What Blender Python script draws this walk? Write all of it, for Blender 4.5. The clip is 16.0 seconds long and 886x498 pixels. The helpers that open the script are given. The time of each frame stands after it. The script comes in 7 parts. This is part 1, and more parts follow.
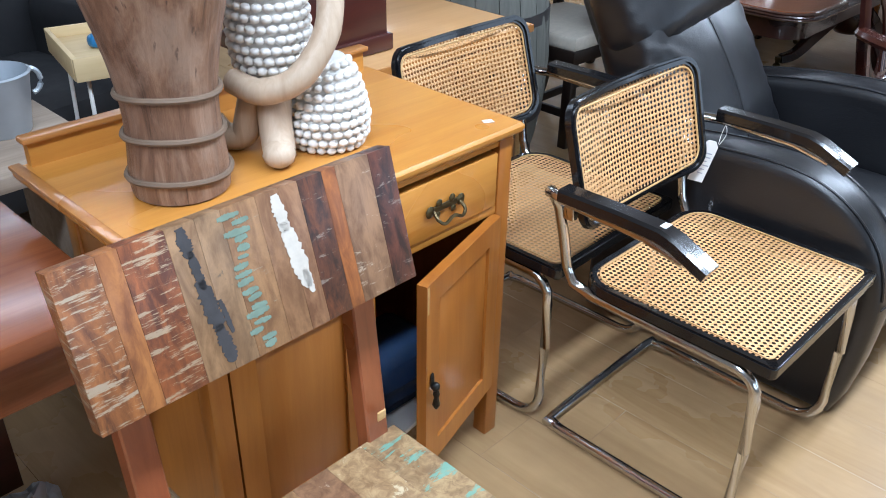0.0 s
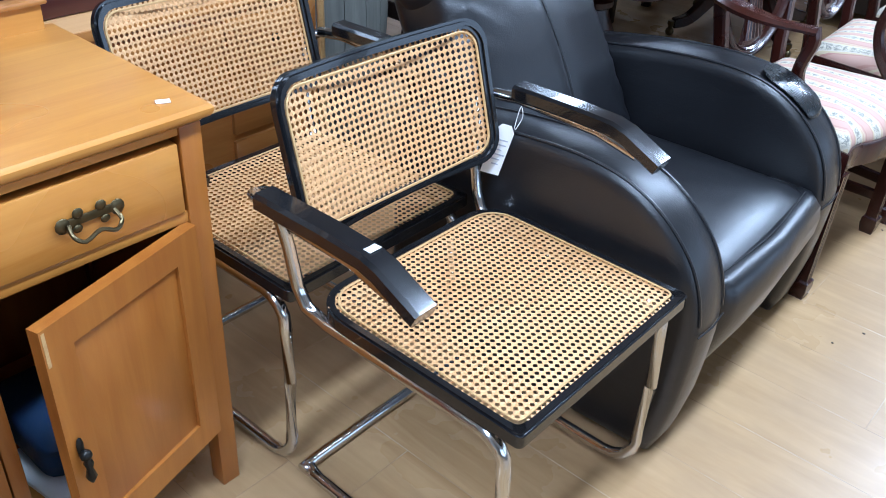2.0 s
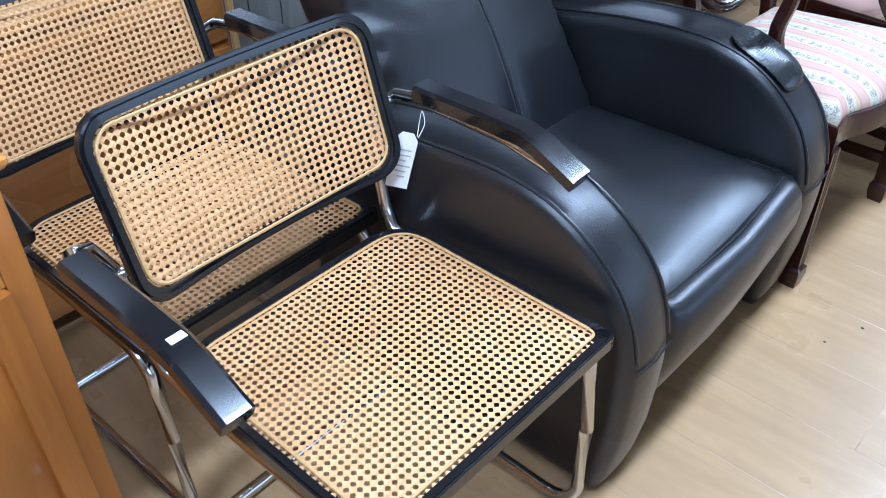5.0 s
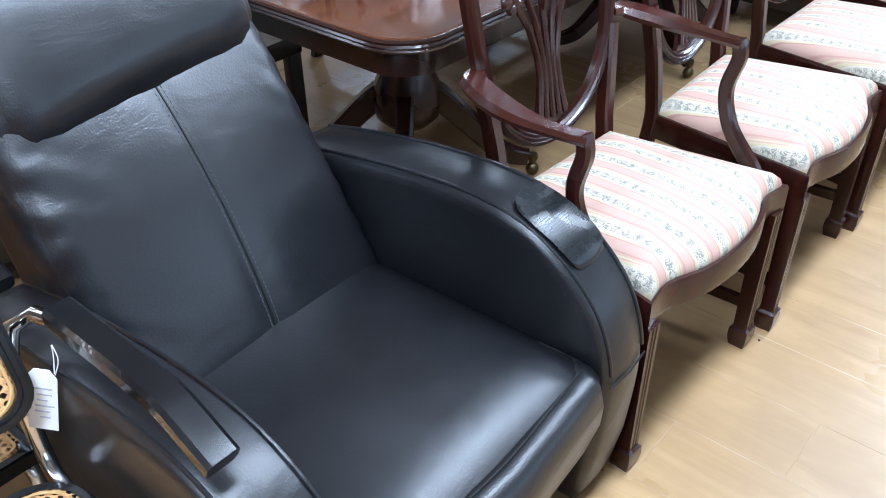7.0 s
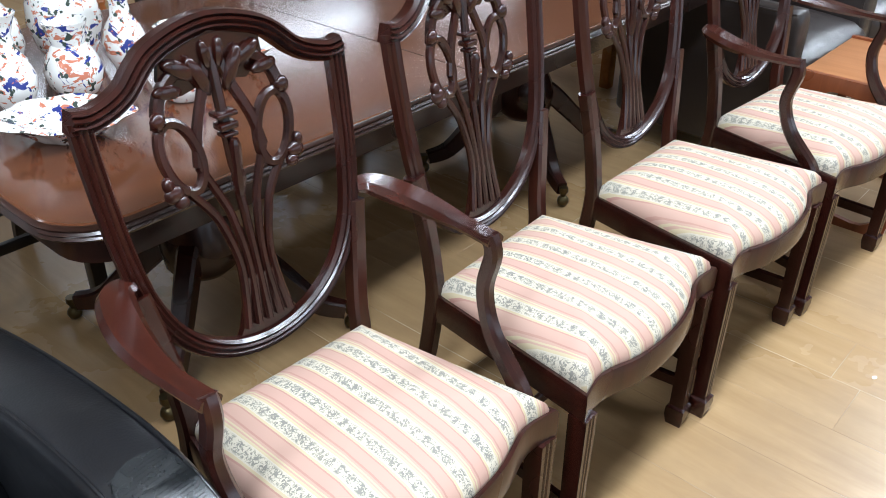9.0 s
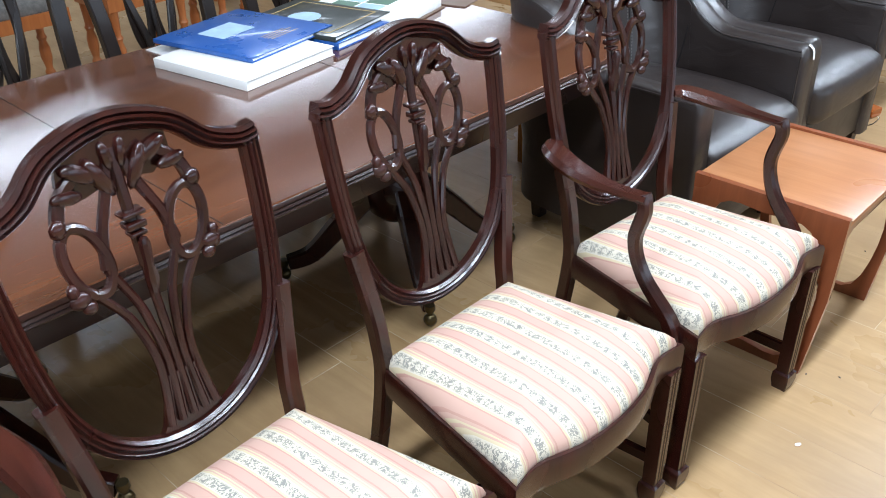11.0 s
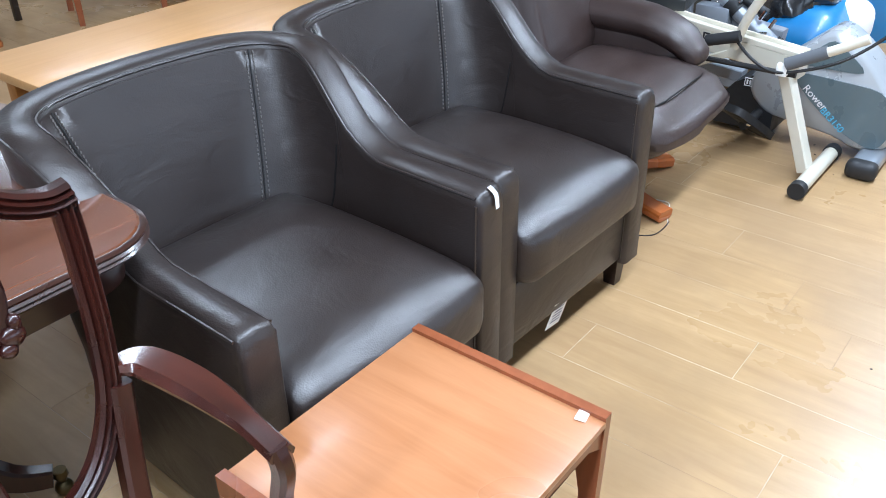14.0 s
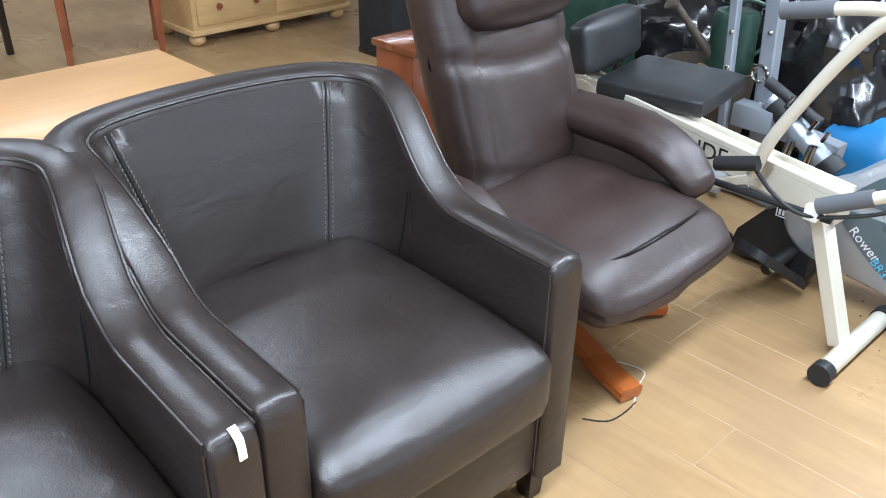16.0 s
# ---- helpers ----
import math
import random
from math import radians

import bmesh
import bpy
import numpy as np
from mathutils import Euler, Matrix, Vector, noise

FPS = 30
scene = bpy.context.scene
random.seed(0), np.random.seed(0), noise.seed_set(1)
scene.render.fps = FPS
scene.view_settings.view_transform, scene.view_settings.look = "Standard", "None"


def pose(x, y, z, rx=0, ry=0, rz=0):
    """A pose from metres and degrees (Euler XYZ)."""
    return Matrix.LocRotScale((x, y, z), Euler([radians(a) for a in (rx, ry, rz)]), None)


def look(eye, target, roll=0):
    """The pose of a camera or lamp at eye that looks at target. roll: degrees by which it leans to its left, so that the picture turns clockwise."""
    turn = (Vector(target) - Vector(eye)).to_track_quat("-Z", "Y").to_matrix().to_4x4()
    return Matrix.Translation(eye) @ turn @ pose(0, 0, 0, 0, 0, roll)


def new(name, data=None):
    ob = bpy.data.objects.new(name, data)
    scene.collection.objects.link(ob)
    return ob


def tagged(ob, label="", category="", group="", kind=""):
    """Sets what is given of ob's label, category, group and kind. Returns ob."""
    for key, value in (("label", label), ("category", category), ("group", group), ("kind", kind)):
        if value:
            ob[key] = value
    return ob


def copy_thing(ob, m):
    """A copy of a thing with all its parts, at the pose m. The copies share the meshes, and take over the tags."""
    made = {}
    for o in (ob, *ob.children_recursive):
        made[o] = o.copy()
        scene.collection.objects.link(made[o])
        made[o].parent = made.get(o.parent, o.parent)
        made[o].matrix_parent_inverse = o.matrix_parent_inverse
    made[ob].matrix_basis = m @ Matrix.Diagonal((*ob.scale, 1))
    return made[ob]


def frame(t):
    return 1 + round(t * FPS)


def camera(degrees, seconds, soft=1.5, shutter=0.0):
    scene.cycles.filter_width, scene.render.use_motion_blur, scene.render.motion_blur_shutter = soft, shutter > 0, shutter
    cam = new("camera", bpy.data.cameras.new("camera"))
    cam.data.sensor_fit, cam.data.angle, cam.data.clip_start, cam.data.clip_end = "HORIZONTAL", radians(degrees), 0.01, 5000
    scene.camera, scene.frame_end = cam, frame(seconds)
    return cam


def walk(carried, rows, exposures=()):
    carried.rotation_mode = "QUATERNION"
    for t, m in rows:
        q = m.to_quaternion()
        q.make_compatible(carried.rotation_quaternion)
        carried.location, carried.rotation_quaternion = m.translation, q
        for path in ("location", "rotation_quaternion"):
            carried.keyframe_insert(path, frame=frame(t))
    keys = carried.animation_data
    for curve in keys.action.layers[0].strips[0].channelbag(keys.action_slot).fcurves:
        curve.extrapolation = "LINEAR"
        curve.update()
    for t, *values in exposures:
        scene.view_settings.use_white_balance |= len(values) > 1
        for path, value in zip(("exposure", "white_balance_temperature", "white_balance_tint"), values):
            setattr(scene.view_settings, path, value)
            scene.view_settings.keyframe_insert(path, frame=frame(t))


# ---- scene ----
cam = camera(54.7, 16.0, 0.95)
EXPOSURES = [(0, 0.05, 5700, 10), (1.5, 0.10, 5300, 10), (3, 0.02, 5000, 10), (5.5, 0.08, 5000, 10), (7, 0.26, 5500, 10), (8.5, 0.0, 6200, 10), (11, 0.12, 6000, 10), (13, 0.12, 5900, 10), (14.5, 0.42, 5700, 10), (16, 0.46, 6000, 10)]
PATH = [
    (0, (-0.003, 0.223, 1.493), (1.244, 1.415, 0.481), 1.1),
    (0.5, (0.147, 0.237, 1.484), (1.45, 1.385, 0.491), 1.7),
    (1, (0.346, 0.157, 1.459), (1.667, 1.287, 0.47), 2.4),
    (1.5, (0.474, 0.125, 1.436), (1.801, 1.233, 0.431), 3.2),
    (2, (0.601, 0.181, 1.38), (1.89, 1.255, 0.292), 3.5),
    (2.5, (0.695, 0.234, 1.351), (1.953, 1.269, 0.191), 3.8),
    (3, (0.751, 0.18, 1.349), (1.973, 1.19, 0.13), 4.1),
    (3.2, (0.763, 0.139, 1.352), (1.955, 1.167, 0.118), 3.6),
    (5.3, (1.057, 0.205, 1.398), (2.22, 1.292, 0.188), -2.1),
    (5.5, (1.1, 0.223, 1.4), (2.284, 1.298, 0.199), -2.0),
    (6, (1.256, 0.201, 1.401), (2.462, 1.274, 0.221), -1.6),
    (6.5, (1.448, 0.138, 1.42), (2.664, 1.214, 0.252), -1.0),
    (7, (1.625, 0.165, 1.428), (2.852, 1.241, 0.272), -0.9),
    (7.5, (1.814, 0.251, 1.43), (3.067, 1.302, 0.278), -0.3),
    (8, (1.98, 0.239, 1.426), (3.252, 1.278, 0.285), -1.1),
    (8.5, (2.182, 0.127, 1.453), (3.472, 1.183, 0.348), 0.4),
    (8.7, (2.241, 0.091, 1.464), (3.531, 1.182, 0.394), 0.7),
    (10.8, (3.066, 0.0, 1.57), (4.291, 1.195, 0.534), -1.2),
    (11, (3.142, -0.015, 1.569), (4.373, 1.178, 0.539), -1.3),
    (11.5, (3.362, 0.008, 1.547), (4.617, 1.179, 0.519), -1.7),
    (12, (3.62, 0.074, 1.546), (4.954, 1.152, 0.517), -1.3),
    (12.5, (3.862, 0.056, 1.53), (5.215, 1.101, 0.492), -1.2),
    (13, (4.139, -0.016, 1.523), (5.49, 1.025, 0.479), -0.7),
    (13.5, (4.372, 0.009, 1.51), (5.717, 1.058, 0.466), -1.0),
    (14, (4.649, 0.083, 1.512), (5.987, 1.144, 0.472), -0.8),
    (14.5, (4.902, 0.068, 1.492), (6.191, 1.213, 0.478), -2.0),
    (15, (5.15, 0.021, 1.492), (6.379, 1.246, 0.498), 0.5),
    (15.5, (5.378, 0.078, 1.473), (6.601, 1.316, 0.488), 0.5),
    (16, (5.584, 0.167, 1.467), (6.803, 1.418, 0.493), 1.1),
]
walk(cam, [(t, look(eye, target, roll)) for t, eye, target, roll in PATH], EXPOSURES)

# ---- light ----
world = bpy.data.worlds.new("world")
scene.world = world
world.use_nodes = True
world.node_tree.nodes["Background"].inputs[0].default_value = (0.9, 0.95, 1.0, 1)
world.node_tree.nodes["Background"].inputs[1].default_value = 0.02


def area_lamp(x, y, sx, sy, watts, z=2.78, color=(0.82, 0.91, 1.0)):
    """A rectangular area lamp, shining straight down by default."""
    lamp = bpy.data.lights.new("rect_lamp", "AREA")
    lamp.shape, lamp.size, lamp.size_y, lamp.energy, lamp.color = "RECTANGLE", sx, sy, watts, color
    ob = new("rect_lamp", lamp)
    ob.matrix_world = pose(x, y, z)
    return ob


# a long row of ceiling lights over the front of the furniture, and weaker ones at the far side
for k in range(8):
    area_lamp(-2.2 + 1.9 * k, 0.35, 1.5, 0.25, 72)
for lx in (-2.4, 0.2, 2.8, 5.4, 8.0, 10.6):
    area_lamp(lx, 6.8, 1.5, 0.4, 26)
# two added fill lamps without a fixture, mainly to brighten the tan table area
for lx, watts in ((1.4, 16), (6.4, 44)):
    area_lamp(lx, 3.6, 1.5, 0.3, watts)
# cool light through unseen, added windows behind the walker, for sheen on the leather
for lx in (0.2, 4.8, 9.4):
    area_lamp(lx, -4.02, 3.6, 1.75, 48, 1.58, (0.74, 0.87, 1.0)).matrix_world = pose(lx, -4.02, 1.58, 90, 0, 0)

# ---- materials ----


def principled(name, color=(0.5, 0.5, 0.5), rough=0.5, metal=0.0, coat=0.0, spec=0.5):
    m = bpy.data.materials.new(name)
    m.use_nodes = True
    b = m.node_tree.nodes["Principled BSDF"]
    b.inputs["Base Color"].default_value = (*color, 1)
    b.inputs["Roughness"].default_value = rough
    b.inputs["Metallic"].default_value = metal
    b.inputs["Coat Weight"].default_value = coat
    b.inputs["Specular IOR Level"].default_value = spec
    return m, m.node_tree, b


def node(nt, kind, **values):
    n = nt.nodes.new(kind)
    for k, v in values.items():
        n.inputs[k].default_value = v
    return n


def ramp(nt, source, stops):
    r = nt.nodes.new("ShaderNodeValToRGB")
    e = r.color_ramp.elements
    while len(e) < len(stops):
        e.new(0.5)
    for el, (p, c) in zip(e, stops):
        el.position, el.color = p, (*c, 1) if len(c) == 3 else c
    nt.links.new(source, r.inputs[0])
    return r.outputs[0]


def coords(nt, scale=(1, 1, 1), shift=0.0):
    tc = nt.nodes.new("ShaderNodeTexCoord")
    mp = nt.nodes.new("ShaderNodeMapping")
    mp.inputs["Scale"].default_value = scale
    nt.links.new(tc.outputs["Object"], mp.inputs[0])
    if shift:
        oi = nt.nodes.new("ShaderNodeObjectInfo")
        mu = nt.nodes.new("ShaderNodeMath")
        mu.operation = "MULTIPLY"
        mu.inputs[1].default_value = shift
        nt.links.new(oi.outputs["Random"], mu.inputs[0])
        nt.links.new(mu.outputs[0], mp.inputs["Location"])
    return mp.outputs[0]


def noise_tex(nt, vec, scale, detail=4.0, rough=0.55, distort=0.0):
    n = node(nt, "ShaderNodeTexNoise", Scale=scale, Detail=detail, Roughness=rough, Distortion=distort)
    nt.links.new(vec, n.inputs["Vector"])
    return n.outputs["Fac"]


def mixed(nt, fac, a, b, mode="MIX"):
    m = nt.nodes.new("ShaderNodeMix")
    m.data_type, m.blend_type = "RGBA", mode
    for sock, v in ((m.inputs[0], fac), (m.inputs[6], a), (m.inputs[7], b)):
        if hasattr(v, "links"):
            nt.links.new(v, sock)
        elif isinstance(v, (int, float)):
            sock.default_value = v
        else:
            sock.default_value = (*v, 1)
    return m.outputs[2]


def math_node(nt, op, a, b=0.0):
    m = nt.nodes.new("ShaderNodeMath")
    m.operation = op
    for i, v in enumerate((a, b)):
        if hasattr(v, "links"):
            nt.links.new(v, m.inputs[i])
        else:
            m.inputs[i].default_value = v
    return m.outputs[0]


def bumped(nt, b, height, strength=0.2, dist=0.002):
    n = node(nt, "ShaderNodeBump", Strength=strength, Distance=dist)
    nt.links.new(height, n.inputs["Height"])
    nt.links.new(n.outputs[0], b.inputs["Normal"])


def wood(name, dark, light, axis="x", scale=1.0, rough=0.4, coat=0.0, wear=0.0, shift=0.0):
    """Wood with its grain along one axis."""
    m, nt, b = principled(name, light, rough, 0, coat)
    b.inputs["Coat Roughness"].default_value = 0.12
    st = {"x": (1.2, 14, 14), "y": (14, 1.2, 14), "z": (14, 14, 1.2)}[axis]
    v = coords(nt, tuple(s * scale for s in st), shift)
    v2 = coords(nt, (3, 3, 3), shift)
    grain = noise_tex(nt, v, 2.2, 6, 0.65, 0.6)
    fine = noise_tex(nt, v, 14, 3, 0.6)
    big = noise_tex(nt, v2, 0.8, 2)
    col = ramp(nt, grain, [(0.3, dark), (0.68, light)])
    col = mixed(nt, math_node(nt, "MULTIPLY", fine, 0.35), col, dark)
    col = mixed(nt, 0.35, col, ramp(nt, big, [(0.35, dark), (0.65, light)]))
    if wear:
        scr = noise_tex(nt, coords(nt, (9, 9, 9)), 3.0, 8, 0.75)
        col = mixed(nt, ramp(nt, scr, [(0.62, (0, 0, 0)), (0.72, (wear, wear, wear))]), col, tuple(min(1, c * 2.2 + 0.06) for c in light))
    nt.links.new(col, b.inputs["Base Color"])
    r = ramp(nt, big, [(0.3, (rough * 0.8,) * 3), (0.7, (min(1, rough * 1.25),) * 3)])
    nt.links.new(r, b.inputs["Roughness"])
    bumped(nt, b, fine, 0.12, 0.0008)
    return m


def leather(name, color, rough=0.42, crease=0.5, coat=0.12, spec=0.6):
    m, nt, b = principled(name, color, rough, 0, coat, spec)
    b.inputs["Coat Roughness"].default_value = 0.40
    v = coords(nt)
    vo = node(nt, "ShaderNodeTexVoronoi", Scale=260.0)
    nt.links.new(v, vo.inputs["Vector"])
    big = noise_tex(nt, v, 5.0, 5)
    fold = noise_tex(nt, coords(nt, (5, 5, 9)), 1.6, 4, 0.5, 0.8)
    col = mixed(nt, big, tuple(c * 0.75 for c in color), tuple(c * 1.3 for c in color))
    nt.links.new(col, b.inputs["Base Color"])
    nt.links.new(ramp(nt, big, [(0.3, (rough * 0.85,) * 3), (0.7, (rough * 1.25,) * 3)]), b.inputs["Roughness"])
    h = math_node(nt, "ADD", math_node(nt, "MULTIPLY", vo.outputs["Distance"], 0.06), math_node(nt, "MULTIPLY", fold, crease))
    bumped(nt, b, h, 0.35, 0.012)
    return m


def plain(name, color, rough=0.5, metal=0.0, coat=0.0, var=0.15, scale=12.0, bump=0.05):
    """A near-plain surface with slight mottling."""
    m, nt, b = principled(name, color, rough, metal, coat)
    n = noise_tex(nt, coords(nt), scale, 5)
    nt.links.new(mixed(nt, n, tuple(c * (1 - var) for c in color), tuple(min(1, c * (1 + var)) for c in color)), b.inputs["Base Color"])
    nt.links.new(ramp(nt, n, [(0.3, (rough * 0.8,) * 3), (0.7, (min(1, rough * 1.2),) * 3)]), b.inputs["Roughness"])
    if bump:
        bumped(nt, b, n, bump, 0.002)
    return m


def stripe_fabric(name):
    """Woven silk stripes of pink, cream and grey floral bands, running front to back."""
    m, nt, b = principled(name, (0.8, 0.6, 0.5), 0.75, 0, 0, 0.3)
    tc = nt.nodes.new("ShaderNodeTexCoord")
    sep = nt.nodes.new("ShaderNodeSeparateXYZ")
    nt.links.new(tc.outputs["Object"], sep.inputs[0])
    f = math_node(nt, "FRACT", math_node(nt, "MULTIPLY", math_node(nt, "ADD", sep.outputs[0], 5.02), 14.6))
    pink, rose, cream, ivory = (0.49, 0.295, 0.235), (0.42, 0.215, 0.175), (0.53, 0.44, 0.275), (0.57, 0.52, 0.415)
    r = nt.nodes.new("ShaderNodeValToRGB")
    r.color_ramp.interpolation = "CONSTANT"
    stops = [(0.0, rose), (0.05, pink), (0.33, rose), (0.37, cream), (0.43, ivory), (0.80, cream), (0.86, pink), (0.90, cream), (0.94, pink)]
    e = r.color_ramp.elements
    while len(e) < len(stops):
        e.new(0.5)
    for el, (p, c) in zip(e, stops):
        el.position, el.color = p, (*c, 1)
    nt.links.new(f, r.inputs[0])
    vo = node(nt, "ShaderNodeTexNoise", Scale=135.0, Detail=2.0, Distortion=1.9)
    nt.links.new(tc.outputs["Object"], vo.inputs["Vector"])
    wav = math_node(nt, "SINE", math_node(nt, "MULTIPLY", sep.outputs[1], 260.0))
    blot = math_node(nt, "ADD", vo.outputs["Fac"], math_node(nt, "MULTIPLY", wav, 0.05))
    inked = ramp(nt, blot, [(0.46, (0, 0, 0)), (0.55, (1, 1, 1))])
    band = ramp(nt, f, [(0.44, (0, 0, 0)), (0.50, (1, 1, 1)), (0.73, (1, 1, 1)), (0.79, (0, 0, 0))])
    col = mixed(nt, mixed(nt, 1.0, inked, band, "MULTIPLY"), r.outputs[0], (0.19, 0.19, 0.17))
    big = noise_tex(nt, tc.outputs["Object"], 9.0, 4)
    col = mixed(nt, math_node(nt, "MULTIPLY", big, 0.25), col, (0.58, 0.46, 0.34))
    nt.links.new(col, b.inputs["Base Color"])
    weave = noise_tex(nt, coords(nt, (1, 3, 1)), 420.0, 2)
    bumped(nt, b, weave, 0.25, 0.001)
    return m


def floor_material(name):
    """Worn vinyl planks, tan with brownish smears."""
    m, nt, b = principled(name, (0.5, 0.36, 0.2), 0.3, 0, 0.0, 0.28)
    tc = nt.nodes.new("ShaderNodeNewGeometry")
    mp = node(nt, "ShaderNodeMapping", Scale=(9, 1.1, 1))
    nt.links.new(tc.outputs["Position"], mp.inputs[0])
    oi = nt.nodes.new("ShaderNodeObjectInfo")
    cb = nt.nodes.new("ShaderNodeCombineXYZ")
    nt.links.new(math_node(nt, "MULTIPLY", oi.outputs["Random"], 40.0), cb.inputs[1])
    nt.links.new(cb.outputs[0], mp.inputs["Location"])
    g = noise_tex(nt, mp.outputs[0], 2.0, 6, 0.62, 0.8)
    big = noise_tex(nt, tc.outputs["Position"], 1.7, 5, 0.6)
    fine = noise_tex(nt, mp.outputs[0], 16.0, 3)
    col = ramp(nt, g, [(0.28, (0.32, 0.193, 0.086)), (0.7, (0.46, 0.300, 0.148))])
    col = mixed(nt, math_node(nt, "MULTIPLY", fine, 0.25), col, (0.30, 0.20, 0.10))
    col = mixed(nt, ramp(nt, big, [(0.42, (0, 0, 0)), (0.66, (0.7, 0.7, 0.7))]), col, (0.275, 0.172, 0.085))
    tone = math_node(nt, "MULTIPLY", oi.outputs["Random"], 0.10)
    col = mixed(nt, tone, col, (0.33, 0.22, 0.11))
    nt.links.new(col, b.inputs["Base Color"])
    nt.links.new(ramp(nt, big, [(0.3, (0.20,) * 3), (0.7, (0.42,) * 3)]), b.inputs["Roughness"])
    bumped(nt, b, fine, 0.06, 0.001)
    return m


def joint_material(name):
    """Plank edges: whitish where worn, tan elsewhere."""
    m, nt, b = principled(name, (0.6, 0.5, 0.36), 0.6)
    g = nt.nodes.new("ShaderNodeNewGeometry")
    n = noise_tex(nt, g.outputs["Position"], 1.9, 4, 0.6)
    nt.links.new(ramp(nt, n, [(0.46, (0.30, 0.19, 0.095)), (0.66, (0.60, 0.50, 0.36))]), b.inputs["Base Color"])
    return m


def china(name):
    """White glazed china with blue, rust and green floral blots."""
    m, nt, b = principled(name, (0.8, 0.8, 0.78), 0.12, 0, 0.3)
    v = coords(nt)
    n1 = noise_tex(nt, v, 26.0, 3, 0.6, 0.8)
    n2 = noise_tex(nt, coords(nt, (1, 1, 1.4)), 31.0, 3, 0.6, 1.2)
    n3 = noise_tex(nt, coords(nt, (1.3, 1, 1)), 40.0, 2)
    col = mixed(nt, ramp(nt, n1, [(0.585, (0, 0, 0)), (0.605, (1, 1, 1))]), (0.80, 0.79, 0.75), (0.03, 0.045, 0.22))
    col = mixed(nt, ramp(nt, n2, [(0.57, (0, 0, 0)), (0.60, (1, 1, 1))]), col, (0.56, 0.19, 0.11))
    col = mixed(nt, ramp(nt, n3, [(0.61, (0, 0, 0)), (0.63, (1, 1, 1))]), col, (0.055, 0.075, 0.06))
    nt.links.new(col, b.inputs["Base Color"])
    return m


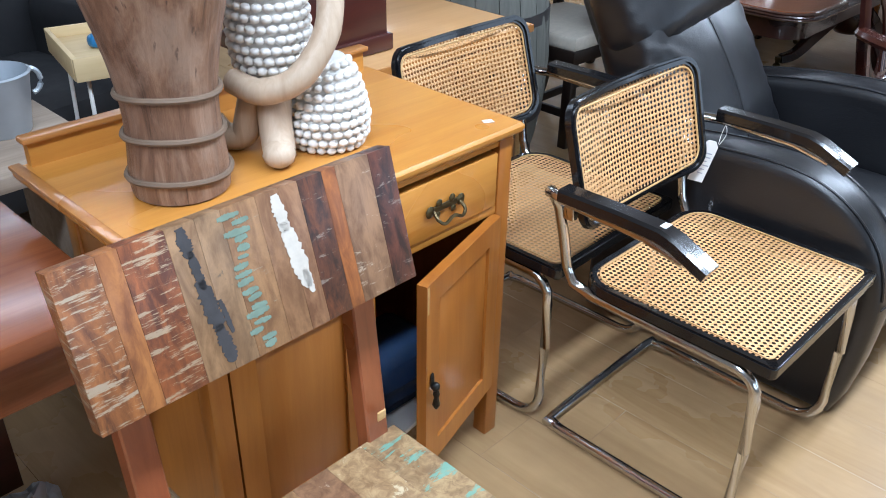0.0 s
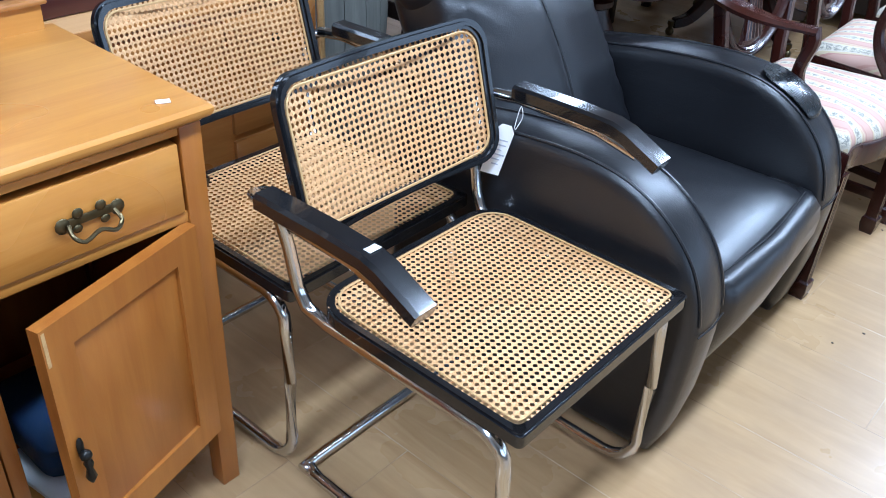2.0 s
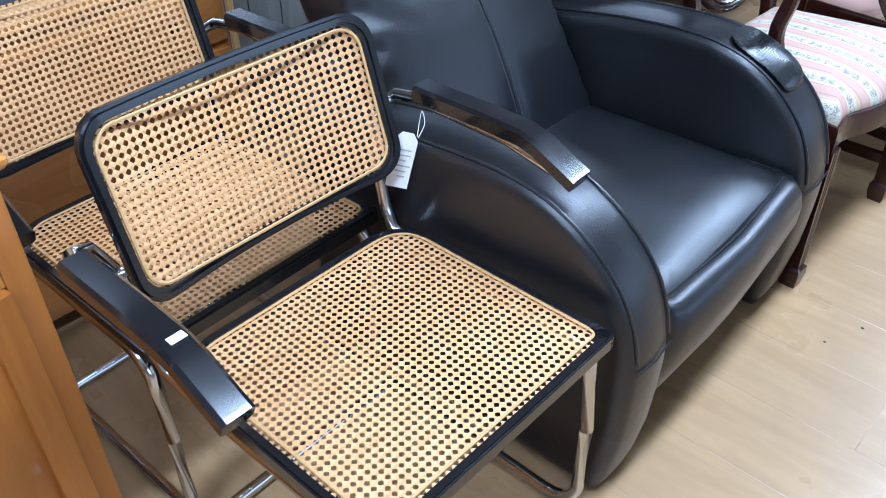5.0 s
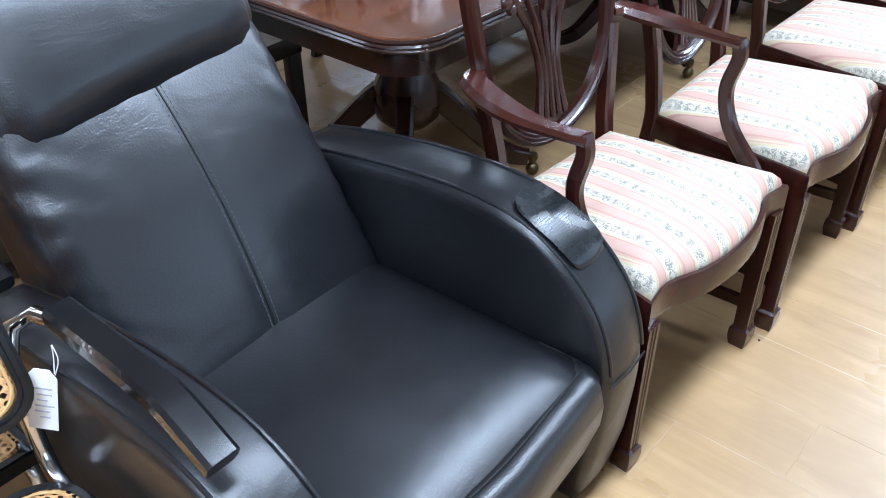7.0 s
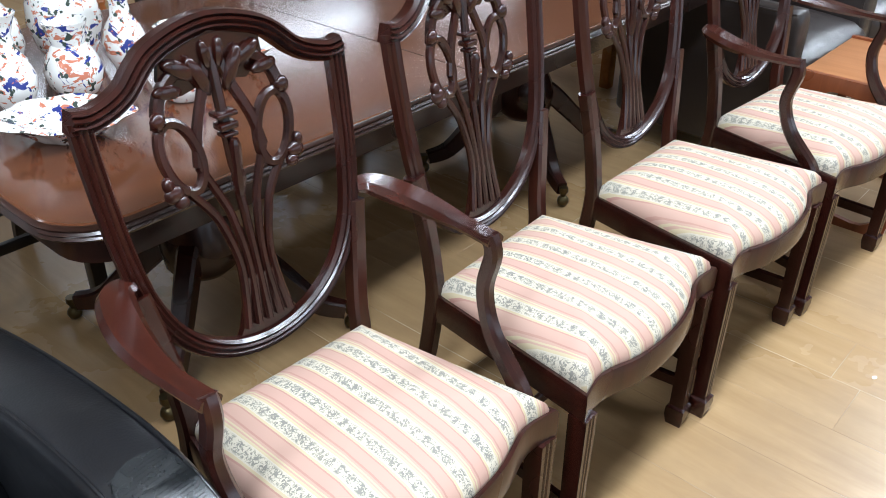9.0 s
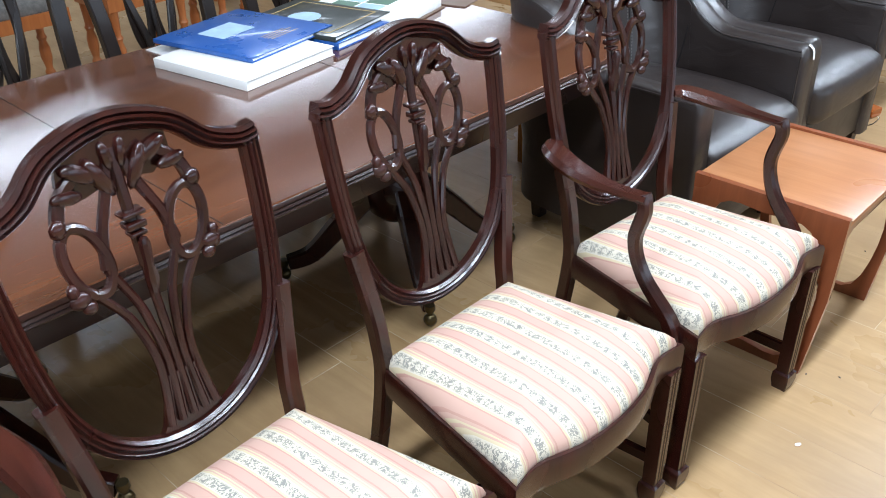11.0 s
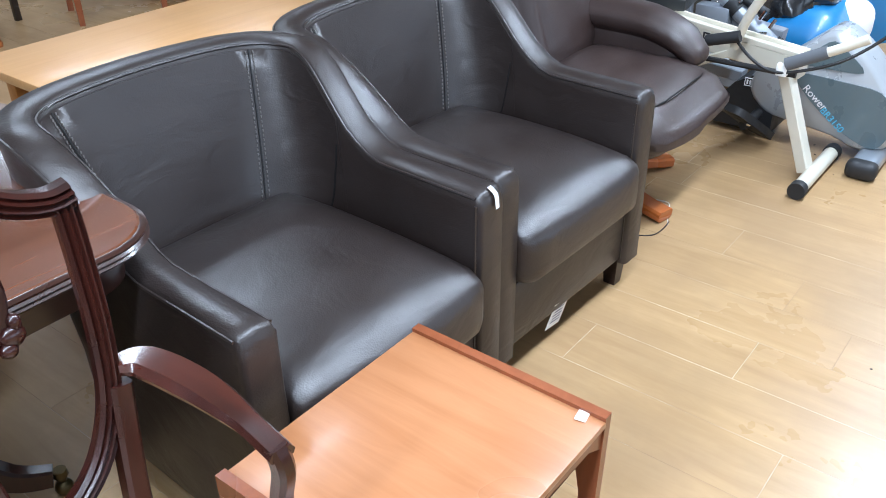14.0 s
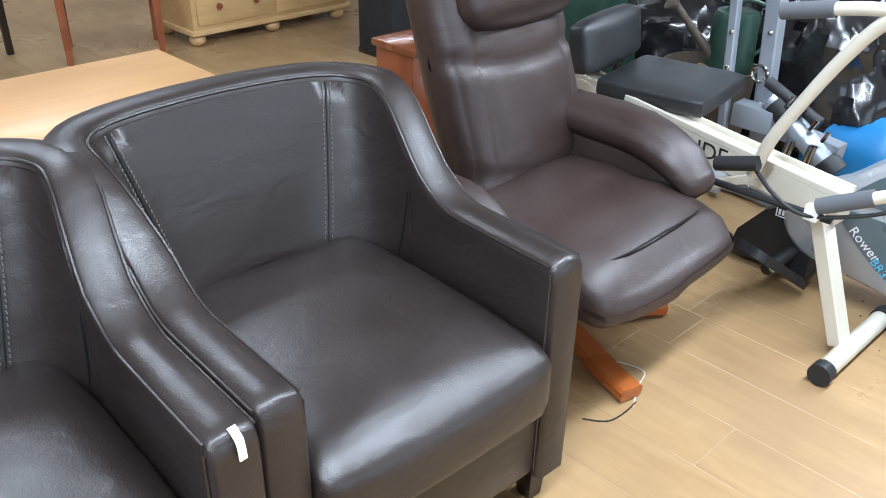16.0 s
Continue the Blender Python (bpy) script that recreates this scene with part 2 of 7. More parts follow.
M = {
    "mahogany": wood("mahogany", (0.007, 0.002, 0.0015), (0.046, 0.0088, 0.005), "z", 1.2, 0.26, 0.20, 0.04),
    "mahogany_arm": wood("mahogany_arm", (0.012, 0.0035, 0.0025), (0.070, 0.015, 0.008), "y", 1.2, 0.22, 0.6, 0.06),
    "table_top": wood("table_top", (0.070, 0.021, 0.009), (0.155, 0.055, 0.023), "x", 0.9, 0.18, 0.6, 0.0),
    # edge and apron wood, darkened to hold the shade below the tabletop
    "table_edge_shaded": wood("table_edge_shaded", (0.012, 0.005, 0.0035), (0.045, 0.015, 0.009), "x", 1.0, 0.28, 0.4),
    "stripe": stripe_fabric("stripe_fabric"),
    "black_leather": leather("black_leather", (0.0066, 0.0067, 0.0082), 0.35, 0.6, 0.30, 0.52),
    "brown_leather": leather("brown_leather", (0.018, 0.0117, 0.0098), 0.40, 0.95, 0.0, 0.72),
    "maroon_leather": leather("maroon_leather", (0.032, 0.0185, 0.0155), 0.44, 0.8, 0.0, 0.6),
    "stitch": plain("stitch", (0.15, 0.135, 0.125), 0.7, 0, 0, 0.1, 40, 0),
    "seam": plain("seam", (0.006, 0.005, 0.005), 0.6, 0, 0, 0.1, 40, 0),
    "dark_wood_leg": wood("dark_wood_leg", (0.010, 0.005, 0.004), (0.030, 0.014, 0.009), "z", 1, 0.4),
    "chrome": plain("chrome", (0.62, 0.62, 0.62), 0.12, 1.0, 0, 0.06, 30, 0),
    "lacquer": plain("black_lacquer", (0.007, 0.007, 0.008), 0.20, 0, 0.4, 0.3, 14, 0.06),
    "cane": wood("cane", (0.49, 0.25, 0.09), (0.73, 0.44, 0.20), "x", 3.0, 0.5, 0.1),
    "cane_cord": wood("cane_cord", (0.42, 0.235, 0.085), (0.62, 0.40, 0.17), "x", 3.0, 0.5),
    "paper": plain("paper", (0.80, 0.79, 0.76), 0.7, 0, 0, 0.05, 20, 0.03),
    "ink": plain("ink", (0.12, 0.13, 0.2), 0.7, 0, 0, 0.1, 20, 0),
    "faint_ink": plain("faint_ink", (0.42, 0.43, 0.48), 0.7, 0, 0, 0.1, 20, 0),
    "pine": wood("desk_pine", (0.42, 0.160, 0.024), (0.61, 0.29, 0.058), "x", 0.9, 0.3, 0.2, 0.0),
    # upright-grain pine, with the shade on the desk front darkened into its colour
    "pine_v_shaded": wood("desk_pine_upright_shaded", (0.27, 0.082, 0.010), (0.42, 0.16, 0.024), "z", 0.9, 0.36, 0.15),
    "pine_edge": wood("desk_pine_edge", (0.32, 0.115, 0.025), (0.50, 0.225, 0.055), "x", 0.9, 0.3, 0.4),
    "red_wood": wood("red_wood", (0.13, 0.034, 0.012), (0.27, 0.085, 0.030), "x", 0.9, 0.24, 0.25),
    "red_wood_v": wood("red_wood_upright", (0.16, 0.04, 0.014), (0.34, 0.10, 0.036), "z", 0.9, 0.3, 0.4),
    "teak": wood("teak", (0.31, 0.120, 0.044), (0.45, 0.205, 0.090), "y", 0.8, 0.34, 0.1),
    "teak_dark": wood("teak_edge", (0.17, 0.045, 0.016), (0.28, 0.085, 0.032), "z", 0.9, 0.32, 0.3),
    "brass": plain("aged_brass", (0.10, 0.075, 0.035), 0.35, 0.9, 0, 0.4, 30, 0.1),
    "iron": plain("dark_iron", (0.03, 0.028, 0.025), 0.4, 0.8, 0, 0.3, 30, 0.1),
    "floor": floor_material("floor_planks"),
    "joint": joint_material("floor_joint"),
    # unseen walls and ceiling, greyed to cut the light they bounce
    "wall": plain("wall_paint", (0.34, 0.33, 0.31), 0.8, 0, 0, 0.05, 3, 0.03),
    "ceiling": plain("ceiling_paint", (0.42, 0.42, 0.41), 0.9, 0, 0, 0.03, 3, 0.02),
    "china": china("floral_china"),
    "tan": wood("tan_wood", (0.52, 0.27, 0.10), (0.66, 0.38, 0.165), "x", 0.8, 0.35, 0.2),
    "near_black": plain("near_black_matt", (0.02, 0.018, 0.016), 0.8, 0, 0, 0.2, 6, 0),
}

# ---- mesh helpers ----


def part(name, bm, material, parent=None, label="", angle=42, kind=""):
    """Links a bmesh as one mesh object under a thing or a part."""
    me = bpy.data.meshes.new(name)
    bmesh.ops.recalc_face_normals(bm, faces=bm.faces)
    bm.to_mesh(me)
    bm.free()
    me.materials.append(material)
    if angle:
        me.shade_smooth()
        me.set_sharp_from_angle(angle=radians(angle))
    ob = new(name, me)
    if parent is not None:
        ob.parent = parent
    return tagged(ob, label, "", "", kind)


def thing(name, m, label, category, group=""):
    ob = new(name)
    ob.empty_display_size = 0.1
    ob.matrix_world = m
    return tagged(ob, label, category, group)


def box(c, s, bev=0.004, m=None, bm=None, seg=2):
    """A box with rounded edges: centre, size."""
    bm = bm or bmesh.new()
    t = Matrix.Translation(c) @ (m or Matrix()) @ Matrix.Diagonal((*s, 1))
    vs = bmesh.ops.create_cube(bm, size=1, matrix=t)["verts"]
    if bev:
        es = list({e for v in vs for e in v.link_edges})
        bmesh.ops.bevel(bm, geom=es, offset=min(bev, min(s) * 0.45), segments=seg, profile=0.5, affect="EDGES")
    return bm


def span(x0, x1, y0, y1, z0, z1, bev=0.004, bm=None, seg=2):
    return box(((x0 + x1) / 2, (y0 + y1) / 2, (z0 + z1) / 2), (abs(x1 - x0), abs(y1 - y0), abs(z1 - z0)), bev, None, bm, seg)


def loft(rings, bm=None, closed=False, cap=True):
    """Skins rings of equally many points."""
    bm = bm or bmesh.new()
    vs = [[bm.verts.new(p) for p in r] for r in rings]
    n = len(vs[0])
    for a, b in zip(vs, vs[1:] + ([vs[0]] if closed else [])):
        for i in range(n):
            bm.faces.new((a[i], a[(i + 1) % n], b[(i + 1) % n], b[i]))
    if cap and not closed:
        bm.faces.new(vs[0][::-1])
        bm.faces.new(vs[-1])
    return bm


def curve(pts, n=6, closed=False):
    """A smooth line through points (Catmull-Rom)."""
    p = [Vector(q) for q in pts]
    out, k = [], len(p)
    for i in range(k if closed else k - 1):
        a, b, c, d = (p[(i + j) % k] if closed else p[min(max(i + j, 0), k - 1)] for j in (-1, 0, 1, 2))
        for s in range(n):
            t = s / n
            out.append(0.5 * (2 * b + (c - a) * t + (2 * a - 5 * b + 4 * c - d) * t * t + (3 * b - a - 3 * c + d) * t**3))
    return out if closed else out + [p[-1]]


def circle(r, n=10, ry=None):
    return [(r * math.cos(2 * math.pi * i / n), (ry or r) * math.sin(2 * math.pi * i / n)) for i in range(n)]


def rect(w, h, r=0.004):
    """A rectangle with cut corners, as a section."""
    w, h = w / 2, h / 2
    return [(w - r, -h), (w, -h + r), (w, h - r), (w - r, h), (-w + r, h), (-w, h - r), (-w, -h + r), (-w + r, -h)]


def sweep(pts, sec, bm=None, closed=False, up=(0, 0, 1), scale=None, cap=True):
    """Carries a section along a line; the section's second axis stays near up."""
    pts = [Vector(p) for p in pts]
    rings, k, up = [], len(pts), Vector(up)
    for i, p in enumerate(pts):
        a = pts[(i - 1) % k] if closed or i else p
        b = pts[(i + 1) % k] if closed or i < k - 1 else p
        d = (b - a).normalized()
        side = d.cross(up)
        if side.length < 1e-4:
            side = d.cross(Vector((1, 0.01, 0)))
        side.normalize()
        top = side.cross(d).normalized()
        s = scale[i] if scale else 1
        rings.append([p + side * (u * s) + top * (v * s) for u, v in sec])
    return loft(rings, bm, closed, cap)


def lathe(profile, n=20, c=(0, 0, 0), bm=None):
    return loft([[(c[0] + r * math.cos(2 * math.pi * i / n), c[1] + r * math.sin(2 * math.pi * i / n), c[2] + z) for i in range(n)] for r, z in profile], bm)


def plate(outline, thick, m=None, bm=None, holes=None):
    """A flat outline (x, z) given a thickness along y."""
    bm = bm or bmesh.new()
    m = m or Matrix()
    a = [bm.verts.new(m @ Vector((x, -thick / 2, z))) for x, z in outline]
    b = [bm.verts.new(m @ Vector((x, thick / 2, z))) for x, z in outline]
    n = len(a)
    fs = [bm.faces.new(a), bm.faces.new(b[::-1])]
    for i in range(n):
        bm.faces.new((a[i], b[i], b[(i + 1) % n], a[(i + 1) % n]))
    bmesh.ops.triangulate(bm, faces=fs)
    return bm


def frame_plate(outer, inner, thick, m=None, bm=None):
    """A flat ring between two outlines of equally many points, with thickness along y."""
    bm, m = bm or bmesh.new(), m or Matrix()
    v = [[bm.verts.new(m @ Vector((x, y, z))) for x, z in o] for y in (-thick / 2, thick / 2) for o in (outer, inner)]
    n = len(outer)
    for i in range(n):
        j = (i + 1) % n
        bm.faces.new((v[0][i], v[0][j], v[1][j], v[1][i]))
        bm.faces.new((v[2][i], v[3][i], v[3][j], v[2][j]))
        bm.faces.new((v[0][i], v[2][i], v[2][j], v[0][j]))
        bm.faces.new((v[1][i], v[1][j], v[3][j], v[3][i]))
    return bm


def rounded(x0, x1, z0, z1, r, n=5):
    """A rectangle's outline with round corners; r one radius or four (from lower right, anticlockwise)."""
    r = r if isinstance(r, (list, tuple)) else (r,) * 4
    out = []
    for k, (cx, cz, sx, sz) in enumerate(((x1, z0, -1, 1), (x1, z1, -1, -1), (x0, z1, 1, -1), (x0, z0, 1, 1))):
        for i in range(n + 1):
            a = -math.pi / 2 + k * math.pi / 2 + i / n * math.pi / 2
            out.append((cx + sx * r[k] + r[k] * math.cos(a), cz + sz * r[k] + r[k] * math.sin(a)))
    return out


def cushion(c, s, r=0.3, cuts=8, puff=(0, 0, 0), m=None, bm=None, shape=None):
    """A soft block: centre, size, roundness (share of the half size), swelling of its x, y and z sides."""
    bm2 = bmesh.new()
    bmesh.ops.create_cube(bm2, size=2)
    bmesh.ops.subdivide_edges(bm2, edges=bm2.edges, cuts=cuts, use_grid_fill=True)
    half = Vector(s) / 2
    rr = r * min(half)
    for v in bm2.verts:
        p = Vector(v.co)
        q = Vector((p.x * half.x, p.y * half.y, p.z * half.z))
        inner = Vector([max(-half[i] + rr, min(half[i] - rr, q[i])) for i in range(3)])
        d = q - inner
        if d.length > 1e-6:
            q = inner + d.normalized() * rr
        w = [1 - p[i] ** 2 for i in range(3)]
        q.x += p.x * puff[0] * w[1] * w[2]
        q.y += p.y * puff[1] * w[0] * w[2]
        q.z += p.z * puff[2] * w[0] * w[1]
        if shape:
            q = shape(p, q)
        v.co = (m or Matrix()) @ q + Vector(c)
    if bm is None:
        return bm2
    me = bpy.data.meshes.new("tmp")
    bm2.to_mesh(me)
    bm2.free()
    bm.from_mesh(me)
    bpy.data.meshes.remove(me)
    return bm


def blob(c, r, m=None, bm=None, seg=10):
    bm = bm or bmesh.new()
    bmesh.ops.create_uvsphere(bm, u_segments=seg, v_segments=max(5, seg * 2 // 3), radius=1, matrix=Matrix.Translation(c) @ (m or Matrix()) @ Matrix.Diagonal((*r, 1)))
    return bm


# ---- the large structure ----
span_floor = span(-4, 13, -4, 9, -0.10, -0.004, 0)
floor = tagged(part("floor", span_floor, M["joint"], None, "", 0), "worn tan wood-look plank flooring of the shop", "floor", "", "structure")
for nm, x0, x1, y0, y1 in (("wall_north", -4.15, 13.15, 9, 9.15), ("wall_west", -4.15, -4, -4, 9), ("wall_east", 13, 13.15, -4, 9)):
    tagged(part(nm, span(x0, x1, y0, y1, -0.1, 2.9, 0), M["wall"], None, "", 0), "plain unseen shop wall, greyed to bounce less light", "wall", "", "structure")
tagged(part("ceiling", span(-4.15, 13.15, -4.15, 9.15, 2.9, 3.0, 0), M["ceiling"], None, "", 0), "plain unseen ceiling of the shop, greyed to bounce less light", "ceiling", "", "structure")

# the unseen wall behind the walker, with window openings added for the lamps
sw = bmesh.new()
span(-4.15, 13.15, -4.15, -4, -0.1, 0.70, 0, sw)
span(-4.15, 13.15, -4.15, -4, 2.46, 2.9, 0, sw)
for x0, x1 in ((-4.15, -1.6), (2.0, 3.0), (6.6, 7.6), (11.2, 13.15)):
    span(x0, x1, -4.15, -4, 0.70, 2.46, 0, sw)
tagged(part("wall_south", sw, M["wall"], None, "", 0), "plain unseen wall with three added window openings", "wall", "", "structure")
# unseen window frames, added around the lamps' openings
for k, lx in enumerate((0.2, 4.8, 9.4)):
    win = tagged(part("window_%d" % (k + 1), frame_plate([(-1.8, 0.70), (1.8, 0.70), (1.8, 2.46), (-1.8, 2.46)], [(-1.74, 0.76), (1.74, 0.76), (1.74, 2.40), (-1.74, 2.40)], 0.06, pose(lx, -4.07, 0)), M["ceiling"], None, "", 0), "unseen window added for daylight, with a plain frame", "window", "", "structure")
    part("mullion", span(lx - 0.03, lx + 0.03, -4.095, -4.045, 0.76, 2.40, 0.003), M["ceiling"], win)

# ---- dining chairs ----
BACK_Y0, BACK_Y1 = 0.430, 0.530


def back_point(u, z, off=0.0):
    """A point of the chair back's leaning plane, off metres in front of it."""
    z = 0.45 + (z - 0.45) * 0.945
    s = (z - 0.45) / 0.60
    return Vector((u, BACK_Y0 + (BACK_Y1 - BACK_Y0) * s + 0.03 * (u / 0.26) ** 2 * -0.6 - off, z))


REED = [(0.017, -0.012), (0.018, 0.004), (0.013, 0.011), (0.009, 0.007), (0.005, 0.014), (-0.001, 0.009), (-0.005, 0.014), (-0.010, 0.007), (-0.014, 0.011), (-0.018, 0.004), (-0.017, -0.012)]


def seat_outline(s=1.0, n=8):
    """The seat's plan: serpentine front, straight tapering sides, straight back."""
    pts = []
    w, d = 0.2825, 0.435
    for i in range(3 * n + 1):
        u = -1 + 2 * i / (3 * n)
        bow = 0.030 * math.cos(u * math.pi / 2) ** 2 - 0.017 * math.exp(-((abs(u) - 0.74) / 0.22) ** 2)
        pts.append((u * w, -bow))
    for i in range(1, n + 1):
        pts.append((w - (w - 0.205) * i / n, d * i / n))
    for i in range(1, n):
        pts.append((0.205 - 0.41 * i / n, d))
    for i in range(0, n):
        pts.append((-0.205 - (w - 0.205) * i / n, d - d * i / n))
    c = Vector((0, 0.21))
    return [c + (Vector(p) - c) * s for p in pts]


def dining_chair(m, arms, label, group):
    ch = thing("dining_chair", m, label, "dining chair", group)
    wd = M["mahogany"]
    # seat frame and drop-in cushion
    rings = []
    for s, z in ((0.97, 0.385), (0.995, 0.39), (1.0, 0.40), (1.0, 0.443), (0.985, 0.452), (0.955, 0.452), (0.95, 0.44)):
        rings.append([(x, y, z) for x, y in seat_outline(s)])
    part("seat_frame", loft(rings), wd, ch)
    rings = []
    for s, z in ((0.94, 0.438), (0.945, 0.455), (0.925, 0.470), (0.86, 0.487), (0.74, 0.501), (0.55, 0.511), (0.3, 0.517), (0.04, 0.518)):
        rings.append([(x, y, z) for x, y in seat_outline(s)])
    part("seat_cushion", loft(rings), M["stripe"], ch, "pink and cream striped silk drop-in seat", 60)
    # legs
    for sx in (-1, 1):
        bm = bmesh.new()
        x = sx * 0.258
        secs = [(0.040, 0.39), (0.034, 0.06), (0.034, 0.058), (0.046, 0.052), (0.048, 0.03), (0.038, 0.0)]
        rr = []
        for w, z in secs:
            h = w / 2
            g = 0.004 if 0.055 < z else 0.0
            rr.append([(x + a * h, 0.022 + b * h, z) for a, b in ((-1, -1), (-0.5, -1), (-0.3, -1 + g * 60), (-0.1, -1), (0.1, -1), (0.3, -1 + g * 60), (0.5, -1), (1, -1), (1, 1), (-1, 1))])
        part("front_leg", loft(rr, bm), wd, ch, "", 30)
        pts = curve([(sx * 0.195, 0.52, 0.0), (sx * 0.195, 0.465, 0.2), (sx * 0.195, BACK_Y0, 0.42), (sx * 0.196, 0.436, 0.52), back_point(sx * 0.205, 0.62, 0.0), back_point(sx * 0.222, 0.74)], 5)
        part("back_leg", sweep(pts, rect(0.034, 0.036, 0.006), None, False, (0, -1, 0)), wd, ch)
        part("side_stretcher", sweep([(sx * 0.25, 0.03, 0.13), (sx * 0.197, 0.475, 0.15)], rect(0.016, 0.034)), wd, ch)
    part("cross_stretcher", sweep([(-0.225, 0.25, 0.14), (0.225, 0.25, 0.14)], rect(0.016, 0.032)), wd, ch)
    # shield: crest rail, sides and lower bow
    crest = curve([back_point(-0.246, 1.036), back_point(-0.210, 1.031), back_point(-0.156, 1.050), back_point(-0.096, 1.100), back_point(0, 1.124), back_point(0.096, 1.100), back_point(0.156, 1.050), back_point(0.210, 1.031), back_point(0.246, 1.036)], 5)
    part("crest_rail", sweep(crest, [(a, -b * 1.25) for a, b in REED], None, False, (0, 1, 0)), wd, ch, "", 30)
    bow = [back_point(-0.232, 1.034), back_point(-0.230, 0.95), back_point(-0.222, 0.82), back_point(-0.203, 0.71), back_point(-0.158, 0.620), back_point(-0.086, 0.562), back_point(0, 0.542)]
    bow += [Vector((-p.x, p.y, p.z)) for p in bow[-2::-1]]
    part("shield_bow", sweep(curve(bow, 5), [(a * 0.95, -b) for a, b in REED], None, False, (0, 1, 0)), wd, ch, "", 30)
    # pierced splat: a fluted foot, ribs that fan out, two loops, a stem with a capital, and carved leaves
    low = [(-0.072, 0.546), (0.072, 0.546), (0.053, 0.575), (0.041, 0.615), (0.034, 0.665), (-0.034, 0.665), (-0.041, 0.615), (-0.053, 0.575)]
    bm = plate(low, 0.012, Matrix.Translation((0, back_point(0, 0.55).y - 0.10 * 0.552 + 0.006, 0)) @ Matrix(((1, 0, 0, 0), (0, 1, 0.10, 0), (0, 0, 1, 0), (0, 0, 0, 1))))
    spl = part("splat", bm, wd, ch, "", 30)
    for u0, u1, u2, u3 in ((-0.043, -0.036, -0.066, -0.115), (-0.022, -0.018, -0.034, -0.062), (0.0, 0.0, 0.0, 0.0), (0.022, 0.018, 0.034, 0.062), (0.043, 0.036, 0.066, 0.115)):
        part("rib", sweep(curve([back_point(u0 * 1.05, 0.585, 0.006), back_point(u1 * 0.86, 0.70, 0.004), back_point(u2 * 0.70, 0.785, 0.002), back_point(u2, 0.83), back_point(u3, 0.90)], 4), rect(0.0145, 0.014, 0.004), None, False, (0, 1, 0)), wd, spl)
    part("stem", sweep([back_point(0, 0.88), back_point(0, 1.10)], rect(0.018, 0.014, 0.004), None, False, (0, 1, 0)), wd, spl)
    for sx in (-1, 1):
        loop = [back_point(sx * (0.088 + 0.032 * math.cos(a) + 0.010 * math.sin(a)), 0.925 + 0.062 * math.sin(a)) for a in [k * math.pi / 6 for k in range(12)]]
        part("loop", sweep(curve(loop, 2, True), rect(0.017, 0.016, 0.004), None, True, (0, 1, 0)), wd, spl)
        part("scroll", sweep(curve([back_point(sx * 0.062, 0.90), back_point(sx * 0.050, 0.96), back_point(sx * 0.022, 1.03), back_point(sx * 0.01, 1.09)], 4), rect(0.018, 0.014, 0.004), None, False, (0, 1, 0)), wd, spl)
        part("scroll", sweep(curve([back_point(sx * 0.115, 0.98), back_point(sx * 0.10, 1.03), back_point(sx * 0.06, 1.06), back_point(sx * 0.02, 1.03)], 4), rect(0.020, 0.018, 0.004), None, False, (0, 1, 0)), wd, spl)
    bm = bmesh.new()
    box(back_point(0, 0.955, 0.004), (0.034, 0.026, 0.012), 0.003, None, bm)
    box(back_point(0, 0.975, 0.004), (0.040, 0.028, 0.008), 0.003, None, bm)
    box(back_point(0, 0.94, 0.004), (0.028, 0.024, 0.008), 0.003, None, bm)
    lathe([(0.007, 0), (0.012, 0.03), (0.008, 0.05), (0.010, 0.09), (0.006, 0.10)], 8, back_point(0, 0.83, 0.004), bm)
    part("capital", bm, wd, spl)
    for sx in (-1, 1):
        for u, z, rx, rz, tilt in ((0.03, 1.045, 0.013, 0.040, -25), (0.058, 1.062, 0.014, 0.034, -60), (0.012, 1.075, 0.010, 0.026, -8), (0.088, 1.035, 0.012, 0.026, -80), (0.115, 0.995, 0.014, 0.016, 0), (0.118, 0.875, 0.018, 0.016, 0), (0.108, 0.858, 0.013, 0.012, 20), (0.125, 0.893, 0.010, 0.014, 0)):
            part("carved_leaf", blob(back_point(sx * u, z, 0.006), (rx, 0.011, rz), pose(0, 0, 0, 0, -sx * tilt, 0), None, 8), wd, spl)
    part("back_fan", plate([(-0.095, 1.05), (-0.06, 1.02), (0.0, 1.035), (0.06, 1.02), (0.095, 1.05), (0.09, 1.085), (0.0, 1.11), (-0.09, 1.085)], 0.010, Matrix.Translation((0, back_point(0, 1.06).y + 0.002, -0.033))), wd, spl)
    if arms:
        for sx in (-1, 1):
            pts = curve([back_point(sx * 0.230, 0.765), (sx * 0.262, 0.445, 0.745), (sx * 0.287, 0.36, 0.734), (sx * 0.292, 0.27, 0.728), (sx * 0.283, 0.168, 0.730)], 6)
            sc = [0.75 + 0.45 * math.sin(math.pi * min(1, i / (len(pts) - 1) * 1.25)) for i in range(len(pts))]
            part("arm", sweep(pts, [(0.022, -0.010), (0.026, 0.0), (0.018, 0.011), (-0.018, 0.011), (-0.026, 0.0), (-0.022, -0.010)], None, False, (0, 0, 1), sc), M["mahogany_arm"], ch)
            pts = curve([(sx * 0.282, 0.182, 0.736), (sx * 0.284, 0.172, 0.70), (sx * 0.284, 0.188, 0.62), (sx * 0.278, 0.160, 0.54), (sx * 0.272, 0.090, 0.46), (sx * 0.270, 0.070, 0.41)], 5)
            sc = [0.95 - 0.2 * math.sin(math.pi * i / (len(pts) - 1)) + 0.35 * i / (len(pts) - 1) for i in range(len(pts))]
            part("arm_support", sweep(pts, rect(0.030, 0.034, 0.007), None, False, (0, -1, 0), sc), wd, ch)
    return ch


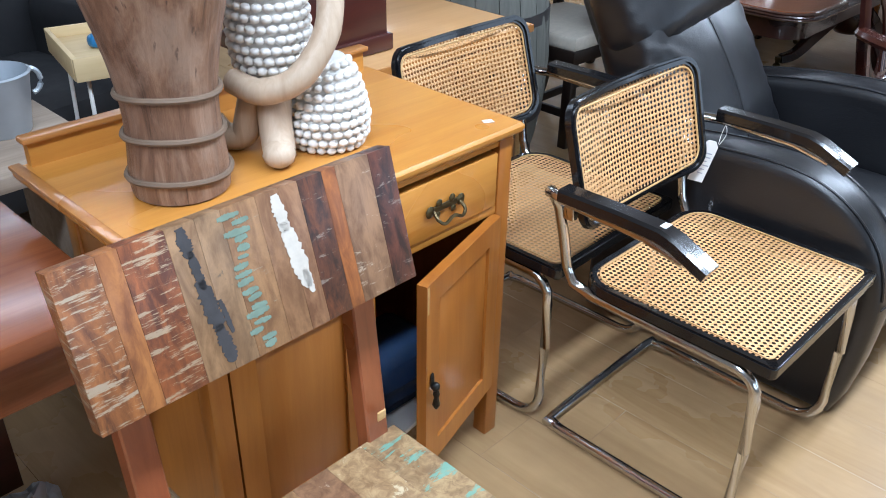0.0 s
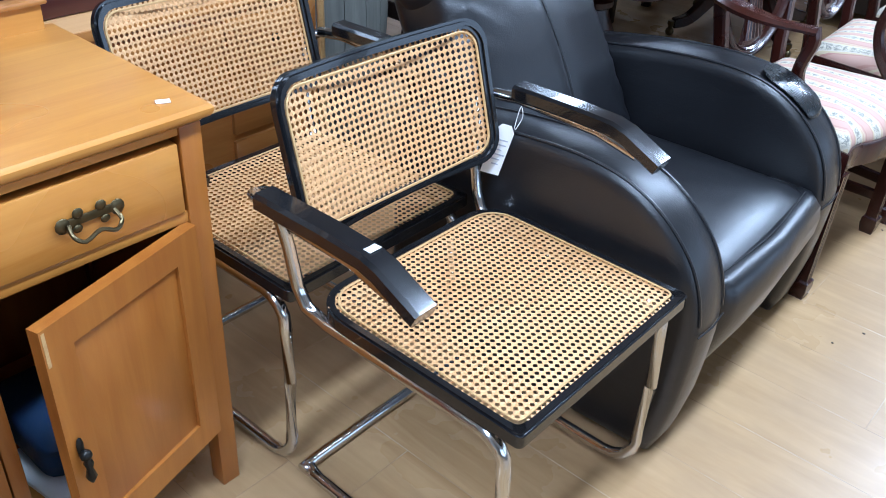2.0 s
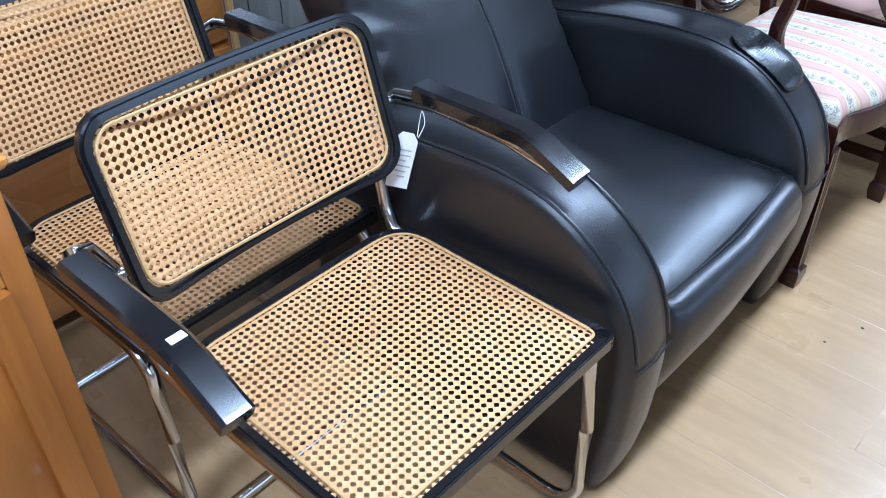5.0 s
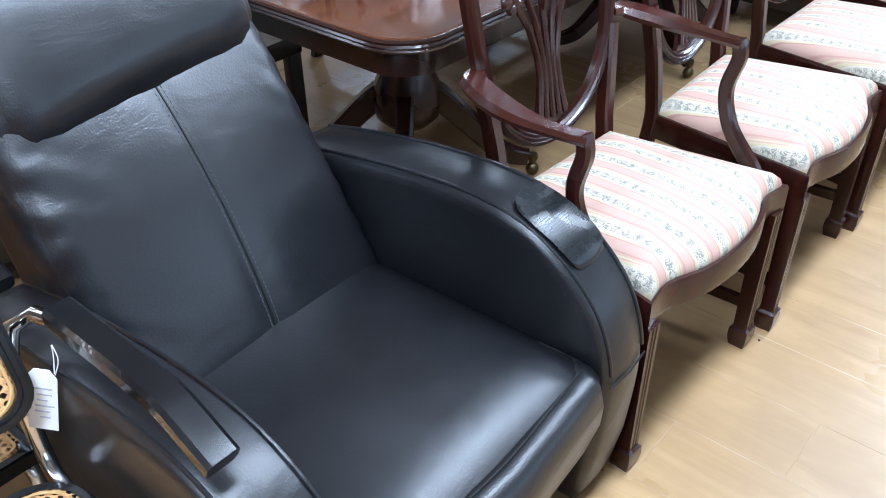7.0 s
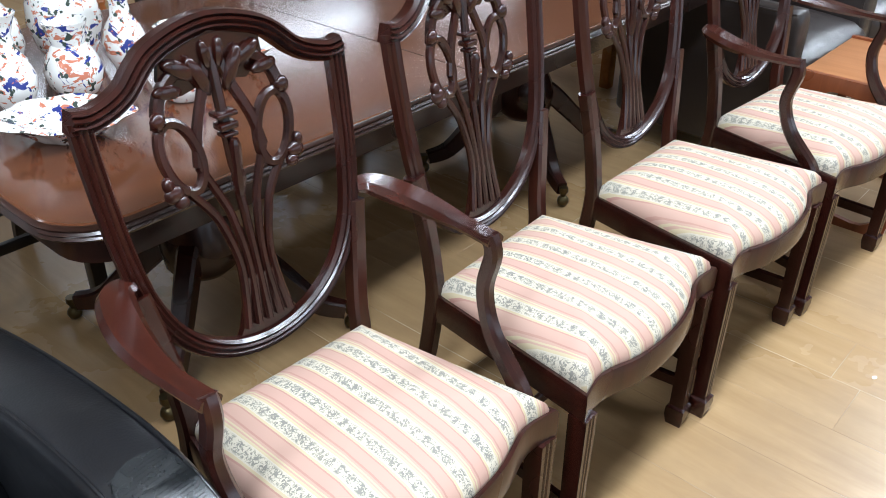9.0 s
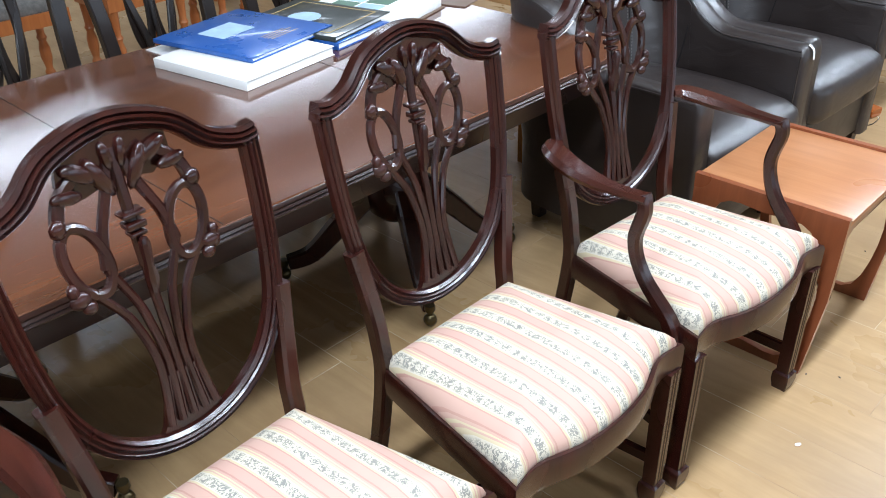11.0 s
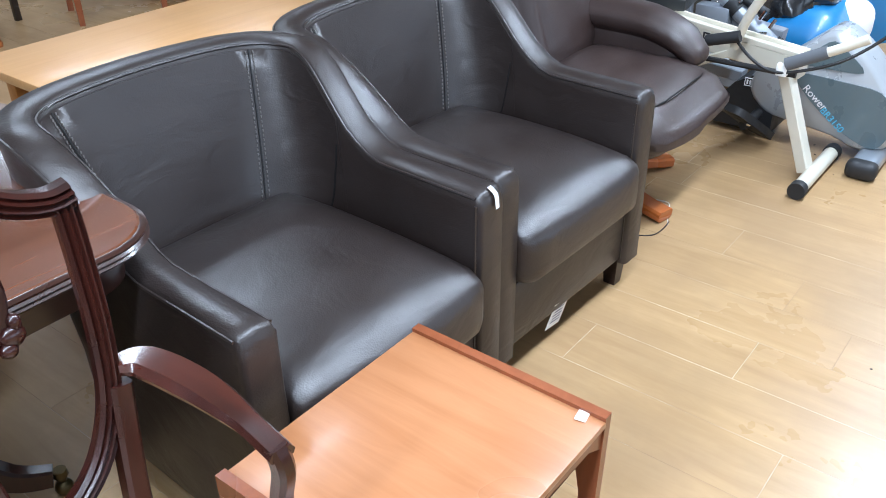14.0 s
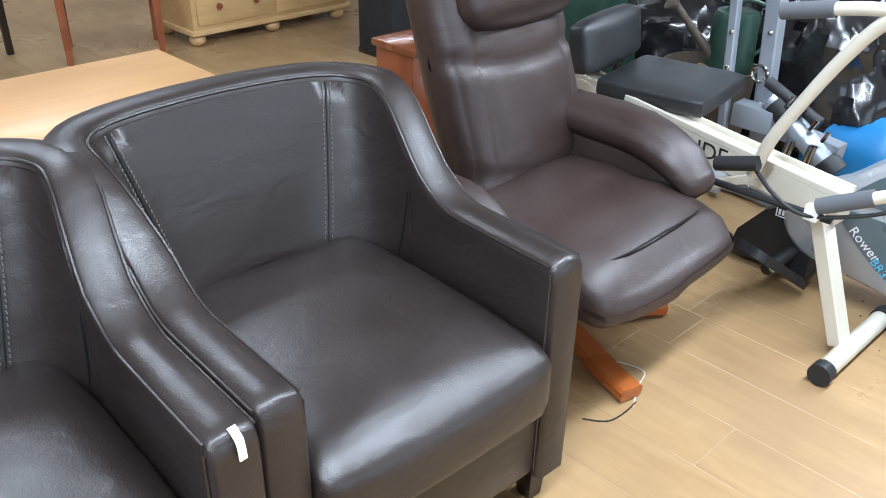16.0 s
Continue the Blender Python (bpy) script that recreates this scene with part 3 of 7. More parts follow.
G_DIN = "dining chairs in a row before the table"
L_ARM = "dark mahogany shield-back carver chair with pink striped seat"
L_SIDE = "dark mahogany shield-back dining chair with pink striped seat"
carver = dining_chair(pose(3.047, 0.655, 0, 0, 0, -2), True, L_ARM, G_DIN)
side = dining_chair(pose(3.668, 0.636, 0, 0, 0, 2.5), False, L_SIDE, G_DIN)
copy_thing(side, pose(4.252, 0.622, 0, 0, 0, 0))
copy_thing(carver, pose(4.846, 0.588, 0, 0, 0, -4))

# ---- cane chairs ----


def cane_sheet(x0, x1, z0, z1, r, pitch=0.0127, hole=0.0041):
    """A woven cane sheet in the xz plane: open eight-sided holes in a square mesh."""
    nx, nz = round((x1 - x0) / pitch), round((z1 - z0) / pitch)
    px, pz = (x1 - x0) / nx, (z1 - z0) / nz
    verts, faces, index = [], [], {}

    def vid(x, z, y=0.0):
        k = (round(x, 5), round(z, 5))
        if k not in index:
            index[k] = len(verts)
            verts.append((x, y, z))
        return index[k]

    for i in range(nx):
        for j in range(nz):
            cx, cz = x0 + (i + 0.5) * px, z0 + (j + 0.5) * pz
            dx, dz = max(0, abs(cx - (x0 + x1) / 2) - (x1 - x0) / 2 + r), max(0, abs(cz - (z0 + z1) / 2) - (z1 - z0) / 2 + r)
            if math.hypot(dx, dz) > r:
                continue
            o = [(px / 2 * a, pz / 2 * b) for a, b in ((-1, -1), (0, -1), (1, -1), (1, 0), (1, 1), (0, 1), (-1, 1), (-1, 0))]
            outer = [vid(cx + a, cz + b, 0.0008 if (k % 2) else -0.0006) for k, (a, b) in enumerate(o)]
            inner = []
            for k in range(8):
                a = math.radians(-135 + 45 * k)
                rr = hole * (1.12 if k % 2 else 0.96)
                verts.append((cx + rr * math.cos(a), 0.0004, cz + rr * math.sin(a)))
                inner.append(len(verts) - 1)
            for k in range(8):
                faces.append((outer[k], outer[(k + 1) % 8], inner[(k + 1) % 8], inner[k]))
    bm = bmesh.new()
    vs = [bm.verts.new(v) for v in verts]
    for f in faces:
        bm.faces.new([vs[k] for k in f])
    return bm


def put_bm(bm, m):
    bmesh.ops.transform(bm, matrix=m, verts=bm.verts)
    return bm


def cane_chair(m, label):
    """A cantilever tube chair, its front edge at y = 0."""
    ch = thing("cane_chair", m, label, "chair", "cane cantilever chairs")
    lay = Matrix.Translation((0, 0, 0.468)) @ Matrix.Rotation(radians(-90), 4, "X")
    # seat: in the plate's own plane x is across and z runs from back (0 to -depth)
    so = rounded(-0.255, 0.255, 0.0, 0.475, (0.012, 0.085, 0.085, 0.012), 6)
    si = rounded(-0.236, 0.236, 0.019, 0.454, (0.012, 0.062, 0.062, 0.012), 6)
    flat = Matrix(((1, 0, 0, 0), (0, 0, 1, 0), (0, 1, 0, 0.458), (0, 0, 0, 1)))
    bm = frame_plate(so, si, 0.030, flat)
    bmesh.ops.bevel(bm, geom=[e for e in bm.edges], offset=0.004, segments=2, affect="EDGES")
    seat = part("seat_frame", bm, M["lacquer"], ch, "chipped black lacquered bentwood frame")
    part("seat_cane", put_bm(cane_sheet(-0.2413, 0.2413, 0.014, 0.459, 0.05), Matrix(((1, 0, 0, 0), (0, 0, 1, 0), (0, 1, 0, 0.470), (0, 0, 0, 1)))), M["cane"], seat, "woven natural cane with small holes", 0)
    ring = [Vector((x, y, 0.474)) for x, y in rounded(-0.232, 0.232, 0.023, 0.450, (0.012, 0.056, 0.056, 0.012), 6)]
    part("cane_cord", sweep(ring, rect(0.0045, 0.003, 0.001), None, True), M["cane_cord"], seat)
    # back, leaning
    lean = Matrix.Translation((0, 0.462, 0.580)) @ Matrix.Rotation(radians(-16), 4, "X")
    bo = rounded(-0.259, 0.259, 0.0, 0.290, 0.052, 6)
    bi = rounded(-0.240, 0.240, 0.017, 0.272, 0.040, 6)

    def bend(bm):
        for v in bm.verts:
            v.co.y += 0.035 * (1 - (v.co.x / 0.257) ** 2)
        return put_bm(bm, lean)

    bm = frame_plate(bo, bi, 0.026)
    bmesh.ops.subdivide_edges(bm, edges=[e for e in bm.edges if abs(e.verts[0].co.x - e.verts[1].co.x) > 0.2], cuts=8)
    bmesh.ops.bevel(bm, geom=[e for e in bm.edges if len(e.link_faces) == 2 and e.calc_face_angle(0) > 1.0], offset=0.006, segments=2, affect="EDGES")
    back = part("back_frame", bend(bm), M["lacquer"], ch, "black lacquered bentwood back frame")
    part("back_cane", bend(cane_sheet(-0.243, 0.243, 0.014, 0.275, 0.03)), M["cane"], back, "woven natural cane with small holes", 0)
    ring = []
    for x, z in rounded(-0.235, 0.235, 0.023, 0.266, 0.036, 6):
        ring.append(lean @ Vector((x, -0.006 + 0.035 * (1 - (x / 0.257) ** 2), z)))
    part("cane_cord", sweep([p for a, b in zip(ring, ring[1:] + ring[:1]) for p in (a, a.lerp(b, 0.25), a.lerp(b, 0.5), a.lerp(b, 0.75))], rect(0.005, 0.004, 0.001), None, True, (0, -1, 0)), M["cane_cord"], back)
    # tube: floor runners, front legs, seat rails, uprights and arm rails
    r = 0.0125
    for sx in (-1, 1):
        x = sx * 0.243
        leg = [(x, 0.49, r), (x, 0.30, r), (x, 0.10, r)] + [(x, 0.10 - 0.07 * math.sin(a), r + 0.07 - 0.07 * math.cos(a)) for a in (0.4, 0.8, 1.2, 1.57)]
        leg += [(x, 0.026, 0.24), (x, 0.03, 0.36)] + [(x, 0.03 + 0.055 - 0.055 * math.cos(a), 0.375 + 0.055 * math.sin(a)) for a in (0.4, 0.8, 1.2, 1.57)]
        leg += [(x, 0.25, 0.43), (x, 0.43, 0.432), (x * 1.01, 0.485, 0.445), (x * 1.02, 0.505, 0.485), (x * 1.03, 0.520, 0.56), (x * 1.07, 0.532, 0.63), (x * 1.16, 0.540, 0.672), (x * 1.27, 0.525, 0.684), (x * 1.33, 0.47, 0.686), (x * 1.335, 0.28, 0.680), (x * 1.34, 0.19, 0.660)]
        part("tube", sweep(leg, circle(r, 10)), M["chrome"], ch, "shiny chrome steel tube", 60)
        ax = x * 1.335
        pts = [(ax, 0.478, 0.702), (ax, 0.33, 0.704), (ax, 0.245, 0.702), (ax, 0.215, 0.694), (ax, 0.138, 0.658)]
        part("arm", sweep(pts, rect(0.046, 0.032, 0.006)), M["lacquer"], ch, "worn black lacquered wooden arm", 30)
    bar = [(-0.243, 0.47, r), (-0.235, 0.505, r), (-0.21, 0.52, r), (0.21, 0.52, r), (0.235, 0.505, r), (0.243, 0.47, r)]
    part("floor_bar", sweep(curve(bar, 3), circle(r, 10)), M["chrome"], ch, "", 60)
    for sx in (-1, 1):
        part("back_clamp", box((sx * 0.254, 0.505, 0.62), (0.02, 0.03, 0.03), 0.004), M["chrome"], ch)
    return ch


cane = cane_chair(pose(1.629, 0.655, 0.006, 0, 0, 0), "cantilever chair with cane seat, chrome tube and black arms")
cane_b = copy_thing(cane, pose(1.627, 1.178, 0, 0, 0, 1))
tag = thing("price_tag", pose(1.905, 1.112, 0.672, 0, 0, -48), "white card price tag hanging from the chair arm", "price tag")
part("card", plate([(-0.020, -0.135), (0.020, -0.135), (0.020, -0.035), (0.010, -0.020), (-0.010, -0.020), (-0.020, -0.035)], 0.0012, pose(0, 0, 0, 0, 14, 0)), M["paper"], tag)
part("string", sweep(curve([(0.010, 0, -0.028), (0.015, 0.004, 0.0), (0.02, 0.0, 0.022), (0.024, -0.004, 0.0), (0.012, -0.003, -0.028)], 5), circle(0.0009, 5)), M["paper"], tag)
bm = bmesh.new()
for k in range(6):
    box((0.000 + 0.003 * (k % 2), -0.0012, -0.055 - 0.011 * k), (0.026 - 0.006 * (k % 3), 0.0006, 0.003), 0, None, bm)
part("writing", put_bm(bm, pose(0, 0, 0, 0, 14, 0)), M["faint_ink"], tag)
lab = thing("price_label", pose(1.308, 0.905, 0.7235, -3, 0, 0), "small white price label stuck on the black arm", "label")
part("label_paper", box((0, 0, 0), (0.022, 0.028, 0.0012), 0), M["paper"], lab)

# ---- black recliner ----


def recliner(m):
    ch = thing("recliner_armchair", m, "black leather recliner armchair with rounded arms and tall back", "armchair")
    lea = M["black_leather"]
    # arm: an upright slab with a rounded front, local y 0 at the front
    arc = curve([(0.010, 0.16, 0), (0.002, 0.26, 0), (0.0, 0.35, 0), (0.012, 0.425, 0), (0.042, 0.495, 0), (0.09, 0.552, 0), (0.15, 0.597, 0), (0.23, 0.628, 0), (0.34, 0.638, 0), (0.50, 0.628, 0), (0.66, 0.605, 0), (0.78, 0.58, 0)], 3)
    side_o = [(0.045, 0.012), (0.028, 0.06)] + [(p.x, p.y) for p in arc] + [(0.80, 0.54), (0.80, 0.30), (0.80, 0.012)]
    for xc, w in ((-0.350, 0.128), (0.350, 0.138)):
        rings = []
        c = Vector((0.40, 0.30))
        for t, s in ((-1.0, 0.90), (-0.97, 0.955), (-0.88, 0.985), (-0.7, 1.0), (0.0, 1.008), (0.7, 1.0), (0.88, 0.985), (0.97, 0.955), (1.0, 0.90)):
            rings.append([(xc + t * w / 2, (c + (Vector(p) - c) * s).x, max(0.012, (c + (Vector(p) - c) * s).y)) for p in side_o])
        arm = part("arm", loft(rings), lea, ch, "", 70)
        for t in (-0.80, 0.80):
            line = [(xc + t * w / 2, (c + (Vector(p) - c) * 0.999).x, (c + (Vector(p) - c) * 0.999).y) for p in side_o if p[1] > 0.36]
            part("piping", sweep(line, circle(0.0035, 6)), lea, arm)
        part("seam", sweep([(xc - w / 2 * 0.9, -0.002, 0.355), (xc, -0.006, 0.352), (xc + w / 2 * 0.9, -0.002, 0.355)], circle(0.002, 5)), M["seam"], arm)
    # seat with rolled front, and footrest panel

    def rise(p, q):
        return q

    part("seat", cushion((0.0, 0.335, 0.338), (0.566, 0.62, 0.15), 0.55, 9, (0, 0.015, 0.028), None, None, rise), lea, ch, "", 80)
    fr = []
    for z, y, w in ((0.045, 0.085, 0.220), (0.09, 0.065, 0.225), (0.13, 0.045, 0.235), (0.22, 0.012, 0.238), (0.31, -0.012, 0.240), (0.355, -0.014, 0.241), (0.385, -0.006, 0.241), (0.401, 0.010, 0.240), (0.404, 0.035, 0.239), (0.392, 0.06, 0.238)):
        w += 0.030
        fr.append([(-w, y + 0.02, z), (-w * 0.9, y, z), (0, y - 0.012, z), (w * 0.9, y, z), (w, y + 0.02, z), (w, y + 0.10, z), (-w, y + 0.10, z)])
    part("footrest", loft(fr), lea, ch, "", 70)
    part("seat_seam", sweep(curve([(-0.25, 0.040, 0.4035), (-0.12, 0.028, 0.4055), (0, 0.022, 0.406), (0.12, 0.028, 0.4055), (0.25, 0.040, 0.4035)], 5), circle(0.0022, 6)), M["seam"], ch)
    # near-black block filling the space under the recliner seat
    part("base", span(-0.22, 0.22, 0.12, 0.70, 0.03, 0.25, 0.01), M["near_black"], ch)
    # back: two panels with a seam between, pulled in by wrinkles at the sides
    lean = Matrix.Translation((0, 0.505, 0.375)) @ Matrix.Rotation(radians(-29), 4, "X")

    def dip(p, q):
        q.x *= 1 - 0.06 * (p.z + 1)
        q.y += 0.006 * math.exp(-((q.x / 0.02) ** 2)) * (1 if p.y < 0 else 0)
        side_w = math.exp(-(((abs(p.x) - 1.0) / 0.30) ** 2))
        q.y += (0.006 if p.x < 0 else 0.003) * side_w * math.sin(q.z * 120 + q.x * 60 + 2.5 * math.sin(q.z * 23)) * (1 if p.y < 0 else 0)
        return q

    bk = part("back", cushion((0, 0, 0), (0.62, 0.20, 0.62), 0.6, 29, (0.0, 0.045, 0.0), None, None, dip), lea, ch, "", 80)
    bk.matrix_basis = lean @ Matrix.Translation((-0.01, 0.10, 0.295))
    mid = [(0, -0.10 - 0.045 * (1 - (z / 0.31) ** 2) + 0.0045, z) for z in [-0.27 + 0.05 * k for k in range(11)]]
    part("seam", sweep(mid, circle(0.0022, 5)), M["seam"], bk)
    for dx in (-0.008, 0.008):
        bm = bmesh.new()
        for k in range(52):
            z = -0.265 + k * 0.0098
            yy = -0.10 - 0.045 * (1 - (z / 0.31) ** 2) + 0.0048
            box((dx, yy, z), (0.0016, 0.0022, 0.0058), 0, None, bm)
        part("stitching", bm, M["stitch_dark"], bk)

    def wrinkle(p, q):
        edge = math.exp(-(((abs(p.x) - 1.0) / 0.35) ** 2)) + math.exp(-(((abs(p.z) - 1.0) / 0.35) ** 2))
        q.y += 0.0014 * edge * math.sin(q.x * 110 + 30 * q.z + 2 * math.sin(q.x * 30)) * (1 if p.y < 0 else 0)
        if p.z < 0:
            q.z -= 0.022 * (1 - p.x)
        return q

    hr = part("headrest", cushion((0, 0, 0), (0.56, 0.24, 0.30), 0.85, 21, (0.01, 0.04, 0.015), None, None, wrinkle), lea, ch, "", 80)
    hr.matrix_basis = lean @ Matrix.Translation((-0.01, 0.092, 0.645))
    # controller pad let into the right arm
    path = curve([(0.350, 0.245, 0.640), (0.350, 0.18, 0.617), (0.350, 0.125, 0.588), (0.350, 0.095, 0.560)], 5)
    rings = []
    for i in range(25):
        t = i / 24
        y, z = path_at(path, t)
        w = 0.053 * max(0.03, 1 - abs(2 * t - 1) ** 5) ** 0.5
        rings.append([(0.350 + a * w, y + dy * 0.35, z + dy) for a, dy in ((-0.95, -0.010), (-1.0, -0.004), (-0.93, 0.0), (0.93, 0.0), (1.0, -0.004), (0.95, -0.010))])
    pad = part("control_pad", loft(rings), M["pad"], ch, "glossy black ribbed plastic control pad")
    bm = bmesh.new()
    for k in range(24):
        sweep([(0.350 - 0.044, *path_at(path, 0.06 + k / 36)), (0.350 + 0.044, *path_at(path, 0.06 + k / 36))], rect(0.0012, 0.0007, 0.0002), bm)
    part("rib", bm, M["pad"], pad)
    return ch


def path_at(path, t):
    """The y and z on the surface of a pad's path at a share of its length."""
    i = t * (len(path) - 1)
    k = min(int(i), len(path) - 2)
    p = Vector(path[k]).lerp(Vector(path[k + 1]), i - k)
    return p.y - 0.003, p.z + 0.006


M["stitch_dark"] = plain("dark_stitch", (0.05, 0.05, 0.055), 0.7, 0, 0, 0.1, 40, 0)
M["pad"] = plain("black_plastic", (0.012, 0.0135, 0.0145), 0.27, 0, 0.0, 0.2, 30, 0.02)
recliner(pose(2.342, 0.652, 0, 0, 0, 2))

# ---- brown tub armchairs ----


def tub_chair(m, label):
    ch = thing("tub_armchair", m, label, "armchair", "brown leather tub armchairs")
    lea = M["brown_leather"]
    # plan of the shell's middle line, from the left front round the back to the right front
    W, D, T = 0.328, 0.72, 0.086
    plan = [(-W, 0.0), (-W, 0.12), (-W, 0.25), (-W, 0.36), (-W, 0.46), (-W + 0.003, 0.55), (-W + 0.016, 0.62), (-W + 0.050, 0.668), (-W + 0.11, 0.690), (-0.12, 0.697), (0.0, 0.699)]
    plan += [(-x, y) for x, y in plan[-2::-1]]
    line = curve([(x, y, 0) for x, y in plan], 3)
    n = len(line)

    def top(p):
        s = max(0.0, min(1.0, (p.y - 0.27) / 0.35))
        return 0.642 + 0.208 * s * s * (3 - 2 * s) + 0.012 * max(0, 1 - (p.x / 0.3) ** 2) * (1 if p.y > 0.6 else 0)

    rings, inner_edge, outer_edge, tops, nrms = [], [], [], [], []
    for i, p in enumerate(line):
        d = (line[min(i + 1, n - 1)] - line[max(i - 1, 0)]).normalized()
        nrm = Vector((d.y, -d.x, 0))  # towards the inside
        h = top(p)
        lean = 0.07 * max(0, (p.y - 0.4) / 0.3)
        outv = -nrm
        ring = []
        for a, z in ((-1, 0.10), (-1.02, 0.30), (-1.0, h - 0.03), (-0.93, h - 0.008), (-0.75, h + 0.004), (0, h + 0.008), (0.75, h + 0.004), (0.95, h - 0.008), (1.0, h - 0.03), (1.0, 0.5 * (h + 0.40)), (1.05, 0.40), (1.0, 0.10)):
            up = max(0, (z - 0.40) / 0.45)
            ring.append(p + nrm * (a * T / 2) + outv * (lean * up) + Vector((0, 0, z)))
        rings.append(ring)
        inner_edge.append(ring[7] + Vector((0, 0, 0.002)))
        outer_edge.append(ring[3] + Vector((0, 0, 0.002)))
        tops.append(ring[5])
        nrms.append(nrm)
    for end, ahead in ((0, 1), (-1, -1)):
        mid = sum(rings[end], Vector()) / len(rings[end])
        tips = [[Vector((mid.x + (q.x - mid.x) * (1 - dx / (T / 2)), q.y - dy, q.z - (dz if q.z > 0.5 else 0))) for q in rings[end]] for dx, dz, dy in ((0.002, 0.006, 0.010), (0.005, 0.016, 0.017), (0.010, 0.034, 0.021))]
        rings = tips[::-1] + rings if end == 0 else rings + tips
    shell = part("shell", loft(rings), lea, ch, "", 60)
    for e in (inner_edge, outer_edge):
        part("piping", sweep(e, circle(0.0035, 6)), lea, shell)
        part("seam", sweep([p + Vector((0, 0, 0.0005)) + (tops[i] - p).normalized() * 0.005 for i, p in enumerate(e)], circle(0.0013, 5)), M["seam"], shell)
    # rounded inner back, from the top band down to an arc behind the seat, with stitched seams
    ids = [i for i in range(n) if line[i].y >= 0.40]
    lining, cols = [], []
    for j, i in enumerate(ids):
        t = j / (len(ids) - 1)
        top_p = inner_edge[i] + nrms[i] * 0.007 + Vector((0, 0, -0.012))
        low_p = Vector((-0.284 * math.cos(math.pi * t), 0.40 + 0.220 * math.sin(math.pi * t) ** 0.75, 0.415))
        col = [top_p.lerp(low_p, u) + Vector((0, -0.008 * math.sin(math.pi * t) * math.sin(math.pi * u), 0)) for u in (0.0, 0.12, 0.28, 0.45, 0.62, 0.8, 1.0)]
        d = (line[min(i + 1, n - 1)] - line[max(i - 1, 0)]).normalized()
        outv = Vector((-d.y, d.x, 0))
        lining.append([col[0] + outv * 0.02] + col + [Vector((line[i].x, line[i].y, 0.415)) + outv * 0.01])
        cols.append(col)
    part("inner_back", loft(lining), lea, shell, "", 70)
    for share in (0.30, 0.70):
        f = share * (len(cols) - 1)
        k = int(f)
        seam_line = [p.lerp(q, f - k) + Vector((0, -0.002, 0.001)) for p, q in zip(cols[k], cols[k + 1])]
        part("seam", sweep(seam_line, circle(0.0022, 5)), M["seam"], shell)
        for dx in (-0.008, 0.008):
            bm = bmesh.new()
            for c in range(38):
                u = 0.02 + c / 38 * 0.96
                g = u * 6
                w = min(int(g), 5)
                p = seam_line[w].lerp(seam_line[w + 1], g - w)
                box((p.x + dx, p.y - 0.001 + (0.004 if (dx < 0) == (share < 0.5) else -0.004) * -1, p.z), (0.0024, 0.003, 0.0062), 0, None, bm)
            part("stitching", bm, M["stitch"], shell)
    for sx in (-1, 1):
        pts = curve([(sx * (W - T / 2 + 0.001), 0.43, 0.645), (sx * (W - T / 2 - 0.001), 0.440, 0.57), (sx * (W - T / 2 - 0.002), 0.455, 0.49), (sx * (W - T / 2 - 0.003), 0.48, 0.42)], 4)
        part("seam", sweep(pts, circle(0.0022, 5)), M["seam"], shell)
        pts = [(sx * (W - T / 2 - 0.001), -0.003, z) for z in (0.12, 0.3, 0.5, 0.62)]
        part("piping", sweep(pts, circle(0.0035, 6)), lea, shell)
    # seat cushion and front panel
    def soft(p, q):
        if p.y < -0.2 and p.z > 0:
            q.z -= 0.022 * (-p.y - 0.2) ** 2
        if p.y > 0:
            q.x *= 1 - 0.10 * p.y ** 3
        return q

    cu = part("seat_cushion", cushion((0, 0.285, 0.395), (0.572, 0.68, 0.19), 0.55, 11, (0.0, 0.012, 0.030), None, None, soft), lea, ch, "", 80)
    part("piping", sweep(curve([(-0.275, -0.022, 0.437), (-0.14, -0.036, 0.449), (0, -0.04, 0.452), (0.14, -0.036, 0.449), (0.275, -0.022, 0.437)], 4), circle(0.0032, 6)), lea, cu)
    part("front_panel", span(-0.285, 0.285, -0.006, 0.03, 0.115, 0.31, 0.012), lea, ch)
    # near-black block filling the space between shell and legs
    part("underside", span(-0.29, 0.29, 0.03, 0.66, 0.11, 0.28, 0.01), M["near_black"], ch)
    for sx in (-1, 1):
        for y in (0.035, 0.64):
            x = sx * (0.322 if y < 0.3 else 0.27)
            part("leg", loft([[(x - w, y - w, z), (x + w, y - w, z), (x + w, y + w, z), (x - w, y + w, z)] for w, z in ((0.019, 0.0), (0.027, 0.12))]), M["dark_wood_leg"], ch, "dark tapered wooden leg", 30)
    return ch


tub = tub_chair(pose(5.694, 1.058, 0, 0, 0, -2), "dark brown leather tub armchair with stitched seams")
copy_thing(tub, pose(6.440, 1.052, 0, 0, 0, -2))
tp = thing("tape_strip", pose(6.024, 1.0455, 0.6525, 0, 0, 3), "strip of white tape stuck on an armchair arm", "tape")
part("strip", sweep(curve([(0, -0.003, -0.0010), (0, -0.013, -0.0075), (0, -0.0225, -0.018), (0, -0.0270, -0.048)], 4), rect(0.014, 0.001, 0.0002)), M["paper"], tp)
pc = thing("paper_note", pose(6.392, 1.058, 0.092, 12, 8, 0), "white printed card hanging below an armchair seat", "paper note")
part("card", box((0, 0, 0), (0.075, 0.0015, 0.09), 0), M["paper"], pc)
bm = bmesh.new()
for k in range(5):
    box((0, -0.0014, 0.025 - 0.012 * k), (0.05 - 0.008 * (k % 2), 0.0006, 0.004), 0, None, bm)
part("print", bm, M["ink"], pc)

# ---- dining table ----


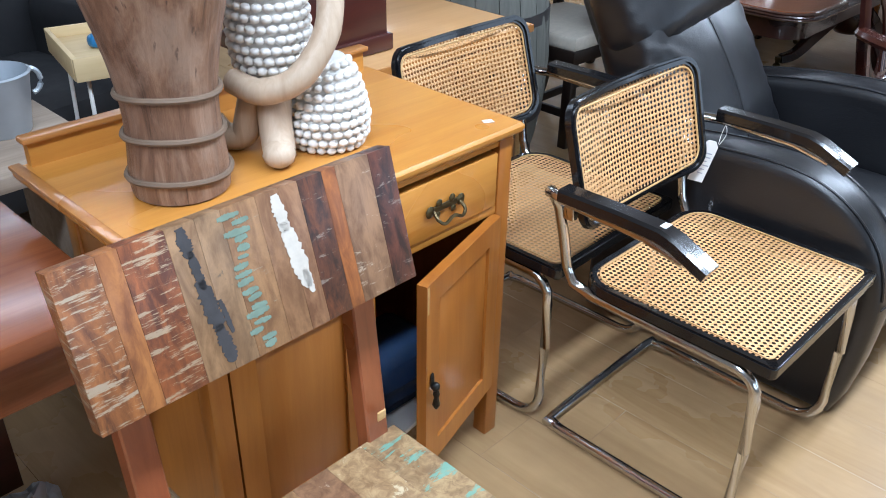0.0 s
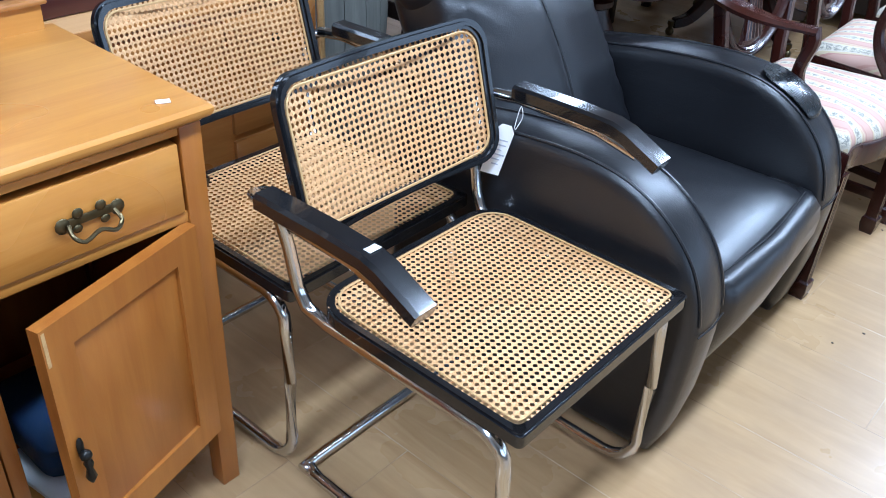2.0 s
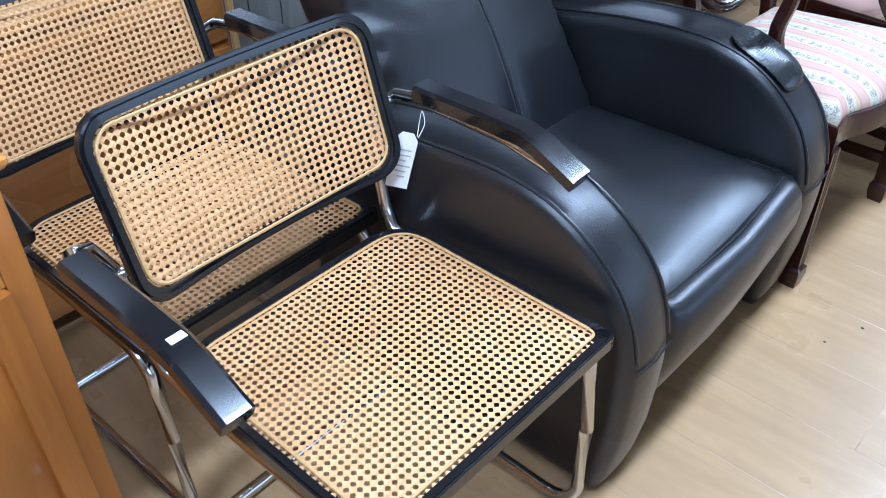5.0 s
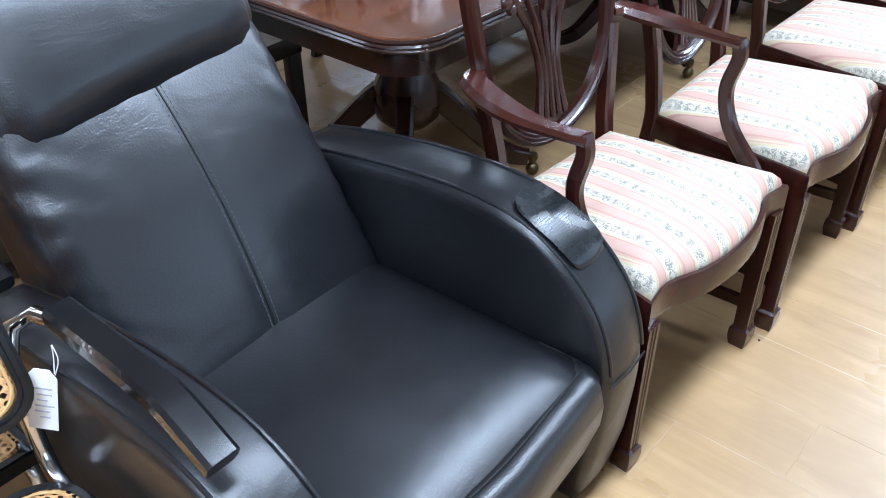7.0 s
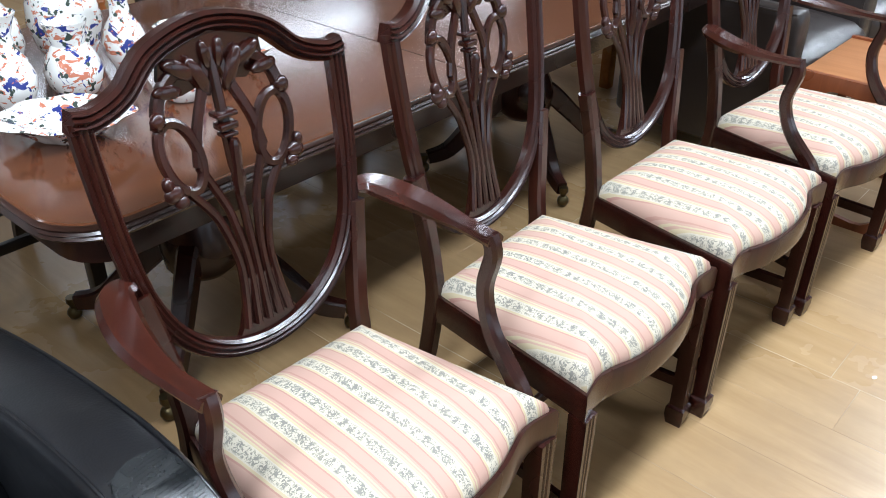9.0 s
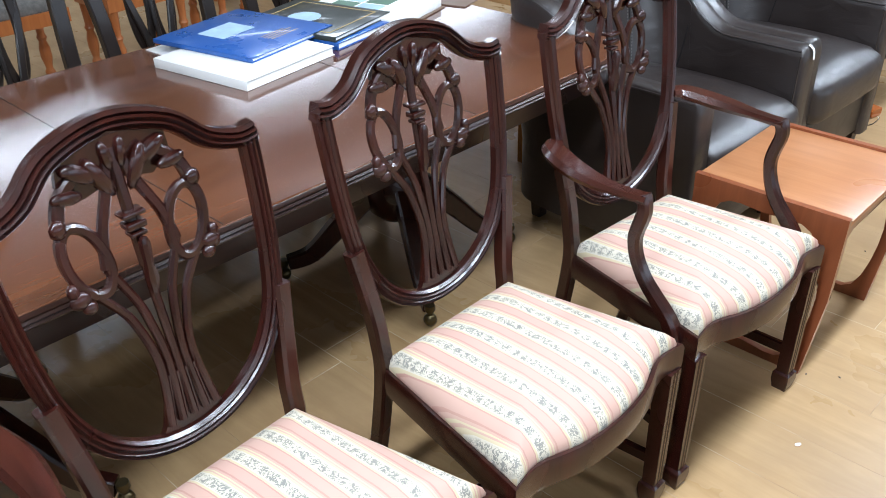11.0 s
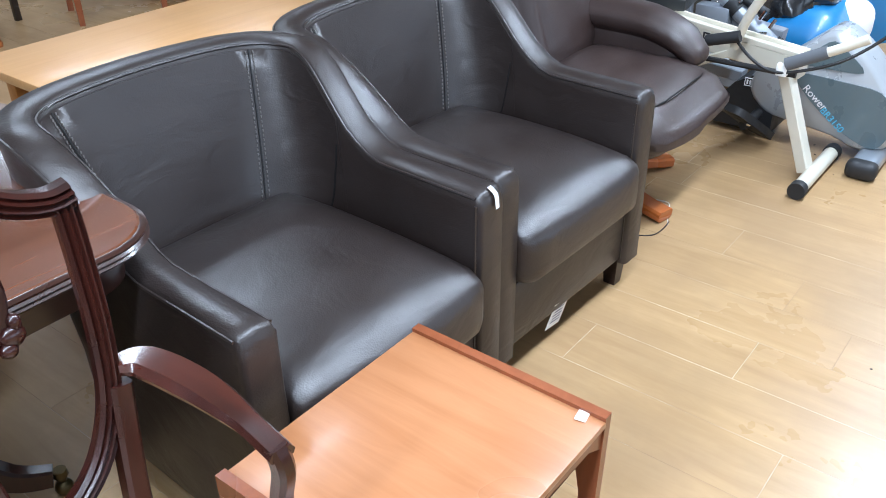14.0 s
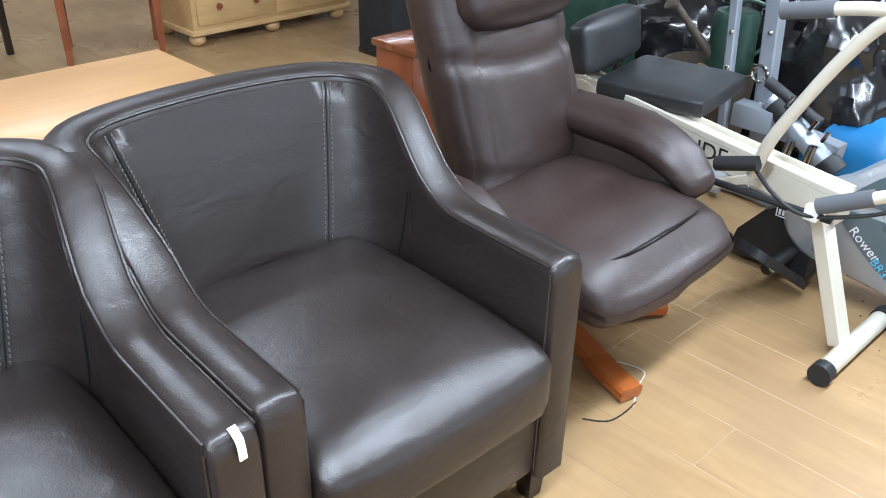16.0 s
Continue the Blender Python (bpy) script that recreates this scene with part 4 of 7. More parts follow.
def dining_table():
    tb = thing("dining_table", pose(4.10, 1.90, 0), "polished mahogany twin-pedestal dining table with reeded edge", "dining table")
    x0, x1, y0, y1 = -1.28, 1.31, -0.60, 0.57

    def ring(s, z):
        return [(x, y, z) for x, y in rounded(x0 + s, x1 - s, y0 + s, y1 - s, 0.13 - s * 0.6, 7)]

    top = part("tabletop", loft([ring(0.012, 0.722), ring(0.012, 0.749), ring(0.016, 0.752)]), M["table_top"], tb, "", 20)
    prof = [(0.012, 0.720), (0.004, 0.722), (0.0, 0.727), (0.004, 0.7315), (0.0, 0.736), (0.004, 0.7405), (0.002, 0.7455), (0.010, 0.7495), (0.0125, 0.7495)]
    part("reeded_edge", loft([ring(s, z) for s, z in prof], None, False, False), M["table_edge_shaded"], top, "", 35)
    for x in (-0.20, 0.55):
        part("leaf_joint", span(x - 0.001, x + 0.001, y0 + 0.02, y1 - 0.02, 0.7522, 0.7526, 0), M["seam"], top)
    o = rounded(x0 + 0.05, x1 - 0.05, y0 + 0.05, y1 - 0.05, 0.10, 6)
    i = rounded(x0 + 0.075, x1 - 0.075, y0 + 0.075, y1 - 0.075, 0.085, 6)
    part("apron", frame_plate(o, i, 0.075, Matrix(((1, 0, 0, 0), (0, 0, 1, 0), (0, 1, 0, 0.685), (0, 0, 0, 1)))), M["table_edge_shaded"], tb)
    for px, spin in ((-0.70, 39), (0.765, 59)):
        col = [(0.06, 0.68), (0.085, 0.67), (0.085, 0.65), (0.05, 0.63), (0.042, 0.61), (0.06, 0.59), (0.07, 0.56), (0.066, 0.52), (0.048, 0.49), (0.044, 0.46), (0.058, 0.45), (0.058, 0.43), (0.046, 0.42), (0.055, 0.38), (0.072, 0.33), (0.078, 0.28), (0.072, 0.22), (0.05, 0.19), (0.02, 0.185)]
        pd = part("pedestal", lathe([(r * 1.4, z) for r, z in col], 24, (px, -0.04, 0)), M["mahogany"], tb)
        for k in range(4):
            a = math.radians(spin + 90 * k)
            c, s = math.cos(a), math.sin(a)
            pts = curve([(px + c * r, -0.04 + s * r, z) for r, z in ((0.04, 0.30), (0.10, 0.275), (0.20, 0.18), (0.30, 0.085), (0.385, 0.062))], 5)
            part("splayed_leg", sweep(pts, rect(0.055, 0.075, 0.008), None, False, (0, 0, 1), [1.15 - 0.5 * q / (len(pts) - 1) for q in range(len(pts))]), M["mahogany"], pd)
            ft = (px + c * 0.40, -0.04 + s * 0.40, 0)
            part("castor", lathe([(0.016, 0.075), (0.018, 0.06), (0.012, 0.05), (0.010, 0.04)], 10, ft, blob((ft[0], ft[1], 0.022), (0.022, 0.022, 0.022), None, None, 10)), M["brass"], pd, "small brass castor")
        part("bearer", span(px - 0.30, px + 0.30, -0.05, 0.09, 0.66, 0.72, 0.006), M["table_edge_shaded"], pd)
    return tb


dining_table()

# ---- teak side table ----


def side_table():
    st = thing("side_table", pose(5.438, 0.760, 0), "teak side table with sled legs and raised edges", "side table")
    w, d, h = 0.252, 0.214, 0.502
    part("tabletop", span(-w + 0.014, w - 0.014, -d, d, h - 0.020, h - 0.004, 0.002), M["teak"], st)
    for sx in (-1, 1):
        out = [(-d, 0.0), (d, 0.0), (d, h), (-d, h)]
        o = [(-d + 0.035, 0.0), (0.0, 0.0), (d - 0.035, 0.0), (d - 0.005, 0.26), (d, h + 0.004), (0.0, h + 0.004), (-d, h + 0.004), (-d + 0.005, 0.26)]
        i = [(-d + 0.085, 0.045), (0.0, 0.034), (d - 0.085, 0.045), (d - 0.036, 0.26), (d - 0.085, h - 0.062), (0.0, h - 0.050), (-d + 0.085, h - 0.062), (-d + 0.036, 0.26)]
        o = [(p.x, p.y) for p in curve([(a, b, 0) for a, b in o], 1, True)]
        oo, ii = [], []
        for k in range(8):
            for q in range(4):
                t = q / 4
                oo.append(tuple(Vector(o[k]).lerp(Vector(o[(k + 1) % 8]), t)))
        ii = [(p.x, p.y) for p in curve([(a, b, 0) for a, b in i], 4, True)]
        bm = frame_plate(oo, ii, 0.020, Matrix.Translation((sx * (w - 0.008), 0, 0)) @ Matrix.Rotation(radians(90), 4, "Z"))
        bmesh.ops.bevel(bm, geom=[e for e in bm.edges if len(e.link_faces) == 2 and e.calc_face_angle(0) > 1.0], offset=0.003, segments=2, affect="EDGES")
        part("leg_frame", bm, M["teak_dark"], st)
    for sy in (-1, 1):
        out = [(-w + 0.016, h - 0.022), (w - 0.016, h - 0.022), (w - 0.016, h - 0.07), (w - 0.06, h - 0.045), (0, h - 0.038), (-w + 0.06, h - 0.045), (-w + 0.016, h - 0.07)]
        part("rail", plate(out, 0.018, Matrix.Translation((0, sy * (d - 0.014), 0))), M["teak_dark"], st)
    return st


side_table()
sl = thing("price_label", pose(5.66, 0.585, 0.5005, 0, 0, 10), "small white price label on the side table", "label")
part("label_paper", box((0, 0, 0), (0.026, 0.02, 0.001), 0), M["paper"], sl)

# ---- pine desk with cupboard ----


def weathered_vase(name):
    """Dry brown wood with pale vertical runs, dark cracks and a waxed sheen."""
    m, nt, b = principled(name, (0.2, 0.11, 0.065), 0.5, 0, 0.08)
    tall = noise_tex(nt, coords(nt, (26, 26, 2.0)), 1.6, 7, 0.7, 0.5)
    blot = noise_tex(nt, coords(nt, (7, 7, 4)), 1.8, 6, 0.65, 0.8)
    crack = noise_tex(nt, coords(nt, (60, 60, 3.0)), 1.4, 4, 0.6, 0.3)
    col = ramp(nt, tall, [(0.30, (0.075, 0.036, 0.021)), (0.52, (0.185, 0.098, 0.058)), (0.70, (0.30, 0.185, 0.120))])
    col = mixed(nt, ramp(nt, blot, [(0.48, (0, 0, 0)), (0.66, (0.55, 0.55, 0.55))]), col, (0.34, 0.235, 0.165))
    col = mixed(nt, ramp(nt, crack, [(0.30, (0.8, 0.8, 0.8)), (0.38, (0, 0, 0))]), col, (0.045, 0.022, 0.014))
    nt.links.new(col, b.inputs["Base Color"])
    nt.links.new(ramp(nt, blot, [(0.3, (0.36,) * 3), (0.7, (0.68,) * 3)]), b.inputs["Roughness"])
    bumped(nt, b, math_node(nt, "ADD", tall, math_node(nt, "MULTIPLY", crack, 0.7)), 0.5, 0.005)
    return m


M["weathered"] = wood("weathered_wood", (0.20, 0.15, 0.11), (0.42, 0.33, 0.25), "x", 1.0, 0.7, 0, 0.2)
M["vase_wood"] = weathered_vase("carved_wood")
M["carton"] = plain("cardboard", (0.17, 0.105, 0.055), 0.8, 0, 0, 0.2, 12, 0.05)
M["rope"] = plain("rope", (0.15, 0.10, 0.065), 0.8, 0, 0, 0.3, 60, 0.3)
M["blue_cloth"] = plain("blue_cloth", (0.012, 0.035, 0.09), 0.8, 0, 0, 0.3, 40, 0.2)
M["cream_tray"] = wood("cream_board", (0.55, 0.40, 0.20), (0.72, 0.56, 0.32), "x", 1, 0.5)
M["zinc"] = plain("zinc", (0.42, 0.46, 0.50), 0.4, 0.5, 0, 0.2, 14, 0.1)
M["sky_blue"] = plain("blue_plastic", (0.015, 0.16, 0.38), 0.4, 0, 0.2, 0.1, 20, 0.02)
M["box_red"] = wood("dark_red_box", (0.028, 0.006, 0.004), (0.075, 0.014, 0.009), "x", 0.8, 0.35, 0.3)
M["barrel"] = wood("barrel_staves", (0.075, 0.075, 0.065), (0.18, 0.18, 0.155), "z", 1.0, 0.75, 0, 0.1)
M["hoop"] = plain("iron_hoop", (0.06, 0.055, 0.055), 0.6, 0.5, 0, 0.3, 10, 0.1)
M["black_cloth"] = plain("black_cloth", (0.012, 0.012, 0.014), 0.8, 0, 0, 0.3, 8, 0.2)


def panel_door(w, h, mat_frame, mat_panel):
    """A framed door with a sunk panel: hinge edge at x = 0, leaf towards -x, foot at z = 0."""
    bm = frame_plate([(-w, 0), (0, 0), (0, h), (-w, h)], [(-w + 0.052, 0.056), (-0.052, 0.056), (-0.052, h - 0.052), (-w + 0.052, h - 0.052)], 0.022)
    bmesh.ops.bevel(bm, geom=[e for e in bm.edges if len(e.link_faces) == 2 and e.calc_face_angle(0) > 1.0], offset=0.003, segments=2, affect="EDGES")
    return bm, span(-w + 0.046, -0.046, -0.004, 0.006, 0.05, h - 0.046, 0.002)


def pine_desk():
    dk = thing("pine_desk", pose(0.462, 1.245, 0), "honey pine desk with a drawer and an open cupboard door", "desk")
    W, D, H = 0.845, 0.495, 0.83
    tp = [[(x, y, z) for x, y in rounded(0 - s, W + s, 0 - s, D, 0.004, 1)] for s, z in ((-0.018, H - 0.030), (-0.012, H - 0.024), (-0.004, H - 0.020), (0.0, H - 0.012), (0.0, H - 0.006), (-0.006, H))]
    part("desktop", loft(tp), M["pine"], dk, "", 30)
    part("desktop_bead", span(-0.004, 0.018, 0.01, D, H - 0.002, H + 0.007, 0.003), M["pine_edge"], dk)
    gal = part("gallery", loft([[(x, y, z) for x, y in ((0.03, D - 0.022), (W - 0.03, D - 0.022), (W - 0.03, D - 0.002), (0.03, D - 0.002))] for z in (H, H + 0.046)]), M["pine"], dk)
    part("gallery_cap", span(0.02, W - 0.02, D - 0.032, D, H + 0.046, H + 0.058, 0.004), M["pine_edge"], gal)
    part("stile", span(W - 0.058, W - 0.018, 0.018, 0.058, 0.0, H - 0.03, 0.003), M["pine_v_shaded"], dk)
    part("stile", span(0.066, 0.106, 0.018, 0.058, 0.0, H - 0.03, 0.003), M["pine_v_shaded"], dk)
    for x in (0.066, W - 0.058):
        part("back_leg", span(x, x + 0.04, D - 0.06, D - 0.02, 0.0, H - 0.03, 0.003), M["pine_v_shaded"], dk)
    part("mid_stile", span(0.415, 0.440, 0.020, 0.055, 0.16, 0.645, 0.003), M["pine_v_shaded"], dk)
    part("side_panel", span(W - 0.05, W - 0.024, 0.058, D - 0.06, 0.16, H - 0.03, 0), M["pine_v_shaded"], dk)
    part("side_panel", span(0.072, 0.096, 0.058, D - 0.06, 0.16, H - 0.03, 0), M["pine_v_shaded"], dk)
    part("back_panel", span(0.096, W - 0.05, D - 0.04, D - 0.025, 0.16, H - 0.03, 0), M["pine_v_shaded"], dk)
    part("bottom_board", span(0.08, W - 0.03, 0.05, D - 0.04, 0.16, 0.178, 0), M["pine"], dk)
    part("rail", span(0.106, W - 0.058, 0.022, 0.05, 0.630, 0.650, 0.002), M["pine"], dk)
    part("rail", span(0.106, W - 0.058, 0.022, 0.05, H - 0.045, H - 0.03, 0.002), M["pine"], dk)
    dr = part("drawer", span(0.110, W - 0.064, 0.017, 0.045, 0.652, 0.775, 0.003), M["pine"], dk)
    for hx in (0.235, 0.622):
        bm = box((hx, 0.014, 0.712), (0.080, 0.004, 0.014), 0.003)
        for sx in (-1, 1):
            blob((hx + sx * 0.043, 0.012, 0.712), (0.012, 0.004, 0.013), None, bm, 8)
            blob((hx + sx * 0.018, 0.012, 0.724), (0.009, 0.003, 0.009), None, bm, 8)
            blob((hx + sx * 0.022, 0.012, 0.700), (0.008, 0.003, 0.007), None, bm, 8)
        hd = part("handle", bm, M["brass"], dr, "ornate aged brass drawer handle")
        part("bail", sweep(curve([(hx - 0.036, 0.008, 0.712), (hx - 0.038, -0.006, 0.700), (hx - 0.024, -0.012, 0.690), (hx, -0.012, 0.700), (hx + 0.024, -0.012, 0.690), (hx + 0.038, -0.006, 0.700), (hx + 0.036, 0.008, 0.712)], 4), circle(0.0035, 7)), M["brass"], dr)
    f, p = panel_door(0.302, 0.465, None, None)
    d1 = part("door", put_bm(f, pose(0.412, 0.03, 0.165)), M["pine_v_shaded"], dk)
    part("door_panel", put_bm(p, pose(0.412, 0.03, 0.165)), M["pine_v_shaded"], d1)
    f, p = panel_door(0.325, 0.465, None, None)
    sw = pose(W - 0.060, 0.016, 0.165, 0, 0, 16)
    d2 = part("door", put_bm(f, sw), M["pine_v_shaded"], dk, "cupboard door standing open")
    part("door_panel", put_bm(p, sw), M["pine_v_shaded"], d2)
    bm = bmesh.new()
    blob((-0.306, -0.014, 0.235), (0.007, 0.004, 0.020), None, bm, 8)
    blob((-0.306, -0.022, 0.222), (0.010, 0.010, 0.010), None, bm, 8)
    lathe([(0.004, 0.0), (0.008, -0.012), (0.005, -0.022), (0.009, -0.040), (0.003, -0.052)], 8, (-0.306, -0.024, 0.218), bm)
    part("drop_pull", put_bm(bm, sw), M["iron"], d2, "small iron drop pull")
    part("door_edge_chip", put_bm(span(-0.322, -0.316, -0.0116, -0.0108, 0.40, 0.46, 0), sw), M["cane_cord"], d2)
    for hz in (0.24, 0.55):
        part("hinge", span(W - 0.0605, W - 0.0575, 0.012, 0.020, hz, hz + 0.045, 0.001), M["iron"], dk)
    return dk


pine_desk()
pl = thing("price_label", pose(1.250, 1.300, 0.8312, 0, 0, -25), "small white price label on the pine desk", "label")
part("label_paper", box((0, 0, 0), (0.022, 0.014, 0.001), 0), M["paper"], pl)
cl = thing("folded_cloth", pose(1.07, 1.43, 0.178), "folded dark blue cloth lying in the cupboard", "cloth")
part("folds", cushion((0, 0, 0.06), (0.24, 0.22, 0.10), 0.6, 8, (0, 0.01, 0.02), None, None, lambda p, q: q + Vector((0, 0.004 * math.sin(q.z * 180), 0))), M["blue_cloth"], cl)
bk = thing("paper_stack", pose(1.06, 1.39, 0.178), "white papers lying in the cupboard", "paper")
part("paper_block", box((0, -0.02, 0.006), (0.26, 0.19, 0.010), 0.001, pose(0, 0, 0, 0, 0, 8)), M["paper"], bk)

# ---- carved vase and shell figure ----
va = thing("wooden_vase", pose(0.645, 1.468, 0.830), "tall flared carved wooden vase with rope rings", "vase")
prof = [(0.075, 0.0), (0.082, 0.003), (0.084, 0.02), (0.083, 0.05), (0.079, 0.10), (0.078, 0.14), (0.080, 0.18), (0.088, 0.23), (0.099, 0.28), (0.115, 0.34), (0.130, 0.40), (0.142, 0.46), (0.150, 0.52), (0.150, 0.535), (0.136, 0.53), (0.120, 0.42), (0.07, 0.20), (0.02, 0.18)]
part("body", lathe(prof, 36), M["vase_wood"], va)
for z, r in ((0.038, 0.086), (0.110, 0.082), (0.180, 0.083)):
    part("rope_ring", sweep([(r * math.cos(a), r * math.sin(a), z + 0.004 * math.sin(2 * a)) for a in [k * math.pi / 20 for k in range(40)]], circle(0.0055, 7), None, True), M["rope"], va)

M["driftwood"] = wood("beige_figure", (0.36, 0.25, 0.16), (0.58, 0.46, 0.34), "z", 1.5, 0.5)
M["shell"] = plain("shell_figure", (0.68, 0.65, 0.60), 0.45, 0, 0.1, 0.12, 18, 0.1)


def shell_figure():
    """A seated figure covered with rows of small shells, in one mesh."""
    bm = bmesh.new()
    rnd = random.Random(7)

    def coat(c, prof, rows, arc=(0, 2 * math.pi)):
        lathe([(r * 0.96, z) for r, z in prof], 18, c, bm)
        z0, z1 = prof[0][1], prof[-1][1]
        for i in range(rows):
            z = z0 + (z1 - z0) * (i + 0.5) / rows
            for (ra, za), (rb, zb) in zip(prof, prof[1:]):
                if za <= z <= zb:
                    r = ra + (rb - ra) * (z - za) / max(1e-6, zb - za)
            n = max(5, int(2 * math.pi * r / 0.0185))
            for k in range(n):
                a = 2 * math.pi * (k + 0.5 * (i % 2)) / n
                if math.sin(a) > 0.45:
                    continue
                s = 0.9 + 0.2 * rnd.random()
                blob((c[0] + r * math.cos(a), c[1] + r * math.sin(a), c[2] + z), (0.0105 * s, 0.0085, 0.0078 * s), Matrix.Rotation(a + math.pi / 2, 4, "Z"), bm, 7)

    coat((0.055, 0.0, 0.0), [(0.060, 0.0), (0.074, 0.02), (0.078, 0.06), (0.070, 0.10), (0.058, 0.14), (0.04, 0.17)], 10)
    coat((-0.040, 0.0, 0.115), [(0.030, 0.0), (0.062, 0.03), (0.072, 0.08), (0.070, 0.14), (0.060, 0.22), (0.05, 0.28)], 15)
    shells = len(bm.faces)
    sweep(curve([(0.075, -0.03, 0.33), (0.070, -0.075, 0.24), (0.020, -0.105, 0.165), (-0.05, -0.095, 0.135), (-0.105, -0.05, 0.14)], 6), circle(0.024, 10), bm, False, (0, 0, 1), None)
    sweep(curve([(-0.03, -0.05, 0.13), (-0.035, -0.065, 0.08), (-0.030, -0.085, 0.035), (-0.026, -0.105, 0.020)], 5), circle(0.031, 10), bm, False, (0, 1, 0), None)
    sweep(curve([(-0.07, -0.04, 0.13), (-0.085, -0.04, 0.07), (-0.10, -0.035, 0.03), (-0.135, -0.03, 0.028), (-0.155, -0.03, 0.055)], 5), circle(0.026, 10), bm, False, (0, 1, 0), None)
    blob((-0.026, -0.11, 0.024), (0.031, 0.036, 0.026), None, bm, 10)
    ob = part("shell_figurine", bm, M["shell"], None, "", 60)
    ob.data.materials.append(M["driftwood"])
    for k, f in enumerate(ob.data.polygons):
        f.material_index = 1 if k >= shells else 0
    ob.matrix_world = pose(0.908, 1.482, 0.831, 0, 0, -42)
    tagged(ob, "white figurine covered with rows of small shells", "figurine")


shell_figure()

# ---- reclaimed-wood chair ----


def strip(name, base, dark, chip=None, lo=0.60, stretch=(9, 9, 30), amount=0.8):
    """One reclaimed strip: streaked wood, with chipped paint or scrapes on top."""
    base, dark = tuple(c * 0.88 for c in base), tuple(c * 0.62 for c in dark)
    m, nt, b = principled(name, base, 0.42, 0, 0.2)
    b.inputs["Coat Roughness"].default_value = 0.18
    g = noise_tex(nt, coords(nt, (22, 22, 2.2), 3.0), 2.0, 6, 0.65, 0.6)
    big = noise_tex(nt, coords(nt, (13, 13, 9), 5.0), 1.6, 7, 0.7)
    col = ramp(nt, g, [(0.38, dark), (0.62, base)])
    col = mixed(nt, ramp(nt, big, [(0.45, (0, 0, 0)), (0.75, (0.8, 0.8, 0.8))]), col, dark)
    if chip:
        n = noise_tex(nt, coords(nt, stretch, 7.0), 1.6, 9, 0.75)
        col = mixed(nt, ramp(nt, n, [(lo, (0, 0, 0)), (lo + 0.04, (amount,) * 3)]), col, chip)
        bumped(nt, b, n, 0.3, 0.002)
    nt.links.new(col, b.inputs["Base Color"])
    return m


STRIPS = [
    (0.062, strip("strip_scraped", (0.34, 0.125, 0.036), (0.15, 0.047, 0.017), (0.36, 0.29, 0.20), 0.52, (9, 9, 70))),
    (0.030, strip("strip_orange", (0.40, 0.155, 0.043), (0.25, 0.082, 0.026))),
    (0.066, strip("strip_red", (0.32, 0.095, 0.026), (0.13, 0.036, 0.014), (0.36, 0.27, 0.17), 0.53, (9, 9, 70))),
    (0.045, strip("strip_tan", (0.36, 0.205, 0.098), (0.255, 0.135, 0.060))),
    (0.040, strip("strip_tan_grey", (0.34, 0.20, 0.100), (0.225, 0.125, 0.062), (0.10, 0.075, 0.05), 0.60, (14, 14, 8))),
    (0.058, strip("strip_tan_worn", (0.35, 0.185, 0.080), (0.26, 0.125, 0.055), (0.26, 0.24, 0.16), 0.60, (5, 5, 34))),
    (0.040, strip("strip_brown", (0.32, 0.165, 0.076), (0.215, 0.098, 0.043))),
    (0.034, strip("strip_buff", (0.34, 0.175, 0.085), (0.235, 0.105, 0.050))),
    (0.046, strip("strip_burnt", (0.19, 0.062, 0.026), (0.035, 0.017, 0.014), (0.24, 0.19, 0.15), 0.58)),
    (0.026, strip("strip_rust", (0.37, 0.125, 0.033), (0.23, 0.070, 0.024))),
    (0.066, strip("strip_worn", (0.32, 0.175, 0.092), (0.20, 0.098, 0.050), (0.45, 0.36, 0.26), 0.60)),
    (0.048, strip("strip_plum", (0.135, 0.043, 0.026), (0.040, 0.017, 0.014), (0.22, 0.17, 0.14), 0.57)),
    (0.060, strip("strip_cream", (0.46, 0.31, 0.155), (0.32, 0.185, 0.085), (0.55, 0.46, 0.30), 0.58)),
    (0.060, strip("strip_cream_teal", (0.44, 0.30, 0.15), (0.30, 0.18, 0.085), (0.13, 0.33, 0.26), 0.55, (6, 20, 6), 0.8)),
]
M["paint_white"] = plain("old_white_paint", (0.52, 0.47, 0.40), 0.6, 0, 0, 0.25, 60, 0.3)
M["paint_black"] = plain("old_black_paint", (0.040, 0.037, 0.038), 0.5, 0, 0, 0.5, 60, 0.3)
M["paint_teal"] = plain("old_teal_paint", (0.150, 0.205, 0.155), 0.6, 0, 0, 0.35, 60, 0.3)


def paint_flake(rnd, x0, z0, x1, z1, w, ragged, bm):
    """A thin ragged patch of old paint along a line on the plank's face."""
    n = 26
    dx, dz = x1 - x0, z1 - z0
    length = math.hypot(dx, dz)
    nx, nz = -dz / length, dx / length
    sides = ([], [])
    for k in range(n + 1):
        t = k / n
        half = w / 2 * (0.35 + 0.65 * math.sin(math.pi * min(1, max(0.04, t))) ** 0.5)
        for i, sgn in enumerate((-1, 1)):
            o = sgn * max(0.0006, half * (1 + ragged * (rnd.random() - 0.6)))
            sides[i].append((x0 + dx * t + nx * o, z0 + dz * t + nz * o))
    rows = [[[bm.verts.new((x, y, z)) for x, z in side] for side in sides] for y in (-0.0168, -0.0155)]
    for k in range(n):
        bm.faces.new((rows[0][0][k], rows[0][0][k + 1], rows[0][1][k + 1], rows[0][1][k]))
        for i in (0, 1):
            bm.faces.new((rows[0][i][k], rows[0][i][k + 1], rows[1][i][k + 1], rows[1][i][k]))
    return bm


